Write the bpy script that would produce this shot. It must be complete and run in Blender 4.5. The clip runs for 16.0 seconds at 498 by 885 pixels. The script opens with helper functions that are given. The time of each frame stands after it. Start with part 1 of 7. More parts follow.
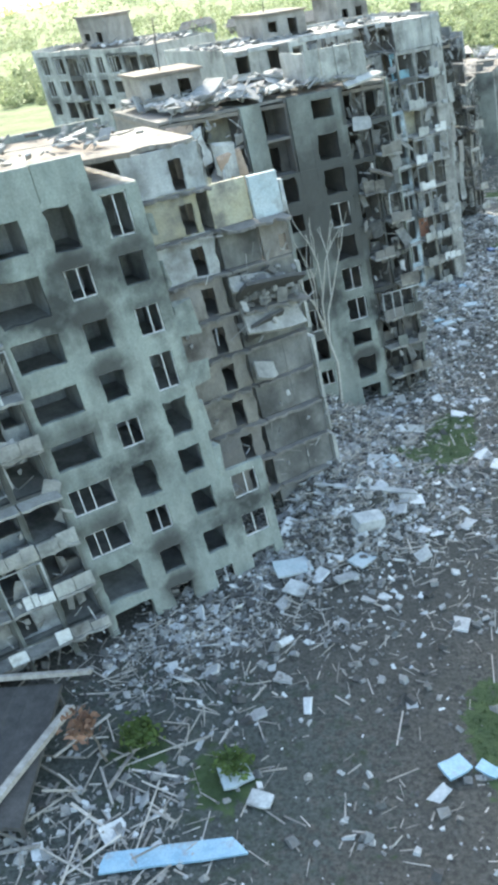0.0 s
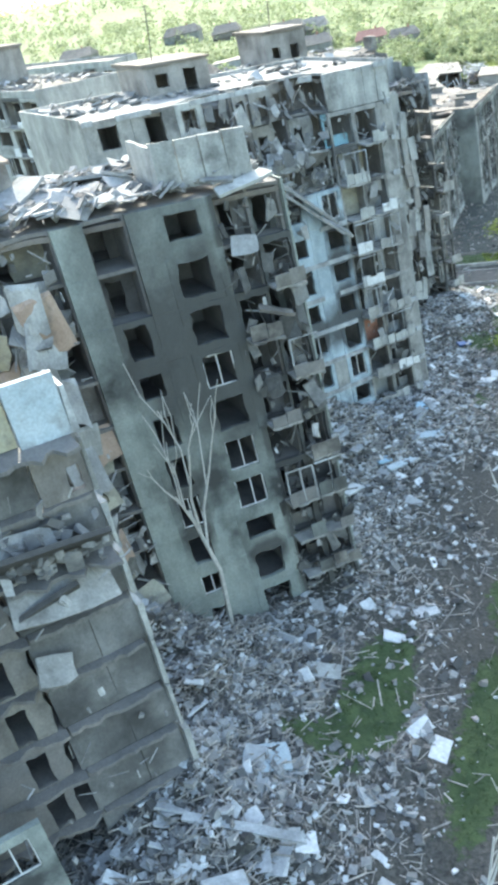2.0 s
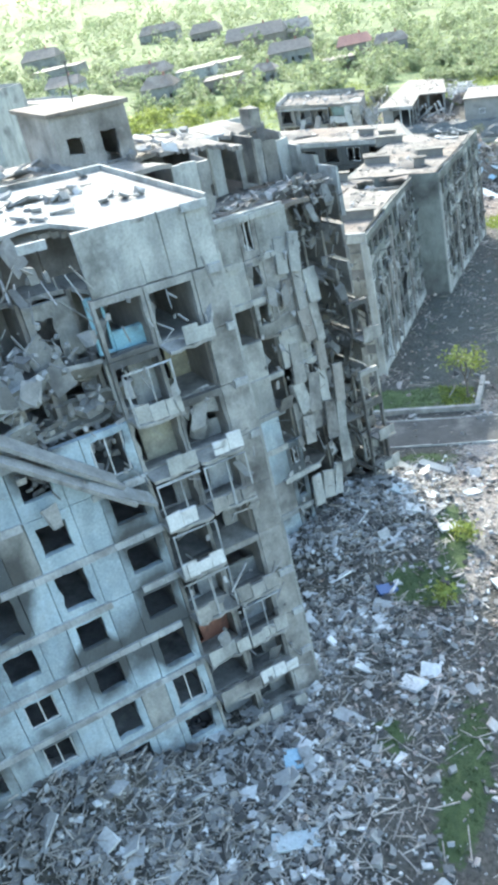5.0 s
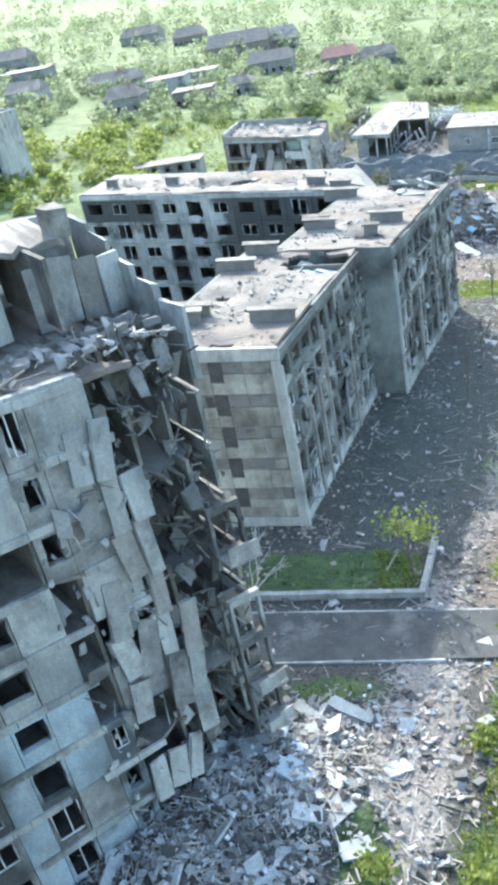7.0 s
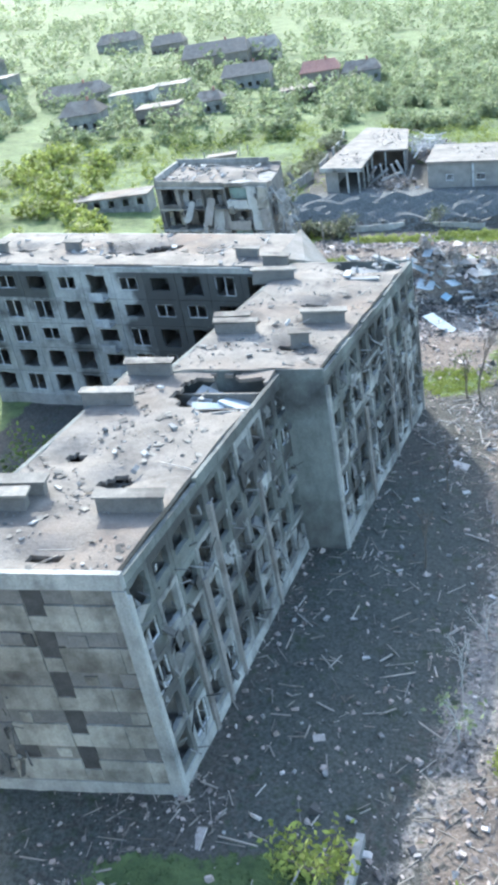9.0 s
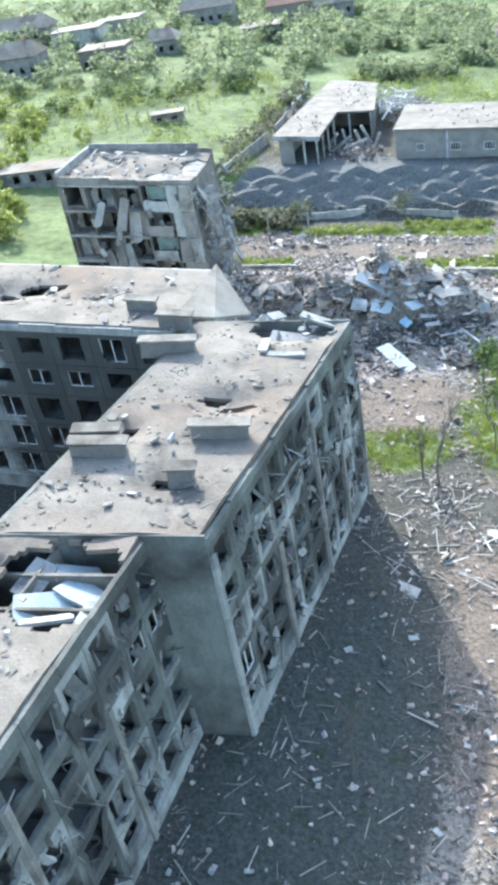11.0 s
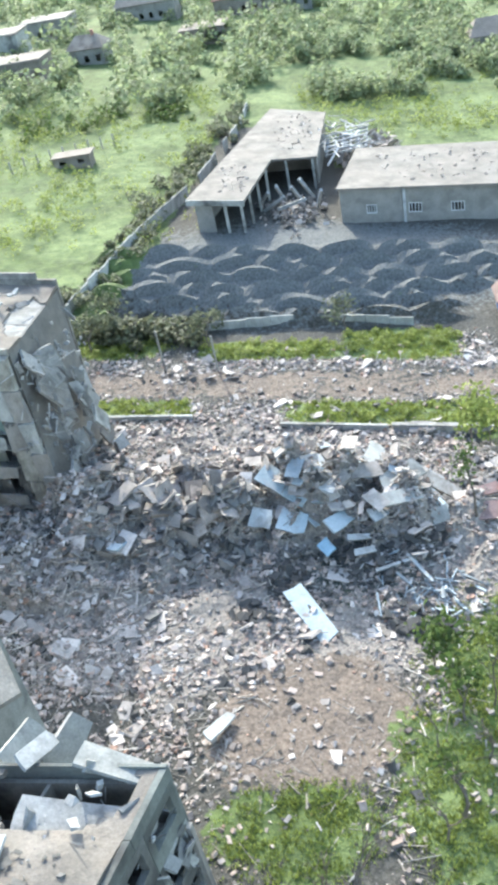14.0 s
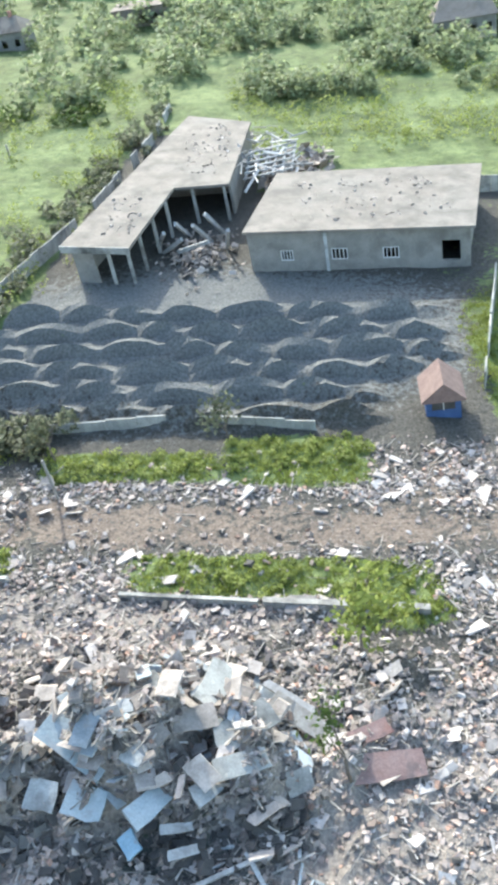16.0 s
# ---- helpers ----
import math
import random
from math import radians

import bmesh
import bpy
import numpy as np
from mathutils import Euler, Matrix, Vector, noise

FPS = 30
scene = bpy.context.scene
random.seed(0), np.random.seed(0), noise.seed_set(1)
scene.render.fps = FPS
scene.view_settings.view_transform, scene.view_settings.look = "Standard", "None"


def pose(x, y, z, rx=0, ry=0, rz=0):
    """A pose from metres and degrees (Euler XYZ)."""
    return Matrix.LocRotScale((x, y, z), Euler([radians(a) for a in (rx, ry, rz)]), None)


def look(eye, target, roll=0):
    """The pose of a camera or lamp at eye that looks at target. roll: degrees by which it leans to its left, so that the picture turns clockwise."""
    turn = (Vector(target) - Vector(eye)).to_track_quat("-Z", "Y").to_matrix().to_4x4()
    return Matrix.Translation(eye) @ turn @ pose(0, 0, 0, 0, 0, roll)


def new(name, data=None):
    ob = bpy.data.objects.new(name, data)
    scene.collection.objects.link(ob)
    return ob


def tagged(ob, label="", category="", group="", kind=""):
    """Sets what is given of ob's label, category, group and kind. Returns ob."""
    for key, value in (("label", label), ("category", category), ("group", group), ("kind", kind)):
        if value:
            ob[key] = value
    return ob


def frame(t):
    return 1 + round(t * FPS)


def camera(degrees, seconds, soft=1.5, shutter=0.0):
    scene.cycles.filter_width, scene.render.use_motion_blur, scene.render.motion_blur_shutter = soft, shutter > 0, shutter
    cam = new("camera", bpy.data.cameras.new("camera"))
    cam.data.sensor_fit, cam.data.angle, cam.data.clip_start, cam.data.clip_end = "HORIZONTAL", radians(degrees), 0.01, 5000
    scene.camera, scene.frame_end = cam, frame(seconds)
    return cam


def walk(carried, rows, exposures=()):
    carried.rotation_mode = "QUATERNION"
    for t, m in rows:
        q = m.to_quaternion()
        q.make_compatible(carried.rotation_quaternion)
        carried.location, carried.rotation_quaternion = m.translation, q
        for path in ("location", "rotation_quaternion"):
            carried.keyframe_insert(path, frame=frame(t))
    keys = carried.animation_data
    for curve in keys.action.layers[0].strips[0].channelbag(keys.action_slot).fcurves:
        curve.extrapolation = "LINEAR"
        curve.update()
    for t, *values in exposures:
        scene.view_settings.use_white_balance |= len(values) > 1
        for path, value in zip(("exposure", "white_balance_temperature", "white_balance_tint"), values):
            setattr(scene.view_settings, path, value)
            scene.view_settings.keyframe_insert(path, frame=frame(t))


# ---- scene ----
# The camera and its flight
cam = camera(31.57, 16.0, soft=4.2)
PATH = [
    (0, (-1.99, -7.65, 46.12), (-4.491, 9.761, 36.605), -14.57),
    (0.5, (0.45, -0.50, 46.07), (-2.033, 16.945, 36.603), -14.46),
    (1, (2.87, 6.66, 46.03), (0.388, 24.092, 36.554), -14.47),
    (1.5, (5.26, 13.81, 46.00), (2.770, 31.232, 36.509), -14.35),
    (2, (7.60, 20.93, 45.92), (5.090, 38.346, 36.417), -14.30),
    (2.5, (9.88, 27.99, 45.84), (7.360, 45.404, 36.327), -14.20),
    (3, (12.16, 35.02, 45.79), (9.634, 52.419, 36.243), -13.99),
    (3.5, (14.45, 42.02, 45.78), (11.910, 59.393, 36.205), -14.01),
    (4, (16.65, 48.90, 45.70), (14.112, 66.268, 36.115), -13.87),
    (4.2, (17.49, 51.64, 45.61), (14.900, 68.970, 35.975), -14.15),
    (6.5, (27.03, 83.82, 43.81), (24.654, 101.159, 34.124), -12.23),
    (7, (29.01, 90.72, 43.46), (26.686, 108.069, 33.780), -11.80),
    (7.5, (30.90, 97.48, 43.17), (28.627, 114.842, 33.501), -11.48),
    (8, (32.69, 104.06, 42.98), (30.448, 121.435, 33.318), -11.29),
    (8.5, (34.40, 110.41, 42.89), (32.201, 127.793, 33.239), -11.02),
    (9, (36.07, 116.47, 42.93), (33.943, 133.855, 33.271), -10.77),
    (9.5, (37.79, 122.38, 43.11), (35.598, 139.778, 33.487), -10.98),
    (9.7, (38.44, 124.71, 43.24), (36.265, 142.113, 33.621), -10.93),
    (11.8, (44.81, 148.83, 45.22), (42.974, 164.851, 33.397), -11.06),
    (12, (45.41, 151.22, 45.34), (43.542, 167.229, 33.504), -11.28),
    (12.5, (46.95, 157.54, 45.53), (45.078, 173.561, 33.709), -11.77),
    (13, (48.66, 164.06, 45.60), (46.718, 180.075, 33.780), -12.28),
    (13.5, (50.72, 170.68, 45.51), (48.833, 186.696, 33.677), -12.33),
    (14, (53.12, 177.26, 45.28), (51.270, 193.450, 33.683), -12.25),
    (14.5, (55.81, 183.74, 44.89), (53.923, 199.814, 33.130), -12.75),
    (15, (58.77, 190.15, 44.36), (56.894, 206.143, 32.497), -12.76),
    (15.5, (61.90, 196.48, 43.74), (60.129, 212.474, 31.871), -12.25),
    (16, (65.06, 202.72, 43.09), (63.223, 218.438, 30.849), -12.59),
]
walk(cam, [(t, look(eye, target, roll)) for t, eye, target, roll in PATH], exposures=[(0, 2.34, 6900, 4), (2, 2.35, 6620, 4), (4.2, 2.36, 6400, 4), (7, 2.22, 6080, 5), (9, 2.01, 5800, 6), (12, 2.06, 6180, 5), (14, 2.0, 6320, 5), (16, 1.86, 6450, 5)])

# Sky and sun: hazy bright daylight, the sun ahead and to the left
SUN_TO = Vector((-0.25, 0.97, 0.69)).normalized()
world = bpy.data.worlds.new("sky")
scene.world = world
world.use_nodes = True
wn = world.node_tree.nodes
wn.clear()
w_out = wn.new("ShaderNodeOutputWorld")
w_bg = wn.new("ShaderNodeBackground")
w_sky = wn.new("ShaderNodeTexSky")
w_sky.sky_type = "NISHITA"
w_sky.sun_disc = False
w_sky.sun_elevation = math.asin(SUN_TO.z)
w_sky.sun_rotation = math.atan2(SUN_TO.x, SUN_TO.y)
w_sky.dust_density = 2.0
w_sky.air_density = 1.2
w_bg.inputs["Strength"].default_value = 0.15
world.node_tree.links.new(w_sky.outputs[0], w_bg.inputs[0])
world.node_tree.links.new(w_bg.outputs[0], w_out.inputs[0])
sun = new("sun", bpy.data.lights.new("sun", "SUN"))
sun.data.energy = 1.95
sun.data.angle = radians(0.8)
sun.data.color = (1.0, 0.95, 0.86)
sun.matrix_world = look(Vector((0, 0, 300)) + SUN_TO * 200, (0, 0, 300))

# ---------------------------------------------------------------- materials


SOOT = (0.05, 0.049, 0.046)


def material(name, c1, c2, scale=1.0, rough=0.9, c3=None, stain=0.0, stain_scale=0.15, stain_col=(0.03, 0.03, 0.03), bump=0.3, fine=8.0, metal=0.0, vary=0.0, seam=None, island=0.0, streak=0.0):
    """Two-scale noise colour with stains, bump, and optional tone change from piece to piece."""
    m = bpy.data.materials.new(name)
    m.use_nodes = True
    nt = m.node_tree
    nodes, links = nt.nodes, nt.links
    bsdf = nodes["Principled BSDF"]
    bsdf.inputs["Roughness"].default_value = rough
    bsdf.inputs["Metallic"].default_value = metal
    geo = nodes.new("ShaderNodeNewGeometry")

    def noise_node(sc, detail, off=0.0):
        n = nodes.new("ShaderNodeTexNoise")
        n.inputs["Scale"].default_value = sc
        n.inputs["Detail"].default_value = detail
        n.inputs["Roughness"].default_value = 0.62
        mp = nodes.new("ShaderNodeVectorMath")
        mp.inputs[1].default_value = (off, off * 0.7, off * 1.3)
        links.new(geo.outputs["Position"], mp.inputs[0])
        links.new(mp.outputs[0], n.inputs["Vector"])
        return n.outputs[0]

    def ramp(v, a, b):
        r = nodes.new("ShaderNodeMapRange")
        r.inputs[1].default_value, r.inputs[2].default_value = a, b
        links.new(v, r.inputs[0])
        return r.outputs[0]

    def mix(fac, a, b, mode="MIX"):
        x = nodes.new("ShaderNodeMix")
        x.data_type = "RGBA"
        x.blend_type = mode
        for sock, val in ((x.inputs[0], fac), (x.inputs[6], a), (x.inputs[7], b)):
            if isinstance(val, (int, float)):
                sock.default_value = val
            elif isinstance(val, tuple):
                sock.default_value = (*val, 1)
            else:
                links.new(val, sock)
        return x.outputs[2]

    col = mix(ramp(noise_node(scale, 5), 0.33, 0.67), c1, c2)
    if c3:
        col = mix(ramp(noise_node(scale * 0.23, 4, 7.0), 0.5, 0.72), col, c3)
    grain = noise_node(fine, 4, 3.0)
    shade = nodes.new("ShaderNodeMapRange")
    shade.inputs[3].default_value, shade.inputs[4].default_value = 0.84, 1.16
    shade.inputs[1].default_value, shade.inputs[2].default_value = 0.3, 0.7
    links.new(grain, shade.inputs[0])
    col = mix(1.0, col, shade.outputs[0], "MULTIPLY")
    if vary or island:
        if vary:
            info = nodes.new("ShaderNodeObjectInfo")
            rnd = info.outputs["Random"]
        else:
            rnd = geo.outputs["Random Per Island"]
        v = nodes.new("ShaderNodeMapRange")
        k = vary or island
        v.inputs[3].default_value, v.inputs[4].default_value = 1 - k, 1 + k
        links.new(rnd, v.inputs[0])
        col = mix(1.0, col, v.outputs[0], "MULTIPLY")
    if streak:
        run = nodes.new("ShaderNodeVectorMath")
        run.operation = "MULTIPLY"
        run.inputs[1].default_value = (1.0, 1.0, 0.3)
        links.new(geo.outputs["Position"], run.inputs[0])
        drip = nodes.new("ShaderNodeTexNoise")
        drip.inputs["Scale"].default_value = 0.8
        drip.inputs["Detail"].default_value = 5
        drip.inputs["Roughness"].default_value = 0.7
        links.new(run.outputs[0], drip.inputs["Vector"])
        dirt = nodes.new("ShaderNodeMapRange")
        dirt.inputs[1].default_value, dirt.inputs[2].default_value = 0.4, 0.72
        dirt.inputs[3].default_value, dirt.inputs[4].default_value = 1.06, 1 - streak
        links.new(drip.outputs[0], dirt.inputs[0])
        col = mix(1.0, col, dirt.outputs[0], "MULTIPLY")
    if stain:
        col = mix(ramp(noise_node(stain_scale, 6, 11.0), 0.62 - stain * 0.3, 0.72 - stain * 0.1), col, stain_col)
    smoke = nodes.new("ShaderNodeAttribute")
    smoke.attribute_name = "soot"
    ragged = nodes.new("ShaderNodeMath")
    ragged.operation = "MULTIPLY_ADD"
    links.new(noise_node(0.7, 4, 17.0), ragged.inputs[0])
    ragged.inputs[1].default_value = 0.7
    links.new(smoke.outputs["Fac"], ragged.inputs[2])
    held = nodes.new("ShaderNodeMapRange")
    held.inputs[1].default_value, held.inputs[2].default_value, held.inputs[4].default_value = 0.55, 1.35, 0.88
    links.new(ragged.outputs[0], held.inputs[0])
    gate = nodes.new("ShaderNodeMath")
    gate.operation = "MULTIPLY"
    gate.use_clamp = True
    links.new(smoke.outputs["Fac"], gate.inputs[0])
    gate.inputs[1].default_value = 6.0
    both = nodes.new("ShaderNodeMath")
    both.operation = "MULTIPLY"
    links.new(gate.outputs[0], both.inputs[0])
    links.new(held.outputs[0], both.inputs[1])
    col = mix(both.outputs[0], col, SOOT)
    links.new(col, bsdf.inputs["Base Color"])
    if bump:
        b = nodes.new("ShaderNodeBump")
        b.inputs["Strength"].default_value = bump
        b.inputs["Distance"].default_value = 0.15
        links.new(noise_node(fine * 0.6, 5, 5.0), b.inputs["Height"])
        links.new(b.outputs[0], bsdf.inputs["Normal"])
    return m


M = {
    "render_green": material("render_green", (0.238, 0.27, 0.246), (0.285, 0.31, 0.28), 0.5, c3=(0.22, 0.25, 0.23), stain=0.35, stain_scale=0.16, stain_col=(0.05, 0.053, 0.05), vary=0.015, streak=0.3),
    "render_soot": material("render_soot", (0.16, 0.175, 0.16), (0.21, 0.23, 0.21), 0.5, c3=(0.12, 0.12, 0.11), stain=0.5, stain_scale=0.13, stain_col=SOOT, vary=0.03, streak=0.35),
    "tile_blue": material("tile_blue", (0.34, 0.43, 0.48), (0.42, 0.5, 0.53), 0.6, c3=(0.32, 0.34, 0.33), stain=0.3, stain_scale=0.2, stain_col=(0.06, 0.06, 0.06), vary=0.1, streak=0.3),
    "panel_grey": material("panel_grey", (0.33, 0.34, 0.32), (0.42, 0.42, 0.39), 0.7, c3=(0.26, 0.27, 0.26), stain=0.3, stain_scale=0.22, stain_col=(0.08, 0.08, 0.075), vary=0.14, streak=0.4),
    "concrete": material("concrete", (0.24, 0.24, 0.225), (0.34, 0.335, 0.31), 1.2, stain=0.35, stain_scale=0.3, stain_col=(0.09, 0.085, 0.08), vary=0.1, streak=0.35),
    "inner_wall": material("inner_wall", (0.2, 0.19, 0.17), (0.28, 0.265, 0.23), 0.6, c3=(0.12, 0.115, 0.1), stain=0.5, stain_scale=0.3, stain_col=(0.05, 0.045, 0.04), vary=0.2, streak=0.3),
    "roof": material("roof", (0.145, 0.13, 0.11), (0.235, 0.213, 0.185), 0.35, c3=(0.175, 0.13, 0.098), stain=0.4, stain_scale=0.35, stain_col=(0.1, 0.09, 0.08), bump=0.5),
    "roof_pale": material("roof_pale", (0.215, 0.2, 0.178), (0.315, 0.295, 0.262), 0.5, c3=(0.2, 0.178, 0.152), stain=0.4, stain_scale=0.4, stain_col=(0.15, 0.135, 0.115), bump=0.5),
    "ground": material("ground", (0.09, 0.088, 0.082), (0.15, 0.145, 0.13), 0.4, c3=(0.055, 0.055, 0.052), fine=3.0, bump=0.8),
    "rubble": material("rubble", (0.15, 0.15, 0.145), (0.26, 0.26, 0.25), 1.2, c3=(0.18, 0.17, 0.155), island=0.5, fine=6.0),
    "rubble_pale": material("rubble_pale", (0.36, 0.37, 0.37), (0.5, 0.51, 0.5), 1.0, island=0.4, fine=5.0),
    "rubble_warm": material("rubble_warm", (0.235, 0.2, 0.178), (0.38, 0.33, 0.295), 1.2, c3=(0.33, 0.25, 0.21), island=0.45, fine=6.0),
    "rubble_cream": material("rubble_cream", (0.34, 0.31, 0.285), (0.46, 0.425, 0.395), 1.0, island=0.4, fine=5.0),
    "rubble_sooty": material("rubble_sooty", (0.07, 0.07, 0.067), (0.15, 0.15, 0.14), 1.2, island=0.6, fine=6.0),
    "grass": material("grass", (0.06, 0.11, 0.025), (0.12, 0.18, 0.04), 0.5, c3=(0.14, 0.15, 0.05), fine=4.0, bump=0.8),
    "wood": material("wood", (0.24, 0.22, 0.19), (0.4, 0.375, 0.34), 2.0, island=0.4),
    "burnt": material("burnt", (0.13, 0.127, 0.12), (0.19, 0.183, 0.17), 1.0, c3=(0.23, 0.215, 0.195)),
    "dark": material("dark", (0.05, 0.049, 0.047), (0.085, 0.082, 0.078), 1.0),
    "white": material("white", (0.54, 0.55, 0.54), (0.64, 0.65, 0.64), 2.0, rough=0.6, stain=0.2, stain_scale=1.0, stain_col=(0.3, 0.3, 0.28), bump=0.1),
}

# ---------------------------------------------------------------- helpers for building
SLOPE_X, SLOPE_Y = -0.104, -0.01364


def base(x, y):
    """The hillside without rubble."""
    dx = max(-500.0, min(500.0, x - 40))
    dy = max(-300.0, min(1200.0, y - 150))
    return SLOPE_X * dx + SLOPE_Y * dy


class Shape:
    """Collects corners and faces."""

    def __init__(self):
        self.v, self.f = [], []

    def add(self, verts, faces):
        n = len(self.v)
        self.v += [tuple(p) for p in verts]
        self.f += [tuple(i + n for i in q) for q in faces]
        return self

    def box(self, a, b, jig=0.0, rng=random):
        x0, y0, z0 = a
        x1, y1, z1 = b
        v = [(x, y, z) for z in (z0, z1) for y in (y0, y1) for x in (x0, x1)]
        if jig:
            v = [tuple(c + rng.uniform(-jig, jig) for c in p) for p in v]
        return self.add(v, [(0, 2, 3, 1), (4, 5, 7, 6), (0, 1, 5, 4), (2, 6, 7, 3), (0, 4, 6, 2), (1, 3, 7, 5)])

    def mesh(self, name, fn=None):
        m = bpy.data.meshes.new(name)
        m.from_pydata([fn(*p) for p in self.v] if fn else self.v, [], self.f)
        m.update()
        return m


def part(name, shape, mat, parent=None, label="", fn=None):
    """One mesh object under a thing or a part."""
    me = shape.mesh(name, fn) if isinstance(shape, Shape) else shape
    if not me.materials:
        me.materials.append(M[mat] if isinstance(mat, str) else mat)
    ob = new(name, me)
    if parent:
        ob.parent = parent
    if label:
        ob["label"] = label
    return ob


def ring(s0, s1, h0, h1, hole, thick, rng, rough=0.06, edge=0.0):
    """A wall panel from s0 to s1 and h0 to h1 with an uneven opening; depth runs inward."""
    sh = Shape()
    a, b, c, d = hole

    def loop(x0, x1, z0, z1, j):
        pts = []
        for x, z, e, w in ((x0, z0, x1, z0), (x1, z0, x1, z1), (x1, z1, x0, z1), (x0, z1, x0, z0)):
            for k in range(4):
                t = k / 4
                pts.append((x + (e - x) * t + rng.uniform(-j, j), z + (w - z) * t + rng.uniform(-j, j)))
        return pts

    out, inn = loop(s0, s1, h0, h1, edge), loop(a, b, c, d, rough)
    n = len(out)
    v = [(x, 0, z) for x, z in out] + [(x, 0, z) for x, z in inn] + [(x, thick, z) for x, z in out] + [(x, thick, z) for x, z in inn]
    f = []
    for i in range(n):
        j = (i + 1) % n
        f += [(i, j, n + j, n + i), (2 * n + j, 2 * n + i, 3 * n + i, 3 * n + j), (n + i, n + j, 3 * n + j, 3 * n + i), (j, i, 2 * n + i, 2 * n + j)]
    return sh.add(v, f)


def slab(s0, s1, d0, d1, h0, h1, rng, jag=0.0, sag=0.0, nseg=12):
    """A floor or wall plate whose front edge (d0) is broken by jag."""
    sh = Shape()
    v = []
    for k in range(nseg + 1):
        s = s0 + (s1 - s0) * k / nseg
        front = (d0(s) if callable(d0) else d0) + (rng.uniform(-jag, jag) if jag else 0)
        dz = -sag * rng.random()
        v += [(s, front, h0 + dz), (s, front, h1 + dz), (s, d1, h0), (s, d1, h1)]
    f = []
    for k in range(nseg):
        a, b = 4 * k, 4 * k + 4
        f += [(a, b, b + 1, a + 1), (a + 1, b + 1, b + 3, a + 3), (a + 2, a, a + 1, a + 3) if k == 0 else (a + 3, b + 3, b + 2, a + 2), (a + 2, b + 2, b, a)]
    f.append((a + 3, b + 3, b + 2, a + 2))
    f.append((2, 3, 3 + 4, 2 + 4))
    e = 4 * nseg
    f.append((e, e + 2, e + 3, e + 1))
    return sh.add(v, f)


def frame_fn(p, ang):
    """Maps facade coordinates (along, inward, height) onto the hillside."""
    c, s = math.cos(radians(ang)), math.sin(radians(ang))

    def fn(a, d, h):
        x, y = p[0] + a * c - d * s, p[1] + a * s + d * c
        return (x, y, base(x, y) + h)

    return fn

# ---------------------------------------------------------------- ground
def plan_fn(p, u, v):
    """Maps (along, inward, height) by two plan directions onto the hillside."""

    def fn(a, d, h):
        x, y = p[0] + a * u[0] + d * v[0], p[1] + a * u[1] + d * v[1]
        return (x, y, base(x, y) + h)

    return fn


MOUNDS = [
    # x, y, reach along x, reach along y, height
    (-4, 50, 6, 5, 1.6), (-3, 56, 7, 8, 2.2), (-6, 62, 6, 5, 2.4), (-9.5, 64.5, 4.5, 3.5, 4.0), (3, 76, 4, 5, 1.2), (4, 92, 6, 6, 2.2), (-2, 95, 8, 5, 3.2), (14, 98, 6, 6, 1.0),
    (18, 119, 5, 6, 1.6), (22, 125, 5, 5, 1.5), (26, 121, 4, 6, 0.8), (50.5, 231.5, 6.5, 4.2, 3.9), (55.5, 231, 5, 4.2, 2.6), (51, 236, 6, 4, 1.2), (41, 232, 7, 4, 2.4), (63, 232, 5, 5, 1.2), (34, 234, 5, 6, 2.6), (28, 226, 6, 8, 2.0),
]


def rubble(x, y):
    z = 0.0
    for mx, my, rx, ry, h in MOUNDS:
        q = ((x - mx) / rx) ** 2 + ((y - my) / ry) ** 2
        if q < 5:
            z += h * math.exp(-q)
    return z


def coal(x, y):
    """Rows of dark spoil heaps in the works yard."""
    if not (24 < x < 80 and 264 < y < 292):
        return 0.0
    z = 0.0
    for r in range(6):
        yy = 267.0 + r * 3.7 - 0.1 * (x - 45) + 0.5 * math.sin(x * 0.31 + r * 1.7)
        ridge = math.exp(-(((y - yy) / (0.85 if y < yy else 1.2)) ** 2))
        arc = abs(math.sin(x * 0.5 + r * 1.3 + 0.6 * math.sin(x * 0.17 + r)))
        z += ridge * (0.75 + 1.3 * arc ** 0.7)
    end = 71 + 8 * max(0.0, min(1.0, (y - 270) / 4))
    edge = max(0, min(1, (x - 24) / 4, (end - x) / 4))
    return z * edge


def height_at(x, y):
    n = noise.noise(Vector((x * 0.35, y * 0.35, 0))) * 0.18 + noise.noise(Vector((x * 1.1, y * 1.1, 4))) * 0.08
    if y > 300:
        n += noise.noise(Vector((x * 0.05, y * 0.05, 9))) * min(1.0, (y - 300) / 60) * 0.8
    n *= 1 - 0.9 * min(1.0, blob(x, y, 29, 136.7, 14, 5))
    r = rubble(x, y)
    if 16 < x < 74 and 218 < y < 247:
        n *= 1.0 + 2.6 * min(1.0, (x - 16) / 6, (74 - x) / 6, (y - 218) / 5, (247 - y) / 5)
    return base(x, y) + r * (1 + 1.2 * n) + (n if abs(x) < 300 and y < 600 else 0) + coal(x, y)


def blob(x, y, cx, cy, rx, ry, turn=0.0, power=2):
    c, s = math.cos(radians(turn)), math.sin(radians(turn))
    dx, dy = x - cx, y - cy
    q = abs((dx * c + dy * s) / rx) ** power + abs((-dx * s + dy * c) / ry) ** power
    return max(0.0, min(1.0, 1.25 - q))


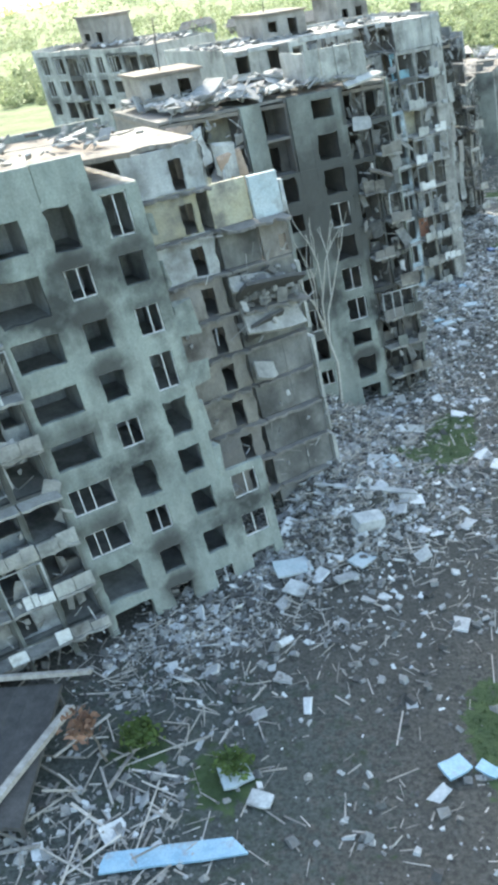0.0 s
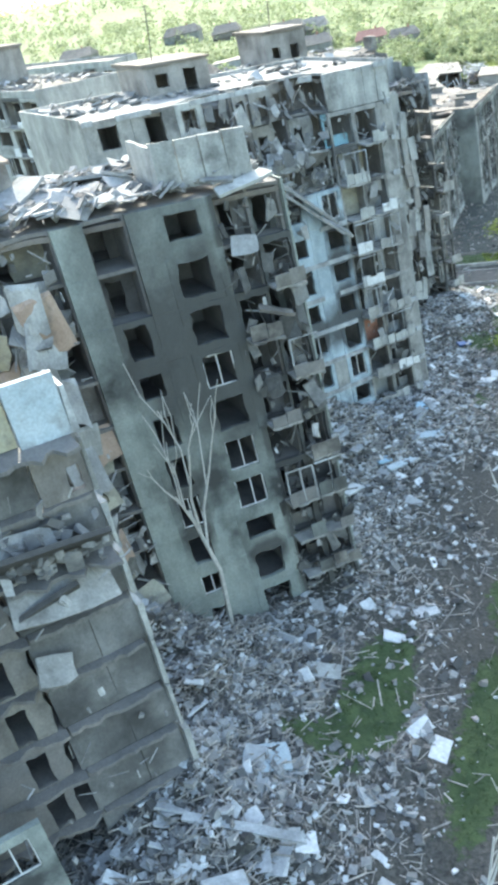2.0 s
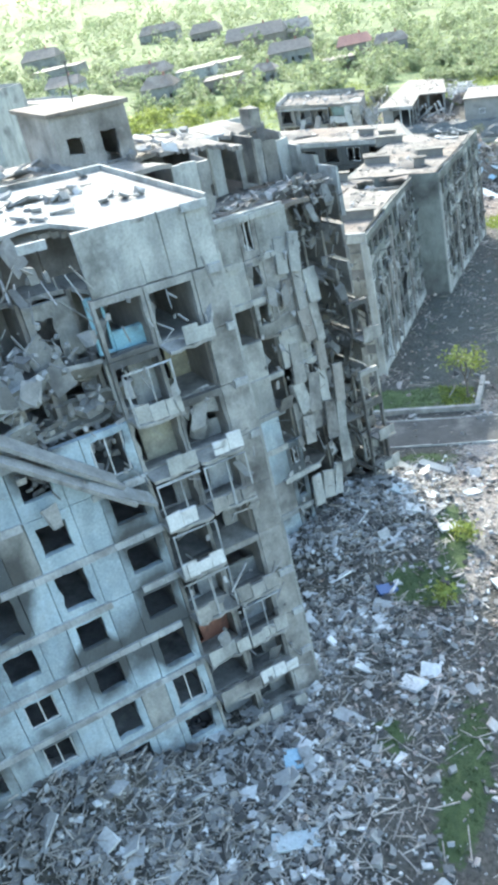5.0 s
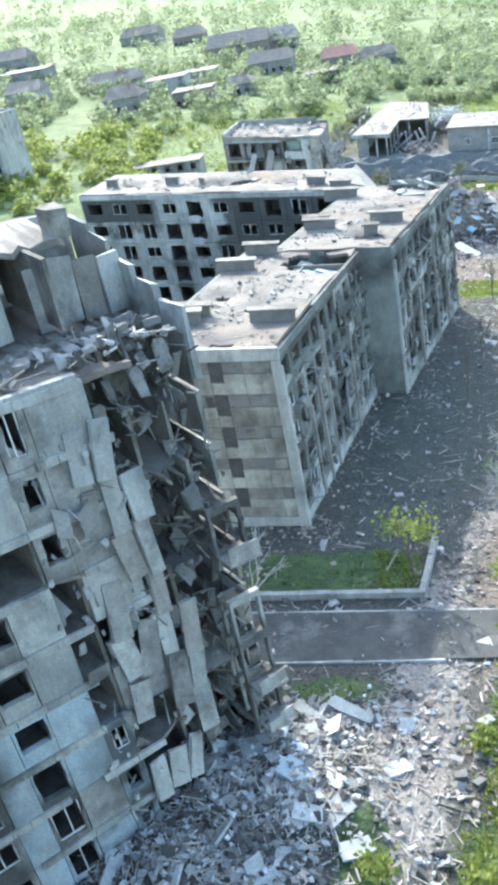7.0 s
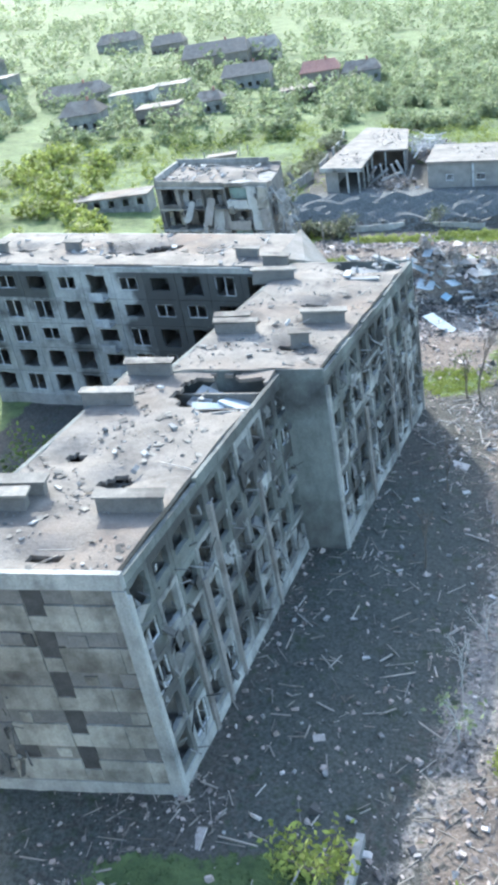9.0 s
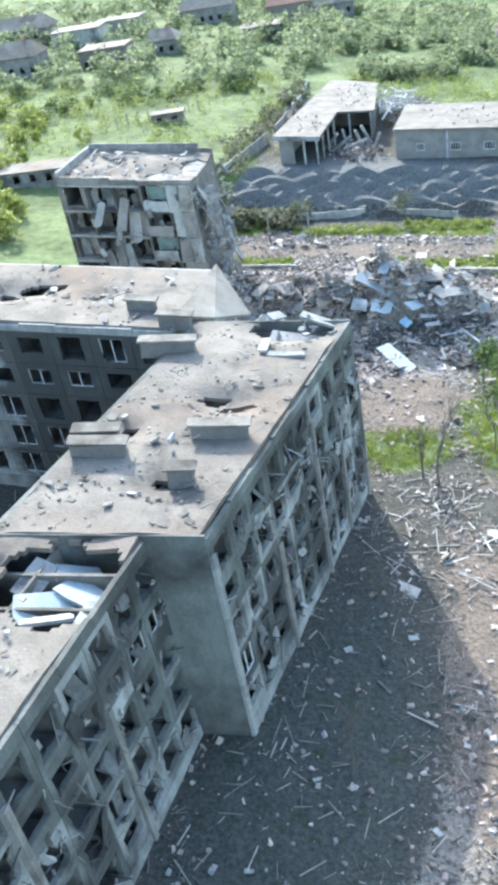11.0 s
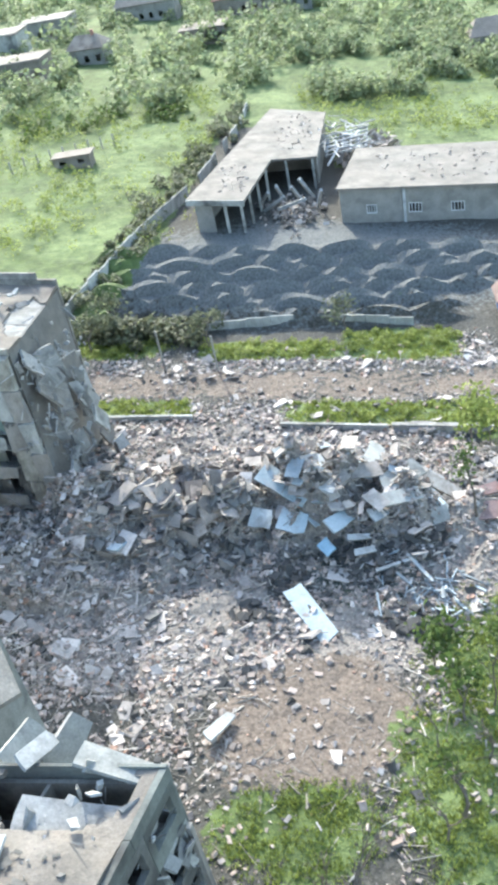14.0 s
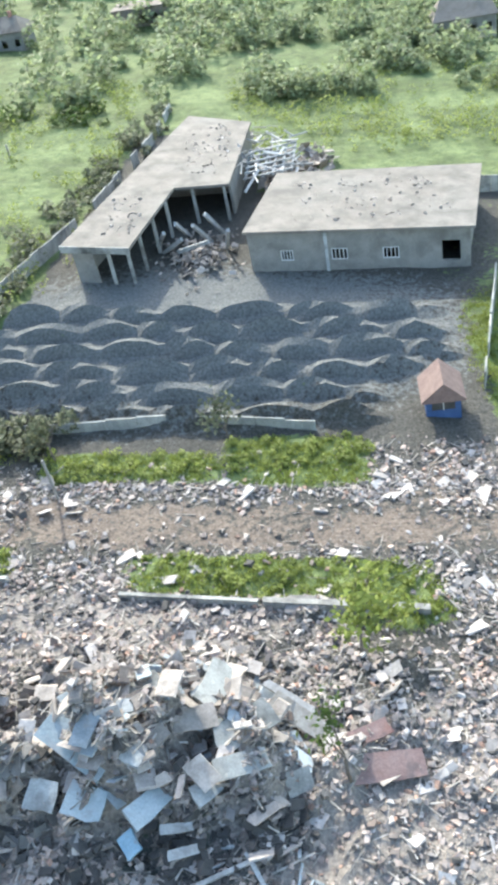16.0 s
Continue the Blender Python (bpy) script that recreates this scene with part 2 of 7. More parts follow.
GRASS = [
    (5.2, 60.5, 2.5, 8, -22), (1.8, 57.0, 2.4, 1.8, 0), (11.2, 57, 1.7, 9.5, -20), (2.5, 27, 2, 5, 0), (6, 22, 3, 6, 0), (-13, 26, 2.0, 2.4, 0), (-18, 28, 2, 1.5, 0), (15.5, 68, 1.6, 6, -12),
    (20.5, 84, 1.3, 5, -15), (23.4, 97, 1.5, 7, -18), (19.4, 99.5, 1.2, 1.6, 0), (23.6, 113.4, 3.2, 2.6, 0), (26.5, 119, 1.6, 4, -10), (33, 113, 3.5, 12, -8), (37, 128, 2.5, 7, -8), (25.5, 131.6, 3.6, 1.8, 0), (26, 143.9, 7.2, 2.9, 0, 4),
    (48.2, 204.6, 5.6, 3.8, 5), (57.5, 206, 4.5, 7, 0), (63, 214, 7, 9, 0), (34, 250.0, 6.5, 1.7, -5, 6), (60, 246.3, 11.5, 2.1, -7, 6), (69, 242.6, 3, 2.2, 0), (48, 260, 8, 2.0, -4, 6), (62, 259.6, 6.5, 3.4, -5, 6), (30, 263, 8, 3, -4), (83, 272, 4, 14, 0),
]


def zone(x, y):
    """Shares of grass, bare brown earth, pale grit and dark ground at a place."""
    w = noise.noise(Vector((x * 0.22, y * 0.22, 2))) * 0.35
    far = 0.0
    if y > 262 + 0.1 * (40 - x):
        if x < 34 + max(0, y - 270) * 0.16 - 4 or y > 345 or (y > 318 and x > 60):
            far = 1.0
    if x < 24 and y > 255 and y < 330:
        far = 1.0
    if x < 12 and y > 218:
        far = 1.0
    if x < 3 - (206 - y) * 0.25 and 165 < y < 225:
        far = 1.0
    rim = 9 * noise.noise(Vector((x * 0.06, y * 0.06, 12)))
    outer = min(1.0, max(0.0, (-42 - x + rim) / 10, (x - 84 + rim) / 10, (2 - y + rim) / 10))
    g = max([blob(x, y, *b) for b in GRASS] + [far, outer])
    g = max(0.0, min(1.0, g + (1.9 * w if 0.02 < g < 0.999 else 0)))
    brown = max(1.4 * blob(x, y, 49.5, 212, 7.5, 5.5, 10), 0.75 * blob(x, y, 50, 252.8, 40, 3.2, -6.5), 0.6 * blob(x, y, 76, 255, 7, 6), 0.85 * blob(x, y, 53, 182, 6.5, 20, -12), 0.8 * blob(x, y, 39.5, 141, 4.0, 14, -14))
    pale = max(blob(x, y, 30.5, 128, 2.6, 20, -16), blob(x, y, 52, 225, 30, 14, 0), 0.8 * blob(x, y, 46, 243, 18, 4, -5), 0.4 * blob(x, y, 2, 60, 10, 14, -20), 0.7 * blob(x, y, 44.5, 160, 4, 22, -24))
    # dark also holds the shade beside and between the five-storey blocks, painted as colour
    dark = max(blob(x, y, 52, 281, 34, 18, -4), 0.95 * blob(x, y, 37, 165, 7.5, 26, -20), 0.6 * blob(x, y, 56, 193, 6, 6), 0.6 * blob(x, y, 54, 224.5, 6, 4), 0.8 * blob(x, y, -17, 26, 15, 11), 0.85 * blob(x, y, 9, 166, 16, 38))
    return g, max(0, min(1, brown + w)), max(0, min(1, pale + w)), dark


def ground_material():
    m = bpy.data.materials.new("mixed_ground")
    m.use_nodes = True
    nt = m.node_tree
    nodes, links = nt.nodes, nt.links
    bsdf = nodes["Principled BSDF"]
    bsdf.inputs["Roughness"].default_value = 0.95
    geo = nodes.new("ShaderNodeNewGeometry")

    def tex(sc, det=5):
        n = nodes.new("ShaderNodeTexNoise")
        n.inputs["Scale"].default_value = sc
        n.inputs["Detail"].default_value = det
        n.inputs["Roughness"].default_value = 0.65
        links.new(geo.outputs["Position"], n.inputs["Vector"])
        return n.outputs[0]

    def math_node(op, a, b):
        n = nodes.new("ShaderNodeMath")
        n.operation = op
        for i, v in enumerate((a, b)):
            if isinstance(v, (int, float)):
                n.inputs[i].default_value = v
            else:
                links.new(v, n.inputs[i])
        return n.outputs[0]

    def two(t, a, b, lo=0.35, hi=0.65):
        r = nodes.new("ShaderNodeMapRange")
        r.inputs[1].default_value, r.inputs[2].default_value = lo, hi
        links.new(t, r.inputs[0])
        x = nodes.new("ShaderNodeMix")
        x.data_type = "RGBA"
        links.new(r.outputs[0], x.inputs[0])
        for sock, v in ((x.inputs[6], a), (x.inputs[7], b)):
            if isinstance(v, tuple):
                sock.default_value = (*v, 1)
            else:
                links.new(v, sock)
        return x.outputs[2]

    fine, mid, wide = tex(4.0), tex(0.8), tex(0.09)
    att = nodes.new("ShaderNodeVertexColor")
    att.layer_name = "zone"
    sep = nodes.new("ShaderNodeSeparateColor")
    links.new(att.outputs["Color"], sep.inputs[0])
    mixn = tex(1.6, 7)
    earth = two(fine, (0.034, 0.033, 0.028), (0.088, 0.085, 0.074), 0.38, 0.62)
    earth = two(mid, earth, (0.06, 0.058, 0.048), 0.5, 0.75)
    grass = two(wide, two(mid, (0.05, 0.075, 0.025), (0.1, 0.14, 0.04)), two(mid, (0.105, 0.15, 0.055), (0.185, 0.235, 0.09)), 0.4, 0.6)
    grass = two(fine, grass, (0.06, 0.085, 0.03), 0.58, 0.75)
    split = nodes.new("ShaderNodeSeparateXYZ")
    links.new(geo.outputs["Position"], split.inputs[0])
    # Grass at low y is darkened to paint in the blocks' shade
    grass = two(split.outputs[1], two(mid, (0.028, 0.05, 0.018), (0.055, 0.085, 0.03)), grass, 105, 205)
    brown = two(fine, (0.1, 0.078, 0.06), (0.22, 0.178, 0.145))
    pale = two(fine, (0.15, 0.135, 0.118), (0.3, 0.268, 0.238))

    def blend(col, share, other):
        e = math_node("ADD", share, math_node("MULTIPLY", math_node("SUBTRACT", mixn, 0.5), 2.4))
        return two(e, col, other, 0.4, 0.62)

    col = blend(earth, sep.outputs[2], pale)
    col = blend(col, sep.outputs[1], brown)
    # Alpha: yard spoil and dark soil, with the blocks' shade painted in
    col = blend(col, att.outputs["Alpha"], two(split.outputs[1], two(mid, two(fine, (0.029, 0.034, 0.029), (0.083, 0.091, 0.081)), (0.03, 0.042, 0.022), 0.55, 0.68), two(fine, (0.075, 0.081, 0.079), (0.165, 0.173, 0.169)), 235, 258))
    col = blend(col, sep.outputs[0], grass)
    links.new(col, bsdf.inputs["Base Color"])
    b = nodes.new("ShaderNodeBump")
    b.inputs["Strength"].default_value = 0.8
    b.inputs["Distance"].default_value = 0.25
    links.new(tex(2.2), b.inputs["Height"])
    links.new(b.outputs[0], bsdf.inputs["Normal"])
    return m


M["ground"] = ground_material()


def spaced(lo, a, b, hi, step):
    out = [a + i * step for i in range(int((b - a) / step) + 1)]
    s, x = step, a
    while x > lo:
        s *= 1.25
        x -= s
        out.insert(0, x)
    s, x = step, out[-1]
    while x < hi:
        s = min(s * 1.25, 400)
        x += s
        out.append(x)
    return out


gx, gy = spaced(-2500, -45, 110, 2500, 0.8), spaced(-400, 10, 345, 4500, 0.8)
gs = Shape()
gs.v = [(x, y, height_at(x, y)) for y in gy for x in gx]
nx = len(gx)
gs.f = [(j * nx + i, j * nx + i + 1, (j + 1) * nx + i + 1, (j + 1) * nx + i) for j in range(len(gy) - 1) for i in range(nx - 1)]
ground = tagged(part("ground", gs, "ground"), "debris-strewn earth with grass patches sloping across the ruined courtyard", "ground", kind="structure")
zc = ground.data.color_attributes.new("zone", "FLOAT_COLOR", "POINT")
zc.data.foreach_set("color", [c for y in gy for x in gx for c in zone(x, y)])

# ---------------------------------------------------------------- scattered debris
CUBE = np.array([(x, y, z) for z in (-0.5, 0.5) for y in (-0.5, 0.5) for x in (-0.5, 0.5)])
QUADS = np.array([(0, 2, 3, 1), (4, 5, 7, 6), (0, 1, 5, 4), (2, 6, 7, 3), (0, 4, 6, 2), (1, 3, 7, 5)])


def scatter(name, places, sizes, mat, seed, tilt=0.35, jig=0.22, label="", lift=0.25, category="rubble", face=None):
    """Many broken pieces joined into one mesh. places: rows of x, y, z; sizes: rows of three edges."""
    r = np.random.RandomState(seed)
    p, s = np.asarray(places, float), np.asarray(sizes, float)
    n = len(p)
    rough = np.where(s[:, 2] / s[:, 0] < 0.2, jig * 0.45, jig)[:, None, None]
    v = np.repeat(CUBE[None], n, 0) * (1 + rough * r.uniform(-2, 2, (n, 8, 3))) * s[:, None]
    a, b, c = (r.uniform(0, 6.283, n) if face is None else r.normal(face, 0.45, n)), r.normal(0, tilt, n), r.normal(0, tilt, n)
    ca, sa, cb, sb, cc, sc = np.cos(a), np.sin(a), np.cos(b), np.sin(b), np.cos(c), np.sin(c)
    one, nil = np.ones(n), np.zeros(n)
    rz = np.array([[ca, -sa, nil], [sa, ca, nil], [nil, nil, one]]).transpose(2, 0, 1)
    ry = np.array([[cb, nil, sb], [nil, one, nil], [-sb, nil, cb]]).transpose(2, 0, 1)
    rx = np.array([[one, nil, nil], [nil, cc, -sc], [nil, sc, cc]]).transpose(2, 0, 1)
    v = np.einsum("nij,nkj->nki", rz @ ry @ rx, v) + p[:, None]
    v[:, :, 2] += (s[:, 2] * lift)[:, None]
    f = (np.arange(n)[:, None, None] * 8 + QUADS[None]).reshape(-1, 4)
    me = bpy.data.meshes.new(name)
    me.from_pydata(v.reshape(-1, 3).tolist(), [], f.tolist())
    me.materials.append(M[mat])
    return tagged(new(name, me), label, category, kind="stuff")


def draw_places(n, density, box, seed, z=None):
    """n places drawn by a density function inside a plan box."""
    r = random.Random(seed)
    out = []
    x0, y0, x1, y1 = box
    tries = 0
    while len(out) < n and tries < n * 30:
        tries += 1
        x, y = r.uniform(x0, x1), r.uniform(y0, y1)
        fade = min(1.0, (x - x0) / 7, (x1 - x) / 7, (y - y0) / 9, (y1 - y) / 5)
        if r.random() < density(x, y) * fade:
            out.append((x, y, (z or height_at)(x, y)))
    return out


def line_x(y):
    """Where the fronts of the tall blocks stand at a given y."""
    return -10 + (y - 45) * 0.42


def court(x, y):
    d = x - line_x(y)
    k = max(0.0, 1.0 - max(0.0, d) / 13.0) if d > -8 else 0
    k = k * k * 0.9 + 0.16
    k *= 1 - 0.65 * max(0.0, min(1.0, (y - 110) / 12)) * max(0.0, min(1.0, (d - 3) / 4))
    g = max(blob(x, y, *b) for b in GRASS)
    patch = 0.55 + 0.9 * noise.noise(Vector((x * 0.16, y * 0.16, 5)))
    return max(0.02, k * max(0.15, patch) + rubble(x, y) * (0.28 if y < 112 else 0.16)) * (1 - 0.8 * g) * (0.3 if y < 36 else 1.0) * (1 - 0.85 * blob(x, y, 26, 137, 9, 6, 0, 4))


def heap(x, y):
    g = max(blob(x, y, *b) for b in GRASS)
    b = min(1.0, 1.3 * blob(x, y, 49.5, 211.5, 7.5, 5.5, 10))
    road = blob(x, y, 50, 252.8, 45, 3.4, -6.5)
    return (0.35 + 0.2 * rubble(x, y) + 0.4 * noise.noise(Vector((x * 0.2, y * 0.2, 1)))) * (1 - 0.9 * g) * (1 - 0.93 * b) * (1 - (0.9 if abs(x - 42) > 5 else 0.5) * road)


def lane(x, y):
    g = max(blob(x, y, *b) for b in GRASS)
    return (0.25 + 0.25 * blob(x, y, 30.5, 128, 3, 22, -16) + 0.35 * blob(x, y, 45, 161, 4, 22, -24) + 0.4 * noise.noise(Vector((x * 0.25, y * 0.25, 1)))) * (1 - 0.85 * g) * (1 - 0.75 * min(1.0, 1.5 * blob(x, y, 37, 165, 7.5, 27, -20))) * (1 - 0.8 * blob(x, y, 26, 137, 9, 6, 0, 4))


def sized(n, kind, seed, lo, hi, power=2.2):
    r = np.random.RandomState(seed)
    k = lo + (hi - lo) * r.uniform(0, 1, n) ** power
    if kind == "chunk":
        return np.stack([k, k * r.uniform(0.5, 0.95, n), k * r.uniform(0.25, 0.7, n)], -1)
    if kind == "plate":
        return np.stack([k, k * r.uniform(0.35, 0.8, n), 0.08 + 0.08 * r.uniform(0, 1, n)], -1)
    return np.stack([k, 0.035 + 0.08 * r.uniform(0, 1, n) ** 3, 0.03 + 0.05 * r.uniform(0, 1, n)], -1)


M["lane_wood"] = material("lane_wood", (0.13, 0.115, 0.095), (0.32, 0.29, 0.25), 0.3, island=0.5)
M["brick_bits"] = material("brick_bits", (0.3, 0.19, 0.145), (0.42, 0.28, 0.21), 1.0, island=0.4)
SPREADS = [
    ("courtyard", court, (-36, 4, 42, 142), 11), ("lane", lane, (14, 90, 72, 214), 12), ("heap", heap, (14, 203, 92, 262), 13),
]
for spread, dens, box, seed in SPREADS:
    big = {"courtyard": (28000, 1700, 22000, 13000), "lane": (16000, 110, 6000, 700), "heap": (52000, 1500, 9000, 7000)}[spread]
    c = draw_places(big[0], dens, box, seed)
    scatter("rubble_chunks", c, sized(len(c), "chunk", seed, 0.06 if spread == "heap" else 0.08, {"heap": 0.5, "lane": 0.42, "courtyard": 0.6}[spread], 4.0), "rubble" if spread == "courtyard" else "rubble_warm", seed, 0.4, label="grey broken concrete and brick lumps strewn over the ground")
    c = draw_places(big[1], dens, box, seed + 20)
    scatter("rubble_plates", c, sized(len(c), "plate", seed + 1, 0.35, 1.9, 3.2), "rubble_pale" if spread == "courtyard" else "rubble_cream", seed + 1, 0.3, label="pale broken wall plates lying in the rubble")
    c = draw_places(big[2], dens, box, seed + 40)
    scatter("splintered_wood", c, sized(len(c), "stick", seed + 2, 0.4, 2.6, 2.2), "lane_wood" if spread == "lane" else "wood", seed + 2, 0.16, 0.03, label="splintered pale boards, laths and branches on the ground", category="debris")
    c = draw_places(big[3], dens, box, seed + 60)
    scatter("pale_fragments", c, sized(len(c), "chunk", seed + 3, 0.08, 0.4, 2.4), "rubble_pale" if spread == "courtyard" else "rubble_cream", seed + 3, 0.4, label="whitish plaster and silicate brick fragments in the rubble")
    if spread == "heap":
        c = draw_places(3000, dens, box, seed + 70)
        scatter("brick_fragments", c, sized(len(c), "chunk", seed + 5, 0.08, 0.4, 2.2), "brick_bits", seed + 5, 0.4, label="reddish brick fragments in the rubble")
    c = draw_places(big[3] // 4, dens, box, seed + 80)
    scatter("dark_fragments", c, sized(len(c), "chunk", seed + 4, 0.15, 0.7, 2.2), "dark", seed + 4, 0.4, label="charred black fragments in the rubble")

# ---------------------------------------------------------------- blocks of flats


def thing(name, at, label, category, group=""):
    e = new(name)
    e.location = at
    return tagged(e, label, category, group)


def put(parent, name, shape, mat, fn, label=""):
    """A part whose mesh is given in world coordinates, hung under an Empty at the thing's base."""
    ob = part(name, shape, mat, parent, label, fn)
    top = parent
    while top.parent:
        top = top.parent
    ob.data.transform(Matrix.Translation(-top.location))
    return ob


def window(p, hole, fn, rng, casement=False):
    a, e, lo, hi = hole
    t = 0.065
    s = Shape()
    s.box((a, 0.1, lo), (e, 0.18, lo + t)).box((a, 0.1, hi - t), (e, 0.18, hi)).box((a, 0.1, lo), (a + t, 0.18, hi)).box((e - t, 0.1, lo), (e, 0.18, hi))
    m = (a + e) / 2 + rng.uniform(-0.1, 0.1)
    s.box((m - t / 2, 0.1, lo), (m + t / 2, 0.18, hi))
    if e - a > 2:
        m2 = a + (e - a) * 0.25
        s.box((m2 - t / 2, 0.1, lo), (m2 + t / 2, 0.18, hi))
    put(p, "window_frame", s, "white", fn, "white window frame without glass")


def balcony(b, a, e, lo, sh, fn, rng, out=1.1, fronts=("panel_grey", "concrete", "white")):
    q = put(b, "balcony", slab(a + 0.05, e - 0.05, -out, 0.0, lo - 0.05, lo + 0.12, rng, 0.12, 0.1, 6), "concrete", fn)
    n = max(2, int((e - a) / 0.9))
    tone = rng.choice(fronts)
    for k in range(n):
        if rng.random() < 0.8:
            x0, x1 = a + 0.06 + (e - a - 0.1) * k / n, a + 0.03 + (e - a - 0.1) * (k + 1) / n
            j = rng.uniform(-0.12, 0.08)
            put(q, "front_panel", Shape().box((x0, -out + j, lo + 0.12), (x1, -out + 0.07 + j, lo + 1.05 + rng.uniform(-0.25, 0.1)), 0.04, rng), tone, fn)
    if rng.random() < 0.2:
        s = Shape()
        for x in (a + 0.08, (a + e) / 2, e - 0.14):
            if rng.random() < 0.8:
                s.box((x, -out, lo + 0.1), (x + 0.07, -out + 0.07, lo + sh - 0.3), 0.05, rng)
        s.box((a + 0.08, -out, lo + sh - 0.36), (e - 0.1, -out + 0.07, lo + sh - 0.29), 0.06, rng)
        put(q, "glazing_frame", s, "plaster_pale", fn, "bent white glazing bars")
    return q


def section(fn, bays, storeys, sh, h0, depth, mat, label, rng, attic=2.0, gone=(), roof="roof", ends=("l", "r"), frames=0.3, soot=None, roof_holes=(), proud=None, wreck=0.0, slab_skip=(), cap=None, rear=True, seam=0.02, inner="inner_wall", ledge=None, attic_to=None, burn=None, fire=0.3, reach=None, fronts=("panel_grey", "concrete", "white"), loggia=None, whole=0.35, floor="concrete", rim=0.45, torn=None, backs=0.0, recess=None, tones=None):
    """A panel-built block. bays: (start, end, kind, opening width). gone: (bay, storey) whose panels have fallen. soot: chooses a panel's finish."""
    s0, s1 = bays[0][0], bays[-1][1]
    home = fn((s0 + s1) / 2, depth / 2, 0)
    b = thing("apartment_block", home, label, "apartment block", "apartment blocks")
    top = h0 + storeys * sh
    lit = {(i, k): 0.0 if bays[i][2] == "blank" else (0.7 + 0.6 * rng.random() if rng.random() < fire else 0.25 * rng.random()) for i in range(len(bays)) for k in range(storeys)}

    def smoked(ob, sh_, i, k, hole):
        """Soot that has licked up the wall above the openings."""
        low = h0 + k * sh
        vals = []
        a, e, kind, w = bays[i]
        below, here = lit.get((i, k - 1), 0), lit[i, k]
        for s, d, h in sh_.v:
            v = burn(s, h) if burn else 0.0
            f = max(0.0, min(1.0, (h - low) / sh))
            n = i - 1 if s < (a + e) / 2 else i + 1
            if hole:
                v += 0.2 * (here * f + below * (1 - f))
                wide = (e - a) / 2 - 0.2 if kind == "balcony" else w / 2
                side = max(0.0, 1 - max(abs(s - (a + e) / 2) - wide, 0) / 0.8)
                up = max(0.0, min(1.0, (h - hole[2]) / (hole[3] - hole[2])))
                v += 0.85 * side * (here * up + below * max(0.0, 1 - (h - low) / 1.3) * (1 - up))
            else:
                v += 0.2 * (lit.get((n, k), 0) * f + lit.get((n, k - 1), 0) * (1 - f))
            vals.append(v)
        ob.data.attributes.new("soot", "FLOAT", "POINT").data.foreach_set("value", vals)

    for i, (a, e, kind, w) in enumerate(bays):
        limit = cap(i) if cap else storeys
        for k in range(storeys):
            if (i, k) in gone or kind == "open" or k >= limit:
                if k < limit and rng.random() < backs:
                    lo = h0 + k * sh
                    back = rng.uniform(1.0, 3.2)
                    m = a + (e - a) * rng.uniform(0.3, 0.6)
                    tone = rng.choice(tones(i) if tones else ["wallpaper", "plaster_pale", "panel_worn", "concrete", "inner_wall"])
                    put(b, "room_wall", ring(a + 0.12, e - 0.12, lo + 0.02, lo + sh - 0.25, (m - 0.4, m + 0.5, lo + 0.05, lo + 2.1), 0.15, rng, 0.08), tone, lambda s, d, h, back=back: fn(s, d + back, h))
                continue
            lo, hi = h0 + k * sh, h0 + (k + 1) * sh
            c = (a + e) / 2
            finish = soot(i, k, rng) if soot else mat
            if kind == "blank":
                q = Shape().box((a + seam, 0, lo + seam), (e - seam, 0.3, hi - seam), 0.015, rng)
                smoked(put(b, "wall_panel", q, finish, fn), q, i, k, None)
                continue
            broken = rng.random() < whole + wreck
            hole = (c - w / 2, c + w / 2, lo + 0.95 - (0.45 if broken else 0), hi - 0.55 + (0.2 if broken else 0))
            if kind == "balcony":
                hole = (a + 0.2, e - 0.2, lo + 0.25, hi - 0.4)
            if kind == "door":
                hole = (c - w / 2, c + w / 2, lo + 0.12, hi - 0.6)
            q = ring(a + seam, e - seam, lo + seam, hi - seam, hole, 0.32, rng, 0.085 if broken else 0.035, 0.05 * wreck)
            p = put(b, "wall_panel", q, finish, fn)
            smoked(p, q, i, k, hole)
            if kind == "window" and rng.random() < frames:
                window(p, hole, fn, rng)
            if kind == "balcony" and rng.random() < 0.85:
                balcony(b, a, e, lo, sh, fn, rng, fronts=fronts)
            if kind == "balcony" and rng.random() < 0.75:
                m = a + (e - a) * rng.uniform(0.3, 0.7)
                tone = loggia(i, k, rng) if loggia else rng.choice(["plaster_pale", "panel_grey", "concrete", "inner_wall"])
                deep = lambda s, d, h: fn(s, d + 1.1, h)  # noqa: E731
                put(b, "loggia_wall", ring(a + 0.12, m, lo + 0.03, hi - 0.24, (a + 0.3, m - 0.12, lo + 0.15, hi - 0.8), 0.2, rng, 0.06), tone, deep)
                put(b, "loggia_wall", Shape().box((m + 0.01, 0, lo + 0.03), (e - 0.12, 0.2, lo + (1.0 if rng.random() < 0.5 else sh - 0.26)), 0.03, rng), tone, deep)
    for k in range(storeys + 1):
        if k in slab_skip:
            continue
        h = h0 + k * sh
        if torn:
            for q in range(3):
                x0, x1 = torn + (s1 - torn) * q / 3, torn + (s1 - torn) * (q + 1) / 3
                put(b, "floor_slab", slab(x0 + 0.05, x1 - 0.05, rng.uniform(0.6, 3.2), depth - 0.36, h - 0.22, h, rng, 0.8, 1.2, 7), floor, fn)
        edge = (lambda s, h=h: 0.36 + recess(s, h)) if recess else 0.36
        put(b, "floor_slab", slab(s0 + 0.1, (reach or torn or s1) - 0.1, edge, depth - 0.36, h - 0.22, h, rng, 0.15 + wreck, 0.15 * wreck, 26 if recess else 14), floor, fn)
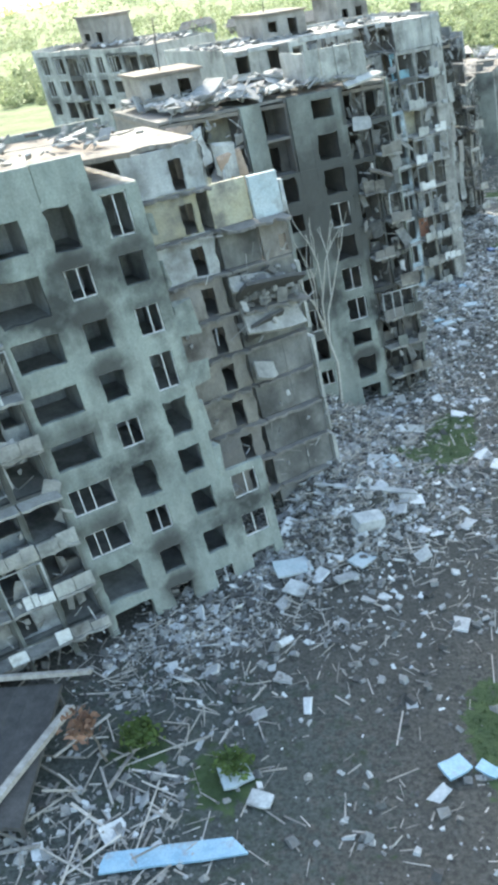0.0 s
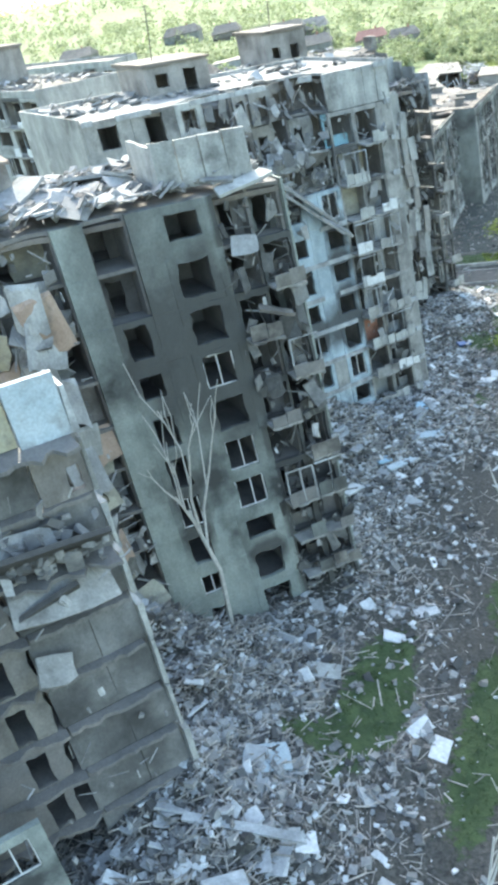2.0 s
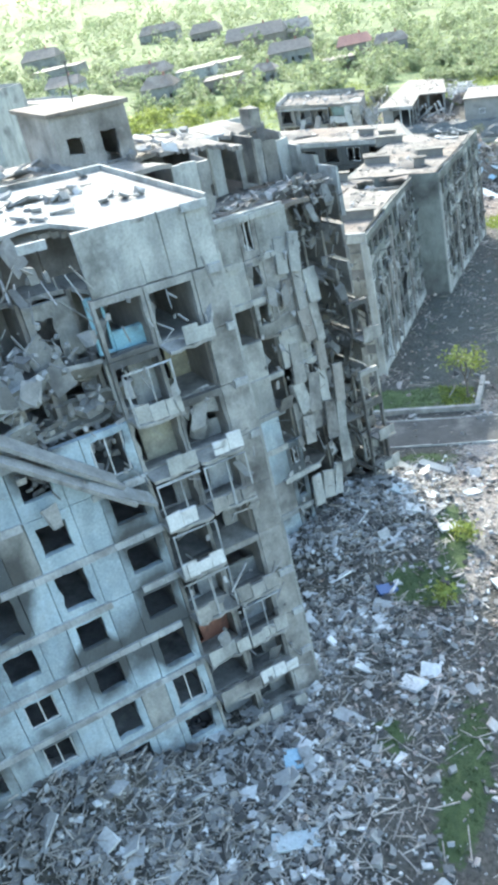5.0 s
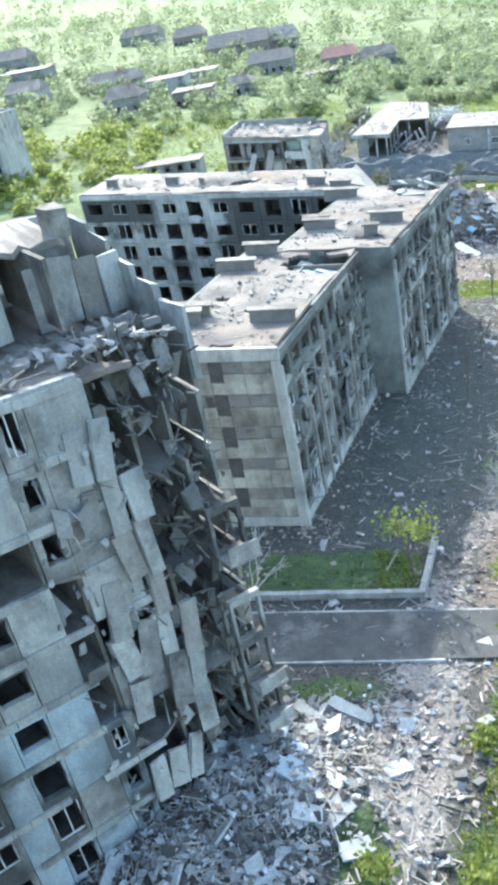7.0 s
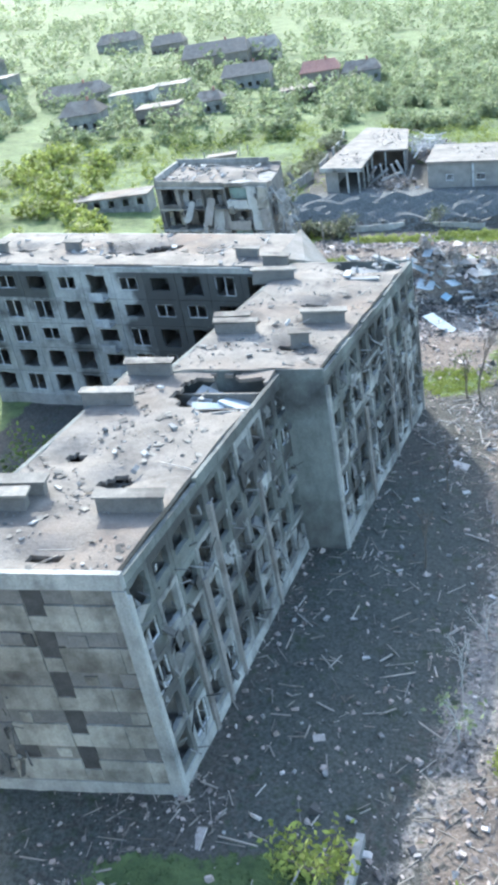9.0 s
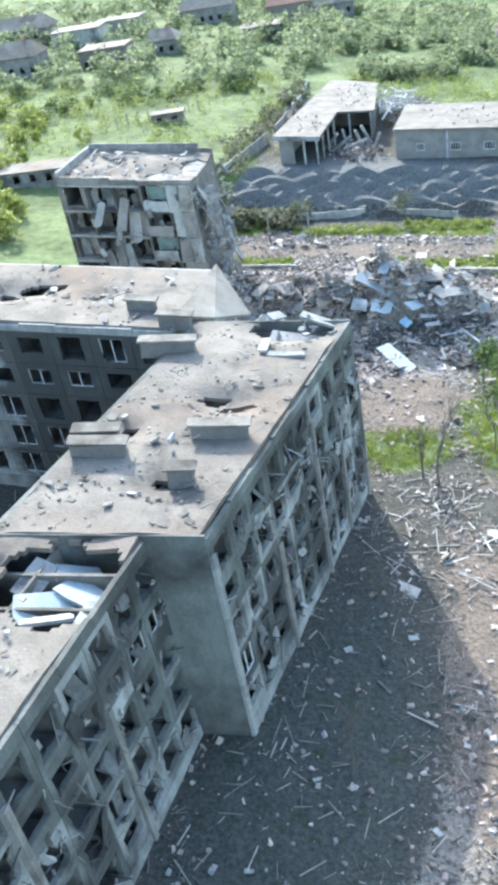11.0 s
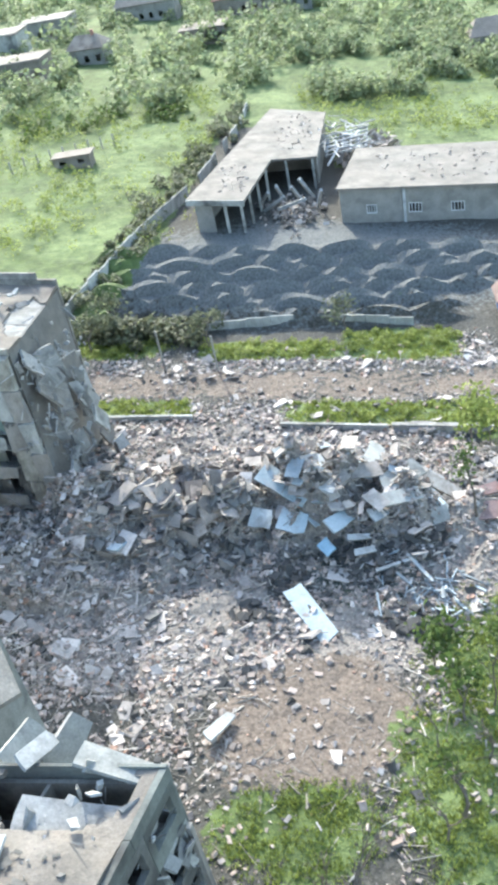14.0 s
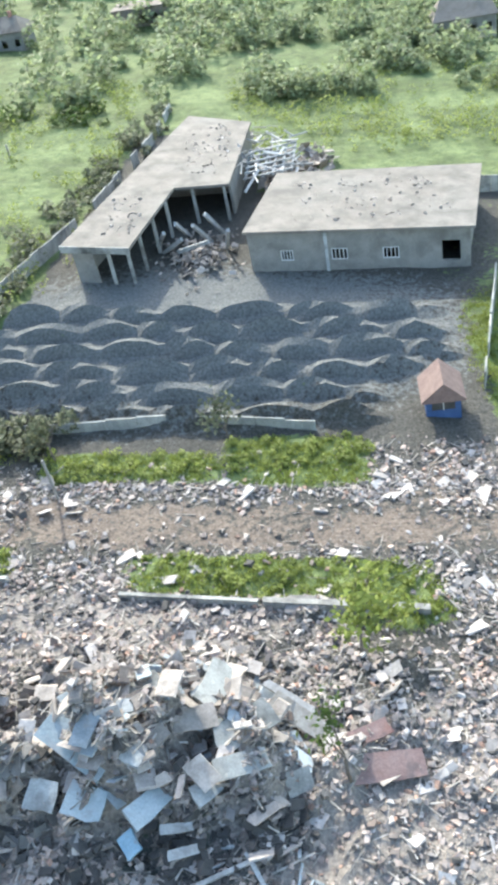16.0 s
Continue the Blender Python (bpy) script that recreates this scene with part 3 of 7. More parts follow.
    for a in sorted({q for bay in bays for q in bay[:2]}):
        if reach and a > reach:
            continue
        a2 = min(max(a, s0 + 0.15), s1 - 0.15)
        if torn and a > torn:
            for k in range(storeys):
                put(b, "cross_wall", Shape().box((a2 - 0.1, rng.uniform(0.6, 3.6), h0 + k * sh + 0.02), (a2 + 0.1, depth - 0.4, h0 + (k + 1) * sh - 0.25), 0.04, rng), inner, fn)
            continue
        if recess:
            for k in range(storeys):
                lo = h0 + k * sh
                cut = recess(a, lo + 1.5)
                if cut > 1:
                    cut += rng.uniform(-1.2, 2.2)
                put(b, "cross_wall", Shape().box((a2 - 0.1, 0.4 + cut, lo), (a2 + 0.1, depth - 0.4, lo + sh - 0.01), 0.0), inner, fn)
            continue
        put(b, "cross_wall", Shape().box((a2 - 0.1, 0.4, h0), (a2 + 0.1, depth - 0.4, top)), inner, fn)
    put(b, "inner_partition", Shape().box((s0 + 0.3, depth * 0.42, h0), ((reach or s1) - 0.3, depth * 0.42 + 0.15, top)), inner, fn)
    if rear:
        put(b, "rear_wall", Shape().box((s0, depth - 0.3, h0), (s1, depth, top + max(0, attic))), mat, fn)
    if "l" in ends:
        put(b, "end_wall", Shape().box((s0 - 0.15, 0.02, h0 - 3), (s0, depth - 0.02, top + attic)), mat, fn)
    if "r" in ends:
        put(b, "end_wall", Shape().box((s1, 0.02, h0 - 3), (s1 + 0.15, depth - 0.02, top + attic)), mat, fn)
    if attic:
        n = max(3, int((s1 - s0) / 3))
        for k in range(n):
            x0, x1 = s0 + (s1 - s0) * k / n, s0 + (s1 - s0) * (k + 1) / n
            if cap and cap_at(bays, cap, (x0 + x1) / 2) < storeys:
                continue
            if attic_to is not None and x1 > attic_to:
                continue
            put(b, "attic_panel", Shape().box((x0 + 0.02, 0.0, top), (x1 - 0.02, 0.28, top + attic - rng.uniform(0, 0.08) - wreck * rng.random())), mat, fn)
        put(b, "roof", roof_sheet(s0 + 0.02, (reach or s1) - 0.02, 0.32, depth - 0.32, top + attic - rim, fn, roof_holes, rng, wreck), roof, None)
    if ledge:
        for k in range(1, storeys + 1):
            x = s0
            while x < s1 - 0.3:
                step = min(rng.uniform(0.9, 2.2), s1 - x)
                if rng.random() > 0.12 + wreck * 0.4 and not any(bay[0] <= x < bay[1] and (bay[2] in ("open", "balcony") or (i, k) in gone) for i, bay in enumerate(bays)):
                    put(b, "ledge", Shape().box((x + 0.015, -0.14, h0 + k * sh - 0.3), (x + step - 0.015, -0.003, h0 + k * sh + 0.12), 0.02, rng), ledge, fn)
                x += step
    put(b, "plinth", Shape().box((s0, -0.08, h0 - 3.0), (s1, 0.3, h0)), proud or "concrete", fn)
    return b


def cap_at(bays, cap, s):
    for i, bay in enumerate(bays):
        if bay[0] <= s <= bay[1]:
            return cap(i)
    return 99


def roof_sheet(s0, s1, d0, d1, h, fn, holes, rng, wreck, step=0.3):
    """A flat roof with real holes. holes: (x, y, reach along x, reach along y) in the plan."""
    ns, nd = max(2, int((s1 - s0) / step)), max(2, int((d1 - d0) / step))
    sh = Shape()
    pts = []
    for j in range(nd + 1):
        for i in range(ns + 1):
            s, d = s0 + (s1 - s0) * i / ns, d0 + (d1 - d0) * j / nd
            x, y, z = fn(s, d, h)
            bump = noise.noise(Vector((x * 0.4, y * 0.4, 7))) * (0.04 + 0.3 * wreck)
            sagging = 0.0
            for hx, hy, rx, ry in holes:
                q = ((x - hx) / (rx + 1.2)) ** 2 + ((y - hy) / (ry + 1.2)) ** 2
                sagging += 0.5 * math.exp(-q * 1.5)
            pts.append((x, y, z + bump - sagging))
    keep = set()
    for j in range(nd):
        for i in range(ns):
            x, y, _ = fn(s0 + (s1 - s0) * (i + 0.5) / ns, d0 + (d1 - d0) * (j + 0.5) / nd, h)
            w = noise.noise(Vector((x * 0.9, y * 0.9, 3))) * 0.5
            if all(((x - hx) / rx) ** 2 + ((y - hy) / ry) ** 2 > 1 + w for hx, hy, rx, ry in holes):
                keep.add((i, j))
    n = len(pts)
    sh.v = pts + [(x, y, z - 0.3) for x, y, z in pts]
    at = lambda i, j: j * (ns + 1) + i  # noqa: E731
    for i, j in keep:
        a, b, c, d = at(i, j), at(i + 1, j), at(i + 1, j + 1), at(i, j + 1)
        sh.f += [(a, b, c, d), (n + d, n + c, n + b, n + a)]
        for (di, dj), (p, q) in (((0, -1), (a, b)), ((1, 0), (b, c)), ((0, 1), (c, d)), ((-1, 0), (d, a))):
            if (i + di, j + dj) not in keep:
                sh.f.append((q, p, n + p, n + q))
    return sh


def roof_wreck(fn, s0, s1, d0, d1, h, n, seed, big=2.6):
    """Broken slabs, boards and lumps on a roof."""
    r = random.Random(seed)

    def at(k):
        return [fn(r.uniform(s0, s1), r.uniform(d0, d1), h) for _ in range(k)]

    c = at(n)
    scatter("roof_debris", c, sized(n, "plate", seed, 0.5, big, 1.6), "concrete_island", seed, 0.3, label="broken slabs heaped on the wrecked roof", category="debris", lift=1.0)
    c = at(n)
    scatter("roof_debris", c, sized(n, "chunk", seed + 1, 0.1, 0.7), "rubble", seed + 1, 0.4, label="lumps of broken concrete on the wrecked roof", category="debris", lift=0.6)
    c = at(n // 2)
    scatter("roof_boards", c, sized(n // 2, "stick", seed + 2, 1.0, 4.0, 1.5), "wood", seed + 2, 0.2, 0.03, label="pale loose boards and bars on the wrecked roof", category="debris", lift=2.0)


def roof_bits(fn, s0, s1, d0, d1, h, n, seed, holes):
    """Crumbs of plaster, slag and felt strewn over a flat roof."""
    r = random.Random(seed)
    c = []
    while len(c) < n:
        s, d = r.uniform(s0, s1), r.uniform(d0, d1)
        x, y, z = fn(s, d, h)
        if noise.noise(Vector((s * 0.35, d * 0.35, seed))) > r.uniform(-0.4, 0.5) and all(((x - hx) / (rx + 0.5)) ** 2 + ((y - hy) / (ry + 0.5)) ** 2 > 1.4 for hx, hy, rx, ry in holes):
            c.append((x, y, z))
    scatter("roof_crumbs", c[: n // 2], sized(n // 2, "chunk", seed, 0.05, 0.24, 3.0), "rubble", seed, 0.3, label="crumbs of slag and plaster strewn on the flat roof", category="debris")
    scatter("roof_crumbs", c[n // 2 :], sized(n - n // 2, "plate", seed + 1, 0.12, 0.6, 3.0) * np.array([1, 1, 0.3]), "inner_wall", seed + 1, 0.12, label="torn scraps of roofing felt on the flat roof", category="debris")


def wall_wreck(fn, s0, s1, h0, h1, n, seed, out=0.9, depth=1.2, mat="concrete_island"):
    """Torn panels and bent bars hanging along a wrecked front."""
    r = random.Random(seed)
    p, q = fn(0, 0, 0), fn(1, 0, 0)
    face = math.atan2(q[1] - p[1], q[0] - p[0])
    c = [fn(r.uniform(s0, s1), r.uniform(-out, depth), r.uniform(h0, h1)) for _ in range(n)]
    z = sized(n, "plate", seed, 0.25, 1.5, 2.6)
    scatter("hanging_debris", c, z[:, [1, 2, 0]], mat, seed, 0.28, label="torn panels hanging from the wrecked front", category="debris", face=face)
    c = [fn(r.uniform(s0, s1), r.uniform(-out, depth * 0.6), r.uniform(h0, h1)) for _ in range(n)]
    scatter("hanging_bars", c, sized(n, "stick", seed + 1, 0.5, 2.2, 1.6), mat, seed + 1, 0.8, 0.03, label="bent bars and laths hanging from the wrecked front", category="debris")


def big_slab(at, size, turn, mat="concrete_island", label="large broken floor slab leaning in the ruins", seed=0):
    r = random.Random(seed)
    s = Shape()
    lx, ly, lz = (q / 2 for q in size)
    rim = [(-lx, -ly), (-lx * 0.3, -ly * r.uniform(0.9, 1.1)), (lx * 0.4, -ly * r.uniform(0.85, 1.05)), (lx, -ly * r.uniform(0.6, 1)), (lx * r.uniform(0.88, 1.05), ly * 0.2), (lx * r.uniform(0.8, 1), ly), (0, ly * r.uniform(0.9, 1.08)), (-lx * r.uniform(0.85, 1.0), ly), (-lx * r.uniform(0.95, 1.05), 0)]
    n = len(rim)
    s.v = [(x, y, -lz) for x, y in rim] + [(x, y, lz) for x, y in rim]
    s.f = [tuple(range(n - 1, -1, -1)), tuple(range(n, 2 * n))] + [(i, (i + 1) % n, n + (i + 1) % n, n + i) for i in range(n)]
    o = part("broken_slab", s, mat)
    o.matrix_world = pose(*at, *turn)
    return tagged(o, label, "slab", "broken slabs")


M["concrete_island"] = material("concrete_island", (0.21, 0.212, 0.207), (0.33, 0.33, 0.315), 1.0, stain=0.25, stain_scale=0.5, stain_col=(0.1, 0.1, 0.1), island=0.45)
M["wood_pale"] = material("wood_pale", (0.3, 0.29, 0.27), (0.48, 0.47, 0.45), 2.0, island=0.5)
M["wallpaper"] = material("wallpaper", (0.31, 0.31, 0.25), (0.41, 0.385, 0.3), 0.5, c3=(0.3, 0.26, 0.15), stain=0.5, stain_scale=0.6, stain_col=(0.17, 0.16, 0.14), vary=0.25)
M["room_peach"] = material("room_peach", (0.34, 0.25, 0.19), (0.42, 0.32, 0.25), 0.6, stain=0.35, stain_scale=0.4, stain_col=(0.16, 0.14, 0.12))
M["slab_sky"] = material("slab_sky", (0.37, 0.44, 0.47), (0.46, 0.52, 0.54), 0.8, stain=0.45, stain_scale=0.6, stain_col=(0.24, 0.24, 0.23))
M["panel_worn"] = material("panel_worn", (0.24, 0.225, 0.205), (0.31, 0.295, 0.27), 0.5, c3=(0.19, 0.175, 0.155), stain=0.4, stain_scale=0.25, stain_col=(0.1, 0.09, 0.08), streak=0.4)
M["panel_teal"] = material("panel_teal", (0.13, 0.19, 0.17), (0.2, 0.27, 0.245), 0.8, stain=0.3, stain_scale=0.4, stain_col=(0.08, 0.09, 0.085))
M["paint_blue"] = material("paint_blue", (0.22, 0.42, 0.5), (0.32, 0.52, 0.58), 0.8, stain=0.3, stain_scale=0.5, stain_col=(0.12, 0.14, 0.15))
M["brick_red"] = material("brick_red", (0.3, 0.13, 0.085), (0.38, 0.19, 0.13), 1.0, stain=0.35, stain_scale=0.6, stain_col=(0.1, 0.07, 0.06))
M["plaster_pale"] = material("plaster_pale", (0.34, 0.36, 0.362), (0.46, 0.475, 0.47), 0.8, c3=(0.28, 0.285, 0.28), stain=0.35, stain_scale=0.6, stain_col=(0.2, 0.2, 0.19), vary=0.14, streak=0.4)

rng = random.Random(5)
B1 = frame_fn((-12.4, 44.0), 33)
B2 = frame_fn((0.5, 70.4), 27)
B3 = frame_fn((9.7, 100.4), 35)
B4 = frame_fn((15.6, 121.6), 40)

section(
    B1, [(-27, -23, "window", 2), (-23, -19.5, "balcony", 3), (-19.5, -16, "balcony", 3), (-16, -13, "balcony", 3), (-13, -10.3, "balcony", 2.4), (-10.3, -6.4, "window", 2.9), (-6.4, -2.8, "window", 1.6), (-2.8, 0.5, "window", 1.6), (0.5, 3.9, "window", 2.0)],
    9, 3.4, -1.3, 12, "render_green", "nine-storey apartment block with green-grey render, burnt out and windowless", rng, seam=0.002, frames=0.32, attic=2.2, wreck=0.1, whole=0.15,
    gone=[(8, k) for k in range(3, 9)], attic_to=-0.5, inner="plaster_pale", roof_holes=[(-9.5, 50.5, 3.4, 4.6), (-8.5, 47.5, 3.0, 2.4), (-14, 52, 1.2, 0.9)], ends=("l",), reach=0.7, fire=0.3,
    soot=lambda i, k, r: "render_soot" if i < 5 and r.random() < 0.85 else "render_green", burn=lambda s, h: max(0.0, 0.25 * noise.noise(Vector((s * 0.2, h * 0.2, 1)))) + (0.55 if s < -10 else 0),
)
# the spine wall with doorways behind the fallen corner
sp = thing("spine_wall", B1(4.6, 4, 0), "pale inner wall with a column of doorways, its rooms fallen away", "wall")
for k in range(9):
    lo = 27.15 - 2.95 * k
    tone = ("plaster_pale", "wallpaper", "plaster_pale", "panel_worn", "panel_worn", "inner_wall", "inner_wall", "burnt", "burnt")[k]
    put(sp, "wall_panel", ring(1.0 + rng.uniform(-0.5, 0.6), 6.6 + rng.uniform(-0.8, 0.4), lo, lo + 2.92, (4.5, 5.45, lo + 0.06, lo + 2.1), 0.2, rng, 0.05, 0.12), tone, lambda a, d, h: B1(a, d + 4.0, h))
    put(sp, "floor_stub", slab(1.0, 6.8, 3.6, 11.6, lo - 0.22, lo - 0.02, rng, 0.35, 0.05, 14), "burnt", B1)
put(sp, "roof", slab(1.0, 6.8, 4.2, 11.6, 30.1, 30.4, rng, 0.5, 0.3, 9), "roof_pale", B1)
put(sp, "end_wall", Shape().box((6.9, 4.3, 0), (7.1, 11.6, 30), 0.05, rng), "concrete", B1)
put(sp, "room_wall", Shape().box((1.0, 8.0, 0), (6.8, 8.2, 30), 0.05, rng), "burnt", B1)
for k in range(3, 9):
    q = Shape()
    lo = -1.3 + 3.4 * k
    q.box((0.5, 0.02, lo + 0.1), (0.7 + rng.uniform(0, 1.3), 0.3, lo + rng.uniform(1.4, 3.2)), 0.22, rng)
    put(sp, "torn_panel", q, "render_green", B1)
section(
    B2, [(-15, -12, "open", 1.6), (-12, -8.0, "open", 1.6), (-8.0, -6.2, "blank", 1.5), (-6.2, -3.8, "window", 1.4), (-3.8, -2.2, "blank", 1), (-2.2, 0.9, "window", 2.0), (0.9, 1.4, "blank", 0), (1.4, 3.6, "balcony", 2), (3.6, 5.8, "balcony", 2)],
    10, 3.0, -0.4, 12, "render_green", "nine-storey apartment block blackened by fire, roof caved in", rng, seam=0.004, frames=0.25, attic=0.12, wreck=0.2, roof_holes=[(-4, 77, 4, 4), (2, 80, 2.5, 3), (-9, 72, 2.6, 1.6)],
    soot=lambda i, k, r: ("plaster_pale" if r.random() < 0.4 else "concrete") if i < 2 else "render_green",
    burn=lambda s, h: 1.1 * max(0.0, min(1.0, (h - 8) / 9)) * max(0.0, min(1.0, (s + 8.5) / 4)) * (0.75 + 0.7 * noise.noise(Vector((s * 0.25, h * 0.12, 3)))) + (0.85 if s > 1.4 else 0), fire=0.6,
    gone=[(0, 8), (0, 9), (1, 9), (0, 6), (1, 7), (1, 5), (1, 8), (0, 3), (1, 2), (7, 8), (8, 9), (7, 9), (8, 5), (7, 4), (7, 6), (8, 7), (1, 0), (0, 0), (0, 1), (3, 9), (3, 8)],
    fronts=("burnt", "render_soot", "inner_wall"), loggia=lambda i, k, r: r.choice(["render_soot", "burnt", "dark", "inner_wall"]), attic_to=-40, ends=("r",), inner="burnt", floor="burnt", backs=0.7, tones=lambda i: ["wallpaper", "plaster_pale", "panel_worn", "room_peach"] if i < 2 else ["render_soot", "burnt", "dark"],
)
def caved(s, h):
    """How far the upper floors of the blue block have fallen back."""
    if h < 22 or s < -13.5 or s > 0.3:
        return 0.0
    return min(1.0, (h - 21) / 4) * min(1.0, (s + 13.5) / 2.5) * (2.6 + 0.9 * noise.noise(Vector((s * 0.6, h * 0.5, 2))))


section(
    B3, [(-22, -18, "window", 1.6), (-18, -14.2, "window", 1.6), (-14.2, -11.8, "window", 1.4), (-11.8, -10.4, "blank", 0), (-10.4, -8.0, "window", 1.6), (-8.0, -6.5, "blank", 0), (-6.5, -4.1, "window", 1.5), (-4.1, -2.6, "blank", 0), (-2.6, 0.0, "window", 1.7), (0.0, 2.7, "balcony", 2), (2.7, 5.4, "balcony", 2), (5.4, 7.0, "blank", 1)],
    10, 3.15, 0.5, 12, "panel_grey", "nine-storey apartment block with pale blue tiled panels, upper floors torn open", rng, attic=0.3, wreck=0.2, roof="roof_pale", roof_holes=[(-2, 108, 3, 2), (5, 112, 2.4, 1.6)] + [(*B3(-0.9 - 1.6 * k, 1.2, 0)[:2], 2.3, 2.3) for k in range(8)], attic_to=-40, recess=caved,
    soot=lambda i, k, r: ("concrete" if i < 2 or i > 8 else "panel_grey") if k > 6 or i > 8 or r.random() < 0.1 else "tile_blue", cap=lambda i: 9 if i > 8 else 10, fire=0.28, whole=0.1, backs=0.8,
    burn=lambda s, h: 2.4 * max(0, 1 - ((s + 5.4) / 1.8) ** 2 - ((h - 9.6) / 2.4) ** 2) + 2.4 * max(0, 1 - ((s + 1.5) / 1.9) ** 2 - ((h - 9.6) / 2.8) ** 2) + 2.4 * max(0, 1 - ((s + 8.8) / 1.7) ** 2 - ((h - 15.8) / 3.4) ** 2),
    gone=[(i, 9) for i in range(3, 9)] + [(i, 8) for i in range(4, 9)] + [(6, 7), (7, 7), (8, 7), (10, 4), (10, 7)], inner="panel_worn", frames=0.3, ledge="plaster_pale",
    loggia=lambda i, k, r: {(9, 8): "paint_blue", (10, 8): "paint_blue", (9, 6): "wallpaper", (9, 2): "brick_red", (9, 1): "brick_red"}.get((i, k), r.choice(["plaster_pale", "panel_grey", "concrete"])),
)
section(
    B4, [(-16, -13, "window", 1.6), (-13, -10.6, "blank", 1.6), (-10.6, -8.6, "window", 1.5), (-8.6, -6.4, "window", 1.5), (-6.4, -4.9, "blank", 1.4), (-4.9, -3.1, "window", 1.5), (-3.1, -0.9, "blank", 1.4), (-0.9, 0.6, "window", 0.8), (0.6, 3.4, "blank", 1.4), (3.4, 5.6, "open", 1.4), (5.6, 7.6, "open", 1.2), (7.6, 9.6, "balcony", 1.4)],
    9, 2.95, 0, 11, "panel_grey", "nine-storey apartment block of grey panels, its end torn away", rng, attic=0.55, wreck=0.3, roof_holes=[(19.5, 129, 4, 3.4), (12, 127, 2, 1.5), (16, 124, 1.5, 1.2)], attic_to=4.2, frames=0.15, ledge="panel_grey",
    gone=[(11, 8), (11, 7), (11, 4), (11, 6), (8, 0), (8, 1), (8, 2), (8, 4), (7, 3), (7, 4), (7, 5), (6, 6)], soot=lambda i, k, r: "concrete" if i > 8 or r.random() < 0.25 else ("tile_blue" if k < 4 and i > 3 else "panel_grey"), ends=("l",), inner="inner_wall", floor="inner_wall", torn=3.4, fire=0.6, fronts=("panel_grey", "concrete"),
    burn=lambda s, h: 1.3 * max(0, 1 - ((s + 9) / 4) ** 2 - ((h - 8) / 7) ** 2) + 0.8 * max(0, 1 - ((s + 0.5) / 2) ** 2 - ((h - 7.5) / 2.5) ** 2) + 0.3 * max(0.0, noise.noise(Vector((s * 0.35, h * 0.25, 9))) + 0.2),
    cap=lambda i: 9 if i < 9 else 8,
)
# the wall left standing behind the fallen bay
M["room_grey"] = material("room_grey", (0.15, 0.152, 0.145), (0.22, 0.22, 0.208), 0.45, c3=(0.12, 0.12, 0.112), stain=0.5, stain_scale=0.22, stain_col=(0.06, 0.06, 0.057), vary=0.1, streak=0.4)
w = thing("exposed_wall", B1(9, 4, 0), "bare room wall left standing where a bay has collapsed", "wall")
for k in range(1, 10):
    lo = 27.15 - 2.95 * k
    left = {1: "wallpaper", 2: "room_grey", 3: "burnt"}.get(k, "room_grey")
    right = {1: "slab_sky", 2: "panel_worn", 3: "room_grey"}.get(k, "room_grey")
    put(w, "wall_panel", Shape().box((6.7, 3.95, lo + 0.02), (9.7, 4.25, lo + 2.92), 0.03, rng), left, B1)
    if k == 2:
        put(w, "wall_panel", ring(9.72, 12.0, lo + 0.02, lo + 2.92, (11.1, 11.7, lo + 0.3, lo + 1.5), 0.3, rng, 0.05), right, lambda a, d, h: B1(a, d + 3.6, h))
    else:
        put(w, "wall_panel", Shape().box((9.72, 3.6 + 0.35 * (k > 3), lo + 0.02), (12.0, 3.9 + 0.35 * (k > 3), lo + 2.92), 0.03, rng), right, B1)
    put(w, "end_panel", Shape().box((12.02, 3.5, lo + 0.02), (12.22 + rng.uniform(0, 0.2), 5.0 + rng.uniform(-0.4, 0.8), lo + 2.6 + rng.uniform(-0.4, 0.3)), 0.08, rng), "panel_grey" if k > 1 else "plaster_pale", B1)
    if k > 1:
        put(w, "floor_stub", slab(6.9, 11.8, 3.45 - (0.9 if k in (2, 4) else 0), 3.94, lo + 2.75, lo + 2.95, rng, 0.45 if k in (2, 4) else 0.12, 0.06, 14), "burnt", B1)
# a floor that has folded down against the wall, with its rubble
big_slab(B1(9.2, 2.9, 19.6), (5.0, 2.6, 0.25), (-38, 10, 33), "dark", seed=301, label="floor slab folded down against the bare wall")
big_slab(B1(8.2, 3.1, 16.9), (3.2, 1.8, 0.25), (-50, -8, 33), "dark", seed=302, label="floor slab folded down against the bare wall")
c = [B1(rng.uniform(7, 11.6), rng.uniform(2.6, 3.8), rng.uniform(18.4, 20.6)) for _ in range(90)]
scatter("slab_rubble", c, sized(90, "chunk", 303, 0.15, 0.8, 2.2), "rubble", 303, 0.5, label="rubble lodged on the folded floor slab")

roof_wreck(B1, -24, 3, 1, 11, 29.3 + 2.0, 90, 31, 1.8)
roof_wreck(B2, -14, 5, 0.5, 11, 30.2, 330, 32, 2.2)
roof_wreck(B3, -21, -9, 4, 11, 32.0, 50, 33, 1.8)
roof_wreck(B3, -8, 6, 3.5, 11, 32.0, 22, 37, 1.2)
roof_wreck(B4, -15, 8.5, 0.4, 3.4, 26.9, 70, 34, 0.9)
roof_wreck(B4, -14, 2, 3, 10, 31.2, 40, 36, 1.6)
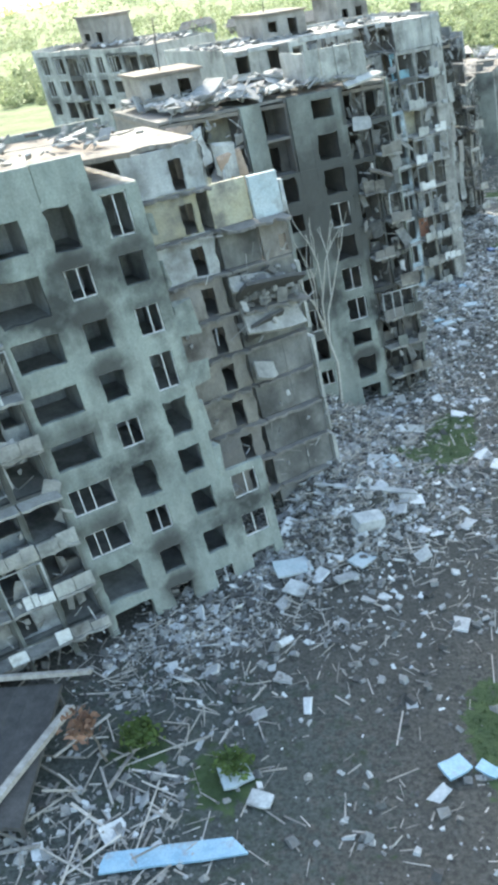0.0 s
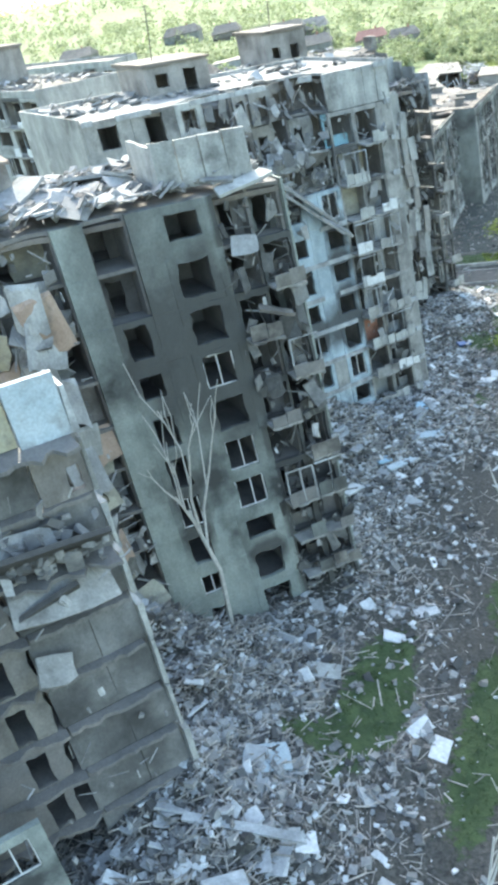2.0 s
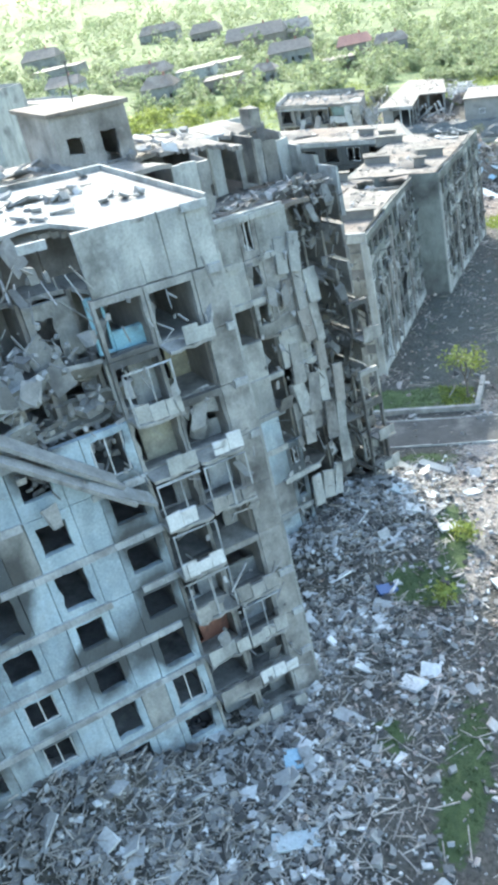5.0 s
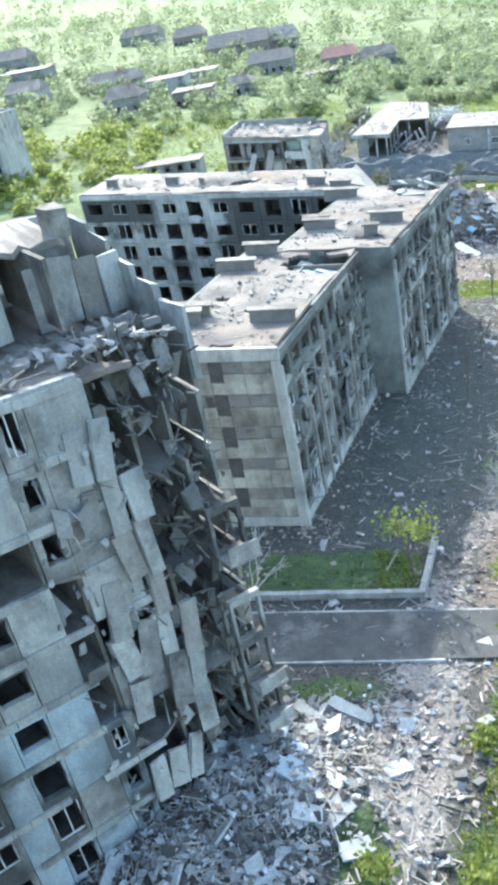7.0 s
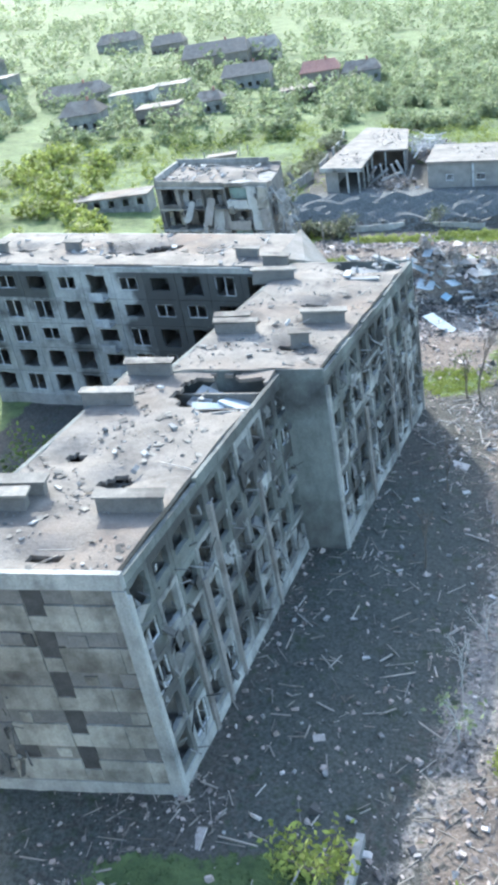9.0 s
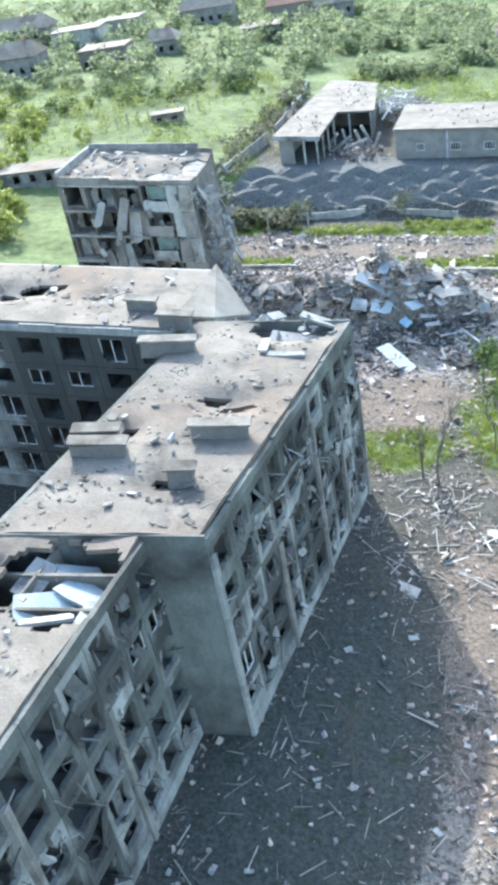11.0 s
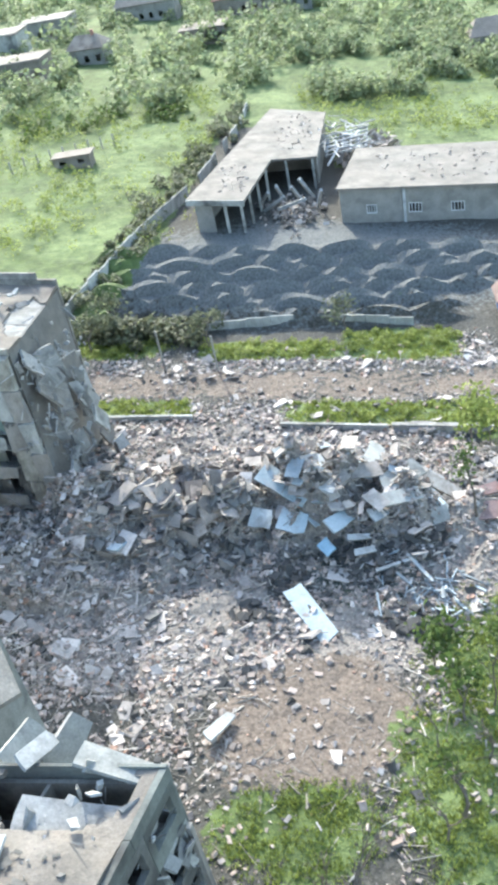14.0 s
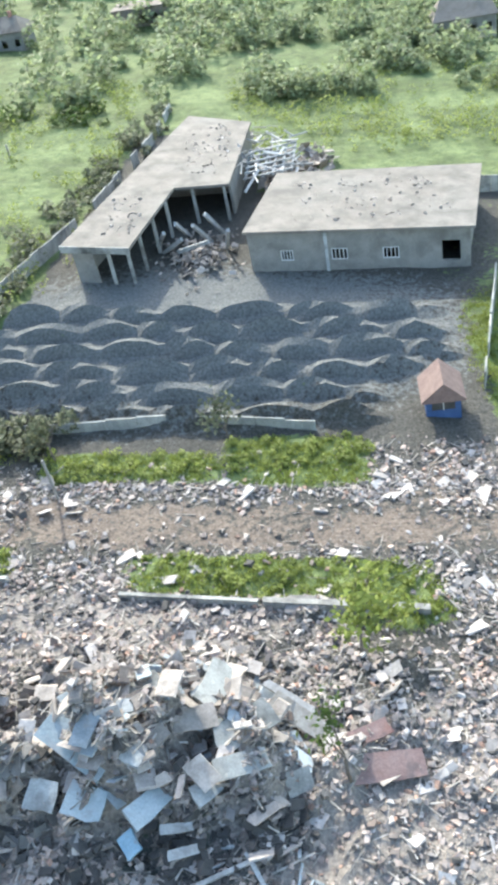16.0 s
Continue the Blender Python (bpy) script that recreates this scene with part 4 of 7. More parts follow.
# attic storey of the grey block, set back from its front and broken open at the end
att = thing("attic_storey", B4(-4, 6, 27), "broken attic storey of grey panels set back on the wrecked roof", "attic storey")
for k in range(9):
    a = -16 + 2.0 * k
    back = lambda s, d, h: B4(s, d + 1.3 + (2.6 if s > -1 else 0), h)  # noqa: E731
    if k not in (5, 8):
        put(att, "attic_panel", ring(a + 0.02, a + 1.98, 27.0, 30.9 - 0.5 * rng.random(), (a + 0.75, a + 1.3, 28.0, 28.9), 0.25, rng, 0.08, 0.05), rng.choice(["panel_grey", "panel_worn", "concrete"]), back)
for k in range(6):
    a = 2.0 + 1.25 * k
    if k != 1:
        put(att, "attic_panel", Shape().box((a + 0.03, 5.9, 26.6), (a + 1.2, 6.12, 30.9 - 0.25 * k - 0.7 * rng.random()), 0.1, rng), rng.choice(["panel_grey", "inner_wall", "concrete"]), B4)
for k in range(5):
    d = 1.0 + 1.9 * k
    put(att, "end_panel", Shape().box((9.35, d + 0.03, 24.0 if k < 2 else 26.4), (9.6, d + 1.86, 28.2 + 0.65 * k - 0.5 * rng.random()), 0.1, rng), ("plaster_pale", "panel_grey", "panel_grey", "concrete", "concrete")[k], B4)
for k in range(9):
    for d in (1.2, 4.6):
        put(att, "end_panel", Shape().box((9.3, d + 0.05, 0.1 + 2.95 * k), (9.5, d + (3.2 if d < 4 else 6.0), 2.75 + 2.95 * k), 0.08, rng), rng.choice(["inner_wall", "concrete", "panel_worn"]), B4)
put(att, "rear_wall", Shape().box((-16, 10.5, 27.0), (9.3, 10.75, 30.8)), "panel_grey", B4)
for k in range(6):
    a = -15 + 4 * k
    put(att, "inner_wall", Shape().box((a, 1.6 if a < -1 else 4.4, 27.0), (a + 0.15, 10.4, 30.6 - 0.4 * rng.random()), 0.05, rng), "inner_wall", B4)
put(att, "roof", roof_sheet(-16, 1.8, 1.2, 10.8, 31.0, B4, [(*B4(-1.5, 2.5, 0)[:2], 3.4, 2.6), (*B4(-10, 3, 0)[:2], 1.6, 1.2)], rng, 0.5), "roof_pale", None)
put(att, "roof_slab", slab(2.2, 7.2, 6.4, 10.6, 30.6, 30.9, rng, 0.6, 0.5, 9), "roof_pale", B4)
put(att, "chimney", Shape().box((6.6, 6.3, 30.6), (7.6, 7.4, 32.0), 0.06, rng), "inner_wall", B4, "weathered brick chimney stub")
wall_wreck(B1, 1.2, 11.5, 1, 25, 24, 41, -2.4, 3.8)
wall_wreck(B1, -24, -10.3, 0, 22, 70, 42)
wall_wreck(B2, 1.2, 5.9, 0.5, 29, 120, 43, 0.7, 1.2, "rubble_sooty")
wall_wreck(B2, 1.2, 5.9, 0.5, 29, 22, 49, 0.7)
wall_wreck(B2, -15, -8.2, 2, 29.5, 110, 44, 0.4)
wall_wreck(B3, -14, 0, 19, 31, 130, 45, 1.2, 3)
wall_wreck(B3, 0, 6, 1, 29, 60, 46, 1.3)
wall_wreck(B4, 3.2, 10, 1, 27, 34, 47, 0.3, 3)
wall_wreck(B4, 3.2, 9.3, 1, 27, 170, 58, 0.3, 4, "rubble_sooty")
wall_wreck(B4, -1.2, 3.6, 2, 24, 70, 48, 0.5, 0.6)


def lift_house(fn, s0, s1, d0, d1, h, tall, mat="panel_worn"):
    b = thing("lift_house", fn((s0 + s1) / 2, (d0 + d1) / 2, h), "small grey lift house on the wrecked roof", "rooftop house", "lift houses")
    w = s1 - s0
    r = random.Random(int(s0 * 7))
    shift = lambda a, d, z: fn(a, d + d0, z)  # noqa: E731
    put(b, "wall", ring(s0, s0 + w / 2 - 0.01, h, h + tall, (s0 + w * 0.15, s0 + w * 0.35, h + 0.9, h + 1.9), 0.25, r), mat, shift)
    put(b, "wall", ring(s0 + w / 2, s1, h, h + tall, (s0 + w * 0.6, s0 + w * 0.8, h + 0.1, h + 2.0), 0.25, r), mat, shift)
    put(b, "wall", Shape().box((s0, d1 - 0.25, h), (s1, d1, h + tall)), mat, fn)
    put(b, "wall", Shape().box((s0, d0 + 0.26, h), (s0 + 0.25, d1 - 0.26, h + tall)), mat, fn)
    put(b, "wall", Shape().box((s1 - 0.25, d0 + 0.26, h), (s1, d1 - 0.26, h + tall)), mat, fn)
    put(b, "roof", Shape().box((s0 - 0.25, d0 - 0.25, h + tall), (s1 + 0.25, d1 + 0.25, h + tall + 0.25), 0.05, r), "roof", fn)
    return b


lift_house(B4, -9.5, -4, 5, 9.5, 31.0, 3.4)
lift_house(B3, -13, -7, 6, 11, 31.8, 2.6)
lift_house(B2, -13.5, -8, 6.5, 11, 29.8, 2.5)
lift_house(B1, -20, -15, 4, 8, 31, 2.6)
# parapet box above the burnt balconies
pb = thing("roof_parapet", B2(2, 1, 30.1), "row of upright parapet panels above the burnt balconies", "parapet")
for k in range(4):
    put(pb, "parapet_panel", Shape().box((-1.2 + 1.45 * k, 0.7, 30.1), (0.2 + 1.45 * k, 0.95, 32.8), 0.04, rng), "panel_grey", B2)
for k in range(2):
    put(pb, "parapet_panel", Shape().box((-1.2, 1.0 + 2.0 * k, 30.1), (-0.95, 2.9 + 2.0 * k, 32.6), 0.04, rng), "panel_grey", B2)
pb = thing("roof_parapet", B3(3.5, 3, 31), "row of upright parapet panels above the balconies", "parapet")
for k in range(5):
    put(pb, "parapet_panel", Shape().box((0.2 + 1.4 * k, 0.05, 28.9), (1.56 + 1.4 * k, 0.3, 32.0), 0.04, rng), "panel_grey", B3)

# antennas on the roofs
def antenna(at, tall, lean):
    s = Shape().box((-0.04, -0.04, 0), (0.04, 0.04, tall))
    for k, w in ((0.72, 0.5), (0.85, 0.4), (0.97, 0.3)):
        s.box((-w, -0.02, tall * k), (w, 0.02, tall * k + 0.04))
    m = pose(*at, lean, lean * 0.6, 20)
    o = part("antenna", s, "dark")
    o.matrix_world = m
    tagged(o, "thin dark roof antenna leaning a little", "antenna", "roof antennas")


antenna(B3(-11, 8, 34.5), 4.4, 9)
antenna(B4(-6, 8, 34.6), 2.6, 7)
antenna(B2(-11, 8, 32.2), 4.5, 8)

# large broken slabs leaning in the gaps
for k, (a, d, h, sx, sy, tx, ty, tz) in enumerate([(9.0, 3.0, 17.3, 5.0, 2.0, 80, 14, 33), (8.0, 3.2, 20.2, 3.4, 1.2, 80, 12, 33), (7.4, 3.0, 13.6, 1.8, 1.4, 70, 24, 33)]):
    big_slab(B1(a, d, h), (sx, sy, 0.25), (tx * 0.6, ty, tz), "concrete", seed=k, label="broken floor slab hanging in the fallen bay")
for k, (a, d, h, sx, sy, tx, ty, tz) in enumerate([(-5.4, -0.5, 23.4, 11.5, 0.9, 20, 45, 35), (-4.4, -0.9, 21.6, 9.0, 0.8, 15, 44, 35), (-1.6, -0.8, 19.4, 4, 0.8, 30, 40, 38), (-11.5, 0.5, 24, 3, 2.4, 80, 12, 35), (-5, 1, 25.5, 2.4, 1.8, 70, 10, 20)]):
    big_slab(B3(a, d, h), (sx, sy, 0.22), (tx, ty, tz), "plaster_pale" if k > 1 else "concrete_island", seed=10 + k, label="broken roof slab sliding down the torn facade")
# wall panels of the grey block that have slipped and hang askew at its broken end
hung = thing("hanging_panels", B4(2.5, 0, 10), "grey wall panels slipped askew along the torn end of the block", "wall panels")
hr = random.Random(77)
for k in range(1, 9):
    for q in range(4):
        a, h = 0.9 + 1.15 * q + 0.15 * k, 1.2 + 2.75 * k
        if hr.random() < 0.22 or (q == 3 and k > 6):
            continue
        t, out = radians(hr.gauss(7, 6)), hr.uniform(0.05, 0.5)
        w, tall = hr.uniform(0.4, 0.56), hr.uniform(1.0, 1.6)
        sh = Shape().box((-w, -0.1, -tall), (w, 0.1, tall), 0.07, hr)
        sh.v = [(a + x * math.cos(t) + z * math.sin(t), -out + y + 0.12 * z * hr.uniform(0.6, 1), h - x * math.sin(t) + z * math.cos(t)) for x, y, z in sh.v]
        put(hung, "wall_panel", sh, hr.choice(["panel_grey", "concrete", "panel_worn", "panel_grey"]), B4)
for k, (a, d, h, sx, sy, tx, ty, tz) in enumerate([(6.5, 2, 8, 4.0, 2.4, 25, 10, 40), (6.5, 3, 14, 4.2, 2.6, 14, 8, 40), (6.4, 3, 20, 4.2, 2.6, 16, -6, 40)]):
    big_slab(B4(a, d, h), (sx, sy, 0.22), (tx, ty, tz), "burnt", seed=23 + k, label="floor slab sagging at the torn end of the block")
for k, (a, d, h, sx, sy, tx, ty, tz) in enumerate([(3.5, -0.7, 22.2, 2.6, 0.6, 20, 28, 30), (2.5, -0.5, 26.5, 1.6, 1.2, 60, 10, 10), (-6, 4, 30.2, 5, 3, 12, 8, 10), (-9, 5, 30.4, 6, 2, 8, -14, 60), (-3, 7, 30.4, 5, 3, -14, 10, 30), (3.4, -0.2, 30.0, 3.6, 1.1, 14, -4, 27)]):
    big_slab(B2(a, d, h), (sx, sy, 0.2), (tx, ty, tz), "panel_worn" if k == 0 else "panel_grey" if k == 5 else "concrete_island", seed=40 + k, label="pale broken slab caught on the burnt front")

# floors of the blue block slumped in its torn upper front
for k in range(16):
    a, h = -12.6 + 0.82 * k, 21.4 + rng.uniform(0, 5.5)
    big_slab(B3(a, rng.uniform(0.6, 2.6), h), (rng.uniform(1.8, 4.2), rng.uniform(1.2, 2.4), 0.22), (rng.uniform(-65, -25), rng.uniform(-22, 30), 35 + rng.uniform(-20, 20)), rng.choice(["concrete_island", "panel_worn", "inner_wall", "plaster_pale", "concrete"]), seed=330 + k, label="floor slab slumped in the torn upper storeys")
c = [B3(rng.uniform(-13, 0), rng.uniform(0.1, 3.0), 19.6 + rng.uniform(0, 3) + 2.5 * (j % 3)) for j in range(520)]
scatter("slumped_rubble", c, sized(520, "chunk", 351, 0.1, 0.8, 2.8), "concrete_island", 351, 0.5, label="broken concrete heaped in the torn upper storeys")

# the collapsed end between the green and the blackened block
for k in range(22):
    h = 1.5 + 1.15 * k
    big_slab(B2(rng.uniform(-13.5, -8.6), rng.uniform(-1.8, 1.2) + 0.05 * h, h), (rng.uniform(1.2, 3.8), rng.uniform(1.2, 2.6), 0.2), (rng.uniform(35, 95), rng.uniform(-35, 35), 27 + rng.uniform(-25, 25)), rng.choice(["plaster_pale", "wallpaper", "concrete_island", "panel_grey"]), seed=130 + k, label="torn room wall slumped in the collapsed end")
bared = thing("bared_rooms", B2(-11, 0, 15), "ragged cream, white and peach room walls bared at the collapsed end", "room walls")
br = random.Random(83)
for k in range(30):
    a, h = br.uniform(-13.6, -8.9), 8.5 + 0.66 * k + br.uniform(-0.4, 0.4)
    w, tall, out = br.uniform(0.5, 1.3), br.uniform(0.8, 1.7), br.uniform(-0.9, 0.3)
    t, lean = radians(br.gauss(0, 9)), br.uniform(-0.2, 0.2)
    sh = ring(-w, w, -tall, tall, (-0.3 * w, 0.4 * w, -tall * 0.5, tall * 0.35), 0.16, br, 0.1, 0.16) if k % 4 == 0 else slab(-w, w, 0, 0.16, -tall, tall, br, 0.05, 0.5, 6)
    sh.v = [(a + x * math.cos(t) + z * math.sin(t), out + y + lean * z + 0.35 * x * (k % 3 - 1), h - x * math.sin(t) + z * math.cos(t)) for x, y, z in sh.v]
    put(bared, "room_wall", sh, br.choice(["plaster_pale", "plaster_pale", "wallpaper", "room_peach", "panel_grey", "slab_sky" if k > 22 else "panel_worn"]), B2)
wall_wreck(B2, -14.5, -8.2, 1, 29, 90, 57, 1.2, 3.5)

# ---------------------------------------------------------------- five-storey blocks
G5 = plan_fn((24.4, 150.5), (0.3115, 0.9502), (-0.9976, 0.068))
G5b = plan_fn((35.3, 174.1), (0.359, 0.933), (-0.9976, 0.068))
W5 = plan_fn((-1.2, 204.2), (0.981, -0.194), (0.25, 0.968))
R5 = plan_fn((15.4, 236.7), (0.985, -0.17), (0.17, 0.985))


def scorched(i, k, r):
    return "panel_grey" if r.random() < 0.55 else "render_soot"


def charred(s, h):
    return 0.3 + 0.75 * noise.noise(Vector((s * 0.3, h * 0.3, 6)))


G5_HOLES = [(20.2, 152.6, 1.1, 0.4), (22.7, 159.8, 1.0, 0.7), (28.2, 171.2, 3.3, 3.3), (19.6, 163, 0.8, 0.5)]
section(G5, [(2.53 * k, 2.53 * (k + 1), "window", 1.75) for k in range(10)], 5, 2.85, 0.9, 11.2, "render_soot", "five-storey burnt block with scorched front and flat roof", rng, attic=0.85, wreck=0.3, soot=scorched, burn=charred, roof_holes=G5_HOLES, slab_skip=(5,), rim=-0.02, frames=0.12, ends=("r",), proud="panel_grey")
G5B_HOLES = [(36.4, 187.2, 1.3, 0.5), (35.2, 188.2, 1.2, 0.35), (30, 184.8, 0.5, 0.4), (40.4, 197.6, 3.0, 1.5), (32.6, 179, 0.6, 0.5)]
section(G5b, [(2.6 * k, 2.6 * (k + 1), "window", 1.8) for k in range(10)], 5, 2.85, 0.9, 11.5, "render_soot", "five-storey burnt block with scorched front and holed roof", rng, attic=0.85, wreck=0.35, soot=scorched, burn=charred, roof_holes=G5B_HOLES, slab_skip=(5,), rim=-0.02, frames=0.1, proud="panel_grey")
# pale pilasters of the burnt front
for fn, spots in ((G5, (0.0, 5.06, 7.59, 10.12, 17.7)), (G5b, (0.0, 7.8, 15.6, 20.8, 25.8))):
    pil = thing("pilasters", fn(spots[1], 0, 0), "pale vertical pilaster strips on the scorched front", "pilaster")
    for s in spots:
        put(pil, "pilaster", Shape().box((s - 0.16, -0.22, -1.5), (s + 0.22, -0.003, 14.6 if s < 0.1 else rng.uniform(7.5, 14)), 0.05, rng), "panel_worn" if s > 0.1 else "panel_grey", fn)
wall_wreck(G5, 0.5, 25, 1, 14.5, 45, 51, 0.2, 0.3)
wall_wreck(G5, 0.5, 25, 1, 14.5, 120, 55, 0.2, 0.4, "rubble_sooty")
wall_wreck(G5b, 0.5, 25.7, 1, 14.5, 50, 52, 0.2, 0.3)
wall_wreck(G5b, 0.5, 25.7, 1, 14.5, 140, 56, 0.2, 0.4, "rubble_sooty")
# gable of slab panels
M["gable_panel"] = material("gable_panel", (0.3, 0.29, 0.25), (0.4, 0.385, 0.335), 0.6, c3=(0.2, 0.185, 0.155), stain=0.5, stain_scale=0.35, stain_col=(0.1, 0.09, 0.075), vary=0.12, streak=0.4)
gab = thing("gable_wall", G5(-0.2, 5, 0), "gable of stained concrete panels with a dark gap between them", "wall")
gfn = plan_fn((24.4, 150.5), (-0.9976, 0.068), (0.3115, 0.9502))
gr = random.Random(91)
for k in range(5):
    lo, hi = 0.9 + 2.85 * k, 0.9 + 2.85 * (k + 1)
    for a, e in ((0.02, 4.3), (5.35, 11.1)):
        cuts = sorted([a, e] + [rng.uniform(a + 1, e - 1)])
        for p, q in zip(cuts, cuts[1:]):
            put(gab, "wall_panel", Shape().box((p + 0.015, -0.12, lo + 0.03), (q - 0.015, 0.12, lo + 1.75), 0.02, rng), "gable_panel" if p < 8 or k > 2 else "burnt", gfn)
            put(gab, "wall_panel", Shape().box((p + 0.015, -0.03, lo + 1.8), (q - 0.015, 0.03, hi - 0.03), 0.02, rng), gr.choice(["burnt", "inner_wall", "burnt"]), gfn)
            x = p + gr.uniform(0.1, 0.8)
            while x < q - 0.8:
                w = gr.uniform(0.5, 1.5)
                if gr.random() < 0.5:
                    put(gab, "wall_panel", Shape().box((x, -0.1, lo + gr.uniform(1.8, 1.95)), (min(x + w, q - 0.05), -0.034, hi - gr.uniform(0.03, 0.3)), 0.04, gr), gr.choice(["gable_panel", "burnt", "dark"]), gfn)
                x += w + 0.05
    put(gab, "gap_panel", Shape().box((4.32, -0.09, lo + 0.02), (5.33, 0.03, lo + 0.98), 0.02, rng), "gable_panel", gfn)
    # Dark-coloured panel stands in for the shade of an open slot
    put(gab, "gap_panel", Shape().box((4.32, -0.02, lo + 1.0), (5.33, 0.03, hi - 0.02)), "dark", gfn)
put(gab, "cornice", Shape().box((-0.1, -0.2, 15.15), (11.2, 0.15, 16.15), 0.03, rng), "panel_grey", gfn)
put(gab, "plinth", Shape().box((-0.05, -0.15, -3), (11.2, 0.2, 0.88)), "panel_grey", gfn)
put(gab, "corner_strip", Shape().box((-0.2, -0.26, -1), (0.5, -0.13, 15.1)), "panel_grey", gfn)

wall_wreck(gfn, 8.2, 11, 1, 8, 26, 97, 0.25, 0.1, "rubble_sooty")
section(
    W5, [(3.33 * k, 3.33 * (k + 1), "window", 1.9) for k in range(10)], 5, 2.85, 1.2, 11.5, "panel_grey", "five-storey block with pale front, scorched at one end, holed roof", rng, attic=0.7, wreck=0.2,
    soot=lambda i, k, r: "render_soot" if i > 5 or (k == 4 and i < 3) else "panel_grey", roof_holes=[(17, 206, 1.2, 0.7), (14.5, 207, 0.8, 0.4), (20, 207, 2.0, 1.0), (5, 209, 1.2, 0.5), (25, 205, 1.2, 0.4)], slab_skip=(5,), rim=-0.02, burn=lambda s, h: 0.95 if s > 18.6 else (0.9 if h > 12.6 and s < 9.6 else 0.0), frames=0.4,
)
for k in (1, 2, 3, 4):
    bq = thing("balcony", W5(15, -0.6, 1.2 + 2.85 * k), "small pale balcony with white glazing bars", "balcony", "balconies of the pale block")
    put(bq, "slab", slab(14.3, 15.9, -1.2, -0.003, 1.2 + 2.85 * k, 1.35 + 2.85 * k, rng, 0.05, 0, 4), "concrete", W5)
    put(bq, "front", Shape().box((14.35, -1.2, 1.36 + 2.85 * k), (15.85, -1.12, 2.2 + 2.85 * k), 0.03, rng), "plaster_pale", W5)
section(
    R5, [(0.0, 3.0, "window", 2), (3.0, 6.0, "open", 2), (6.0, 9.2, "open", 2), (9.2, 12.4, "open", 2), (12.4, 15.2, "open", 2)], 5, 2.95, 1.0, 11.5, "inner_wall", "five-storey ruin with its front torn off and slabs hanging", rng, attic=0.9, wreck=0.5, roof="roof",
    roof_holes=[(19.5, 238.5, 1.6, 1.0), (27, 237.5, 1.8, 1.4), (30.5, 240, 1.6, 3)], soot=lambda i, k, r: r.choice(["inner_wall", "concrete", "panel_worn"]), gone=[(0, 2), (0, 3)], frames=0.1, ends=("l",), inner="burnt", floor="concrete", fire=0.8, backs=0.9,
)
# storey fronts of the ruin, pale and teal bands, and the leaning end strips
rf = thing("ruin_front", R5(11, 0, 8), "pale and teal front panels and leaning strips of the torn front", "facade")
for k in range(5):
    lo = 1.0 + 2.95 * k
    put(rf, "pale_panel", Shape().box((9.5 + rng.uniform(-0.3, 0.3), -0.25, lo + 0.1), (12.3, -0.02, lo + 1.15), 0.12, rng), ("panel_worn", "panel_worn", "panel_grey", "panel_worn", "panel_grey")[k], R5)
    if k in (4, 2):
        put(rf, "teal_panel", Shape().box((10.0, 0.3, lo + 1.2), (12.3, 0.45, lo + 2.7), 0.08, rng), "panel_teal", R5, "teal painted loggia wall")
    for q in range(2):
        a = 12.5 + 1.35 * q + 0.16 * (4 - k)
        put(rf, "strip_panel", Shape().box((a, -0.35 - 0.15 * q, lo + 0.05), (a + 1.2, -0.1, lo + 2.9), 0.16, rng), rng.choice(["panel_worn", "panel_grey", "gable_panel"]), R5)
    put(rf, "edge_beam", Shape().box((0, -0.1, lo + 2.7), (9.4, 0.3, lo + 2.95), 0.12, rng), "concrete", R5)
put(rf, "parapet", Shape().box((0, 11.3, 15.7), (13.5, 11.6, 17.2), 0.05, rng), "concrete", R5)
put(rf, "parapet", Shape().box((-0.1, 0.1, 15.7), (0.2, 11.2, 17.0), 0.05, rng), "concrete", R5)
for k in range(15):
    big_slab(R5(rng.uniform(1, 9.4), rng.uniform(-0.7, 0.5), rng.uniform(1.5, 13.5)), (rng.uniform(0.9, 1.5), rng.uniform(2.2, 3.8), 0.2), (rng.uniform(70, 95), rng.uniform(-35, 35), rng.uniform(-20, 5)), rng.choice(["panel_worn", "inner_wall", "panel_grey", "concrete_island"]), seed=60 + k, label="torn wall slab hanging from the ruined front")
for k in range(10):
    big_slab(R5(15.2 + rng.uniform(0, 1.2) + 0.1 * (14 - 1.4 * k), rng.uniform(0, 9), 1 + 1.45 * k), (rng.uniform(1.2, 2.2), rng.uniform(2.0, 3.4), 0.22), (rng.uniform(60, 95), rng.uniform(-30, 30), rng.uniform(40, 110)), rng.choice(["panel_grey", "panel_worn", "concrete_island"]), seed=160 + k, label="torn wall slab slumped at the ruin's broken end")
wall_wreck(R5, 0, 15, 0, 15, 60, 53, 0.8, 2.5)
wall_wreck(R5, 0, 15, 0, 15, 90, 59, 0.8, 2.5, "rubble_sooty")
wall_wreck(R5, 14.5, 18, 0, 15, 150, 54, 0.8, 8)


# roof furniture of the five-storey blocks
def vent_box(x, y, w, turn, h=16.0):
    z = base(x, y) + h
    b = thing("roof_vent", (x, y, z), "low brick ventilation box with a flat slab lid", "roof vent", "roof vents")
    b.rotation_euler = (0, math.atan(-SLOPE_X), radians(turn))
    r = random.Random(int(x * 10))
    part("body", Shape().box((-w / 2, -0.35, -0.3), (w / 2, 0.35, 0.95), 0.04, r), "burnt", b)
    part("lid", Shape().box((-w / 2 - 0.2, -0.5, 0.95), (w / 2 + 0.2, 0.5, 1.08), 0.04, r), "inner_wall", b)


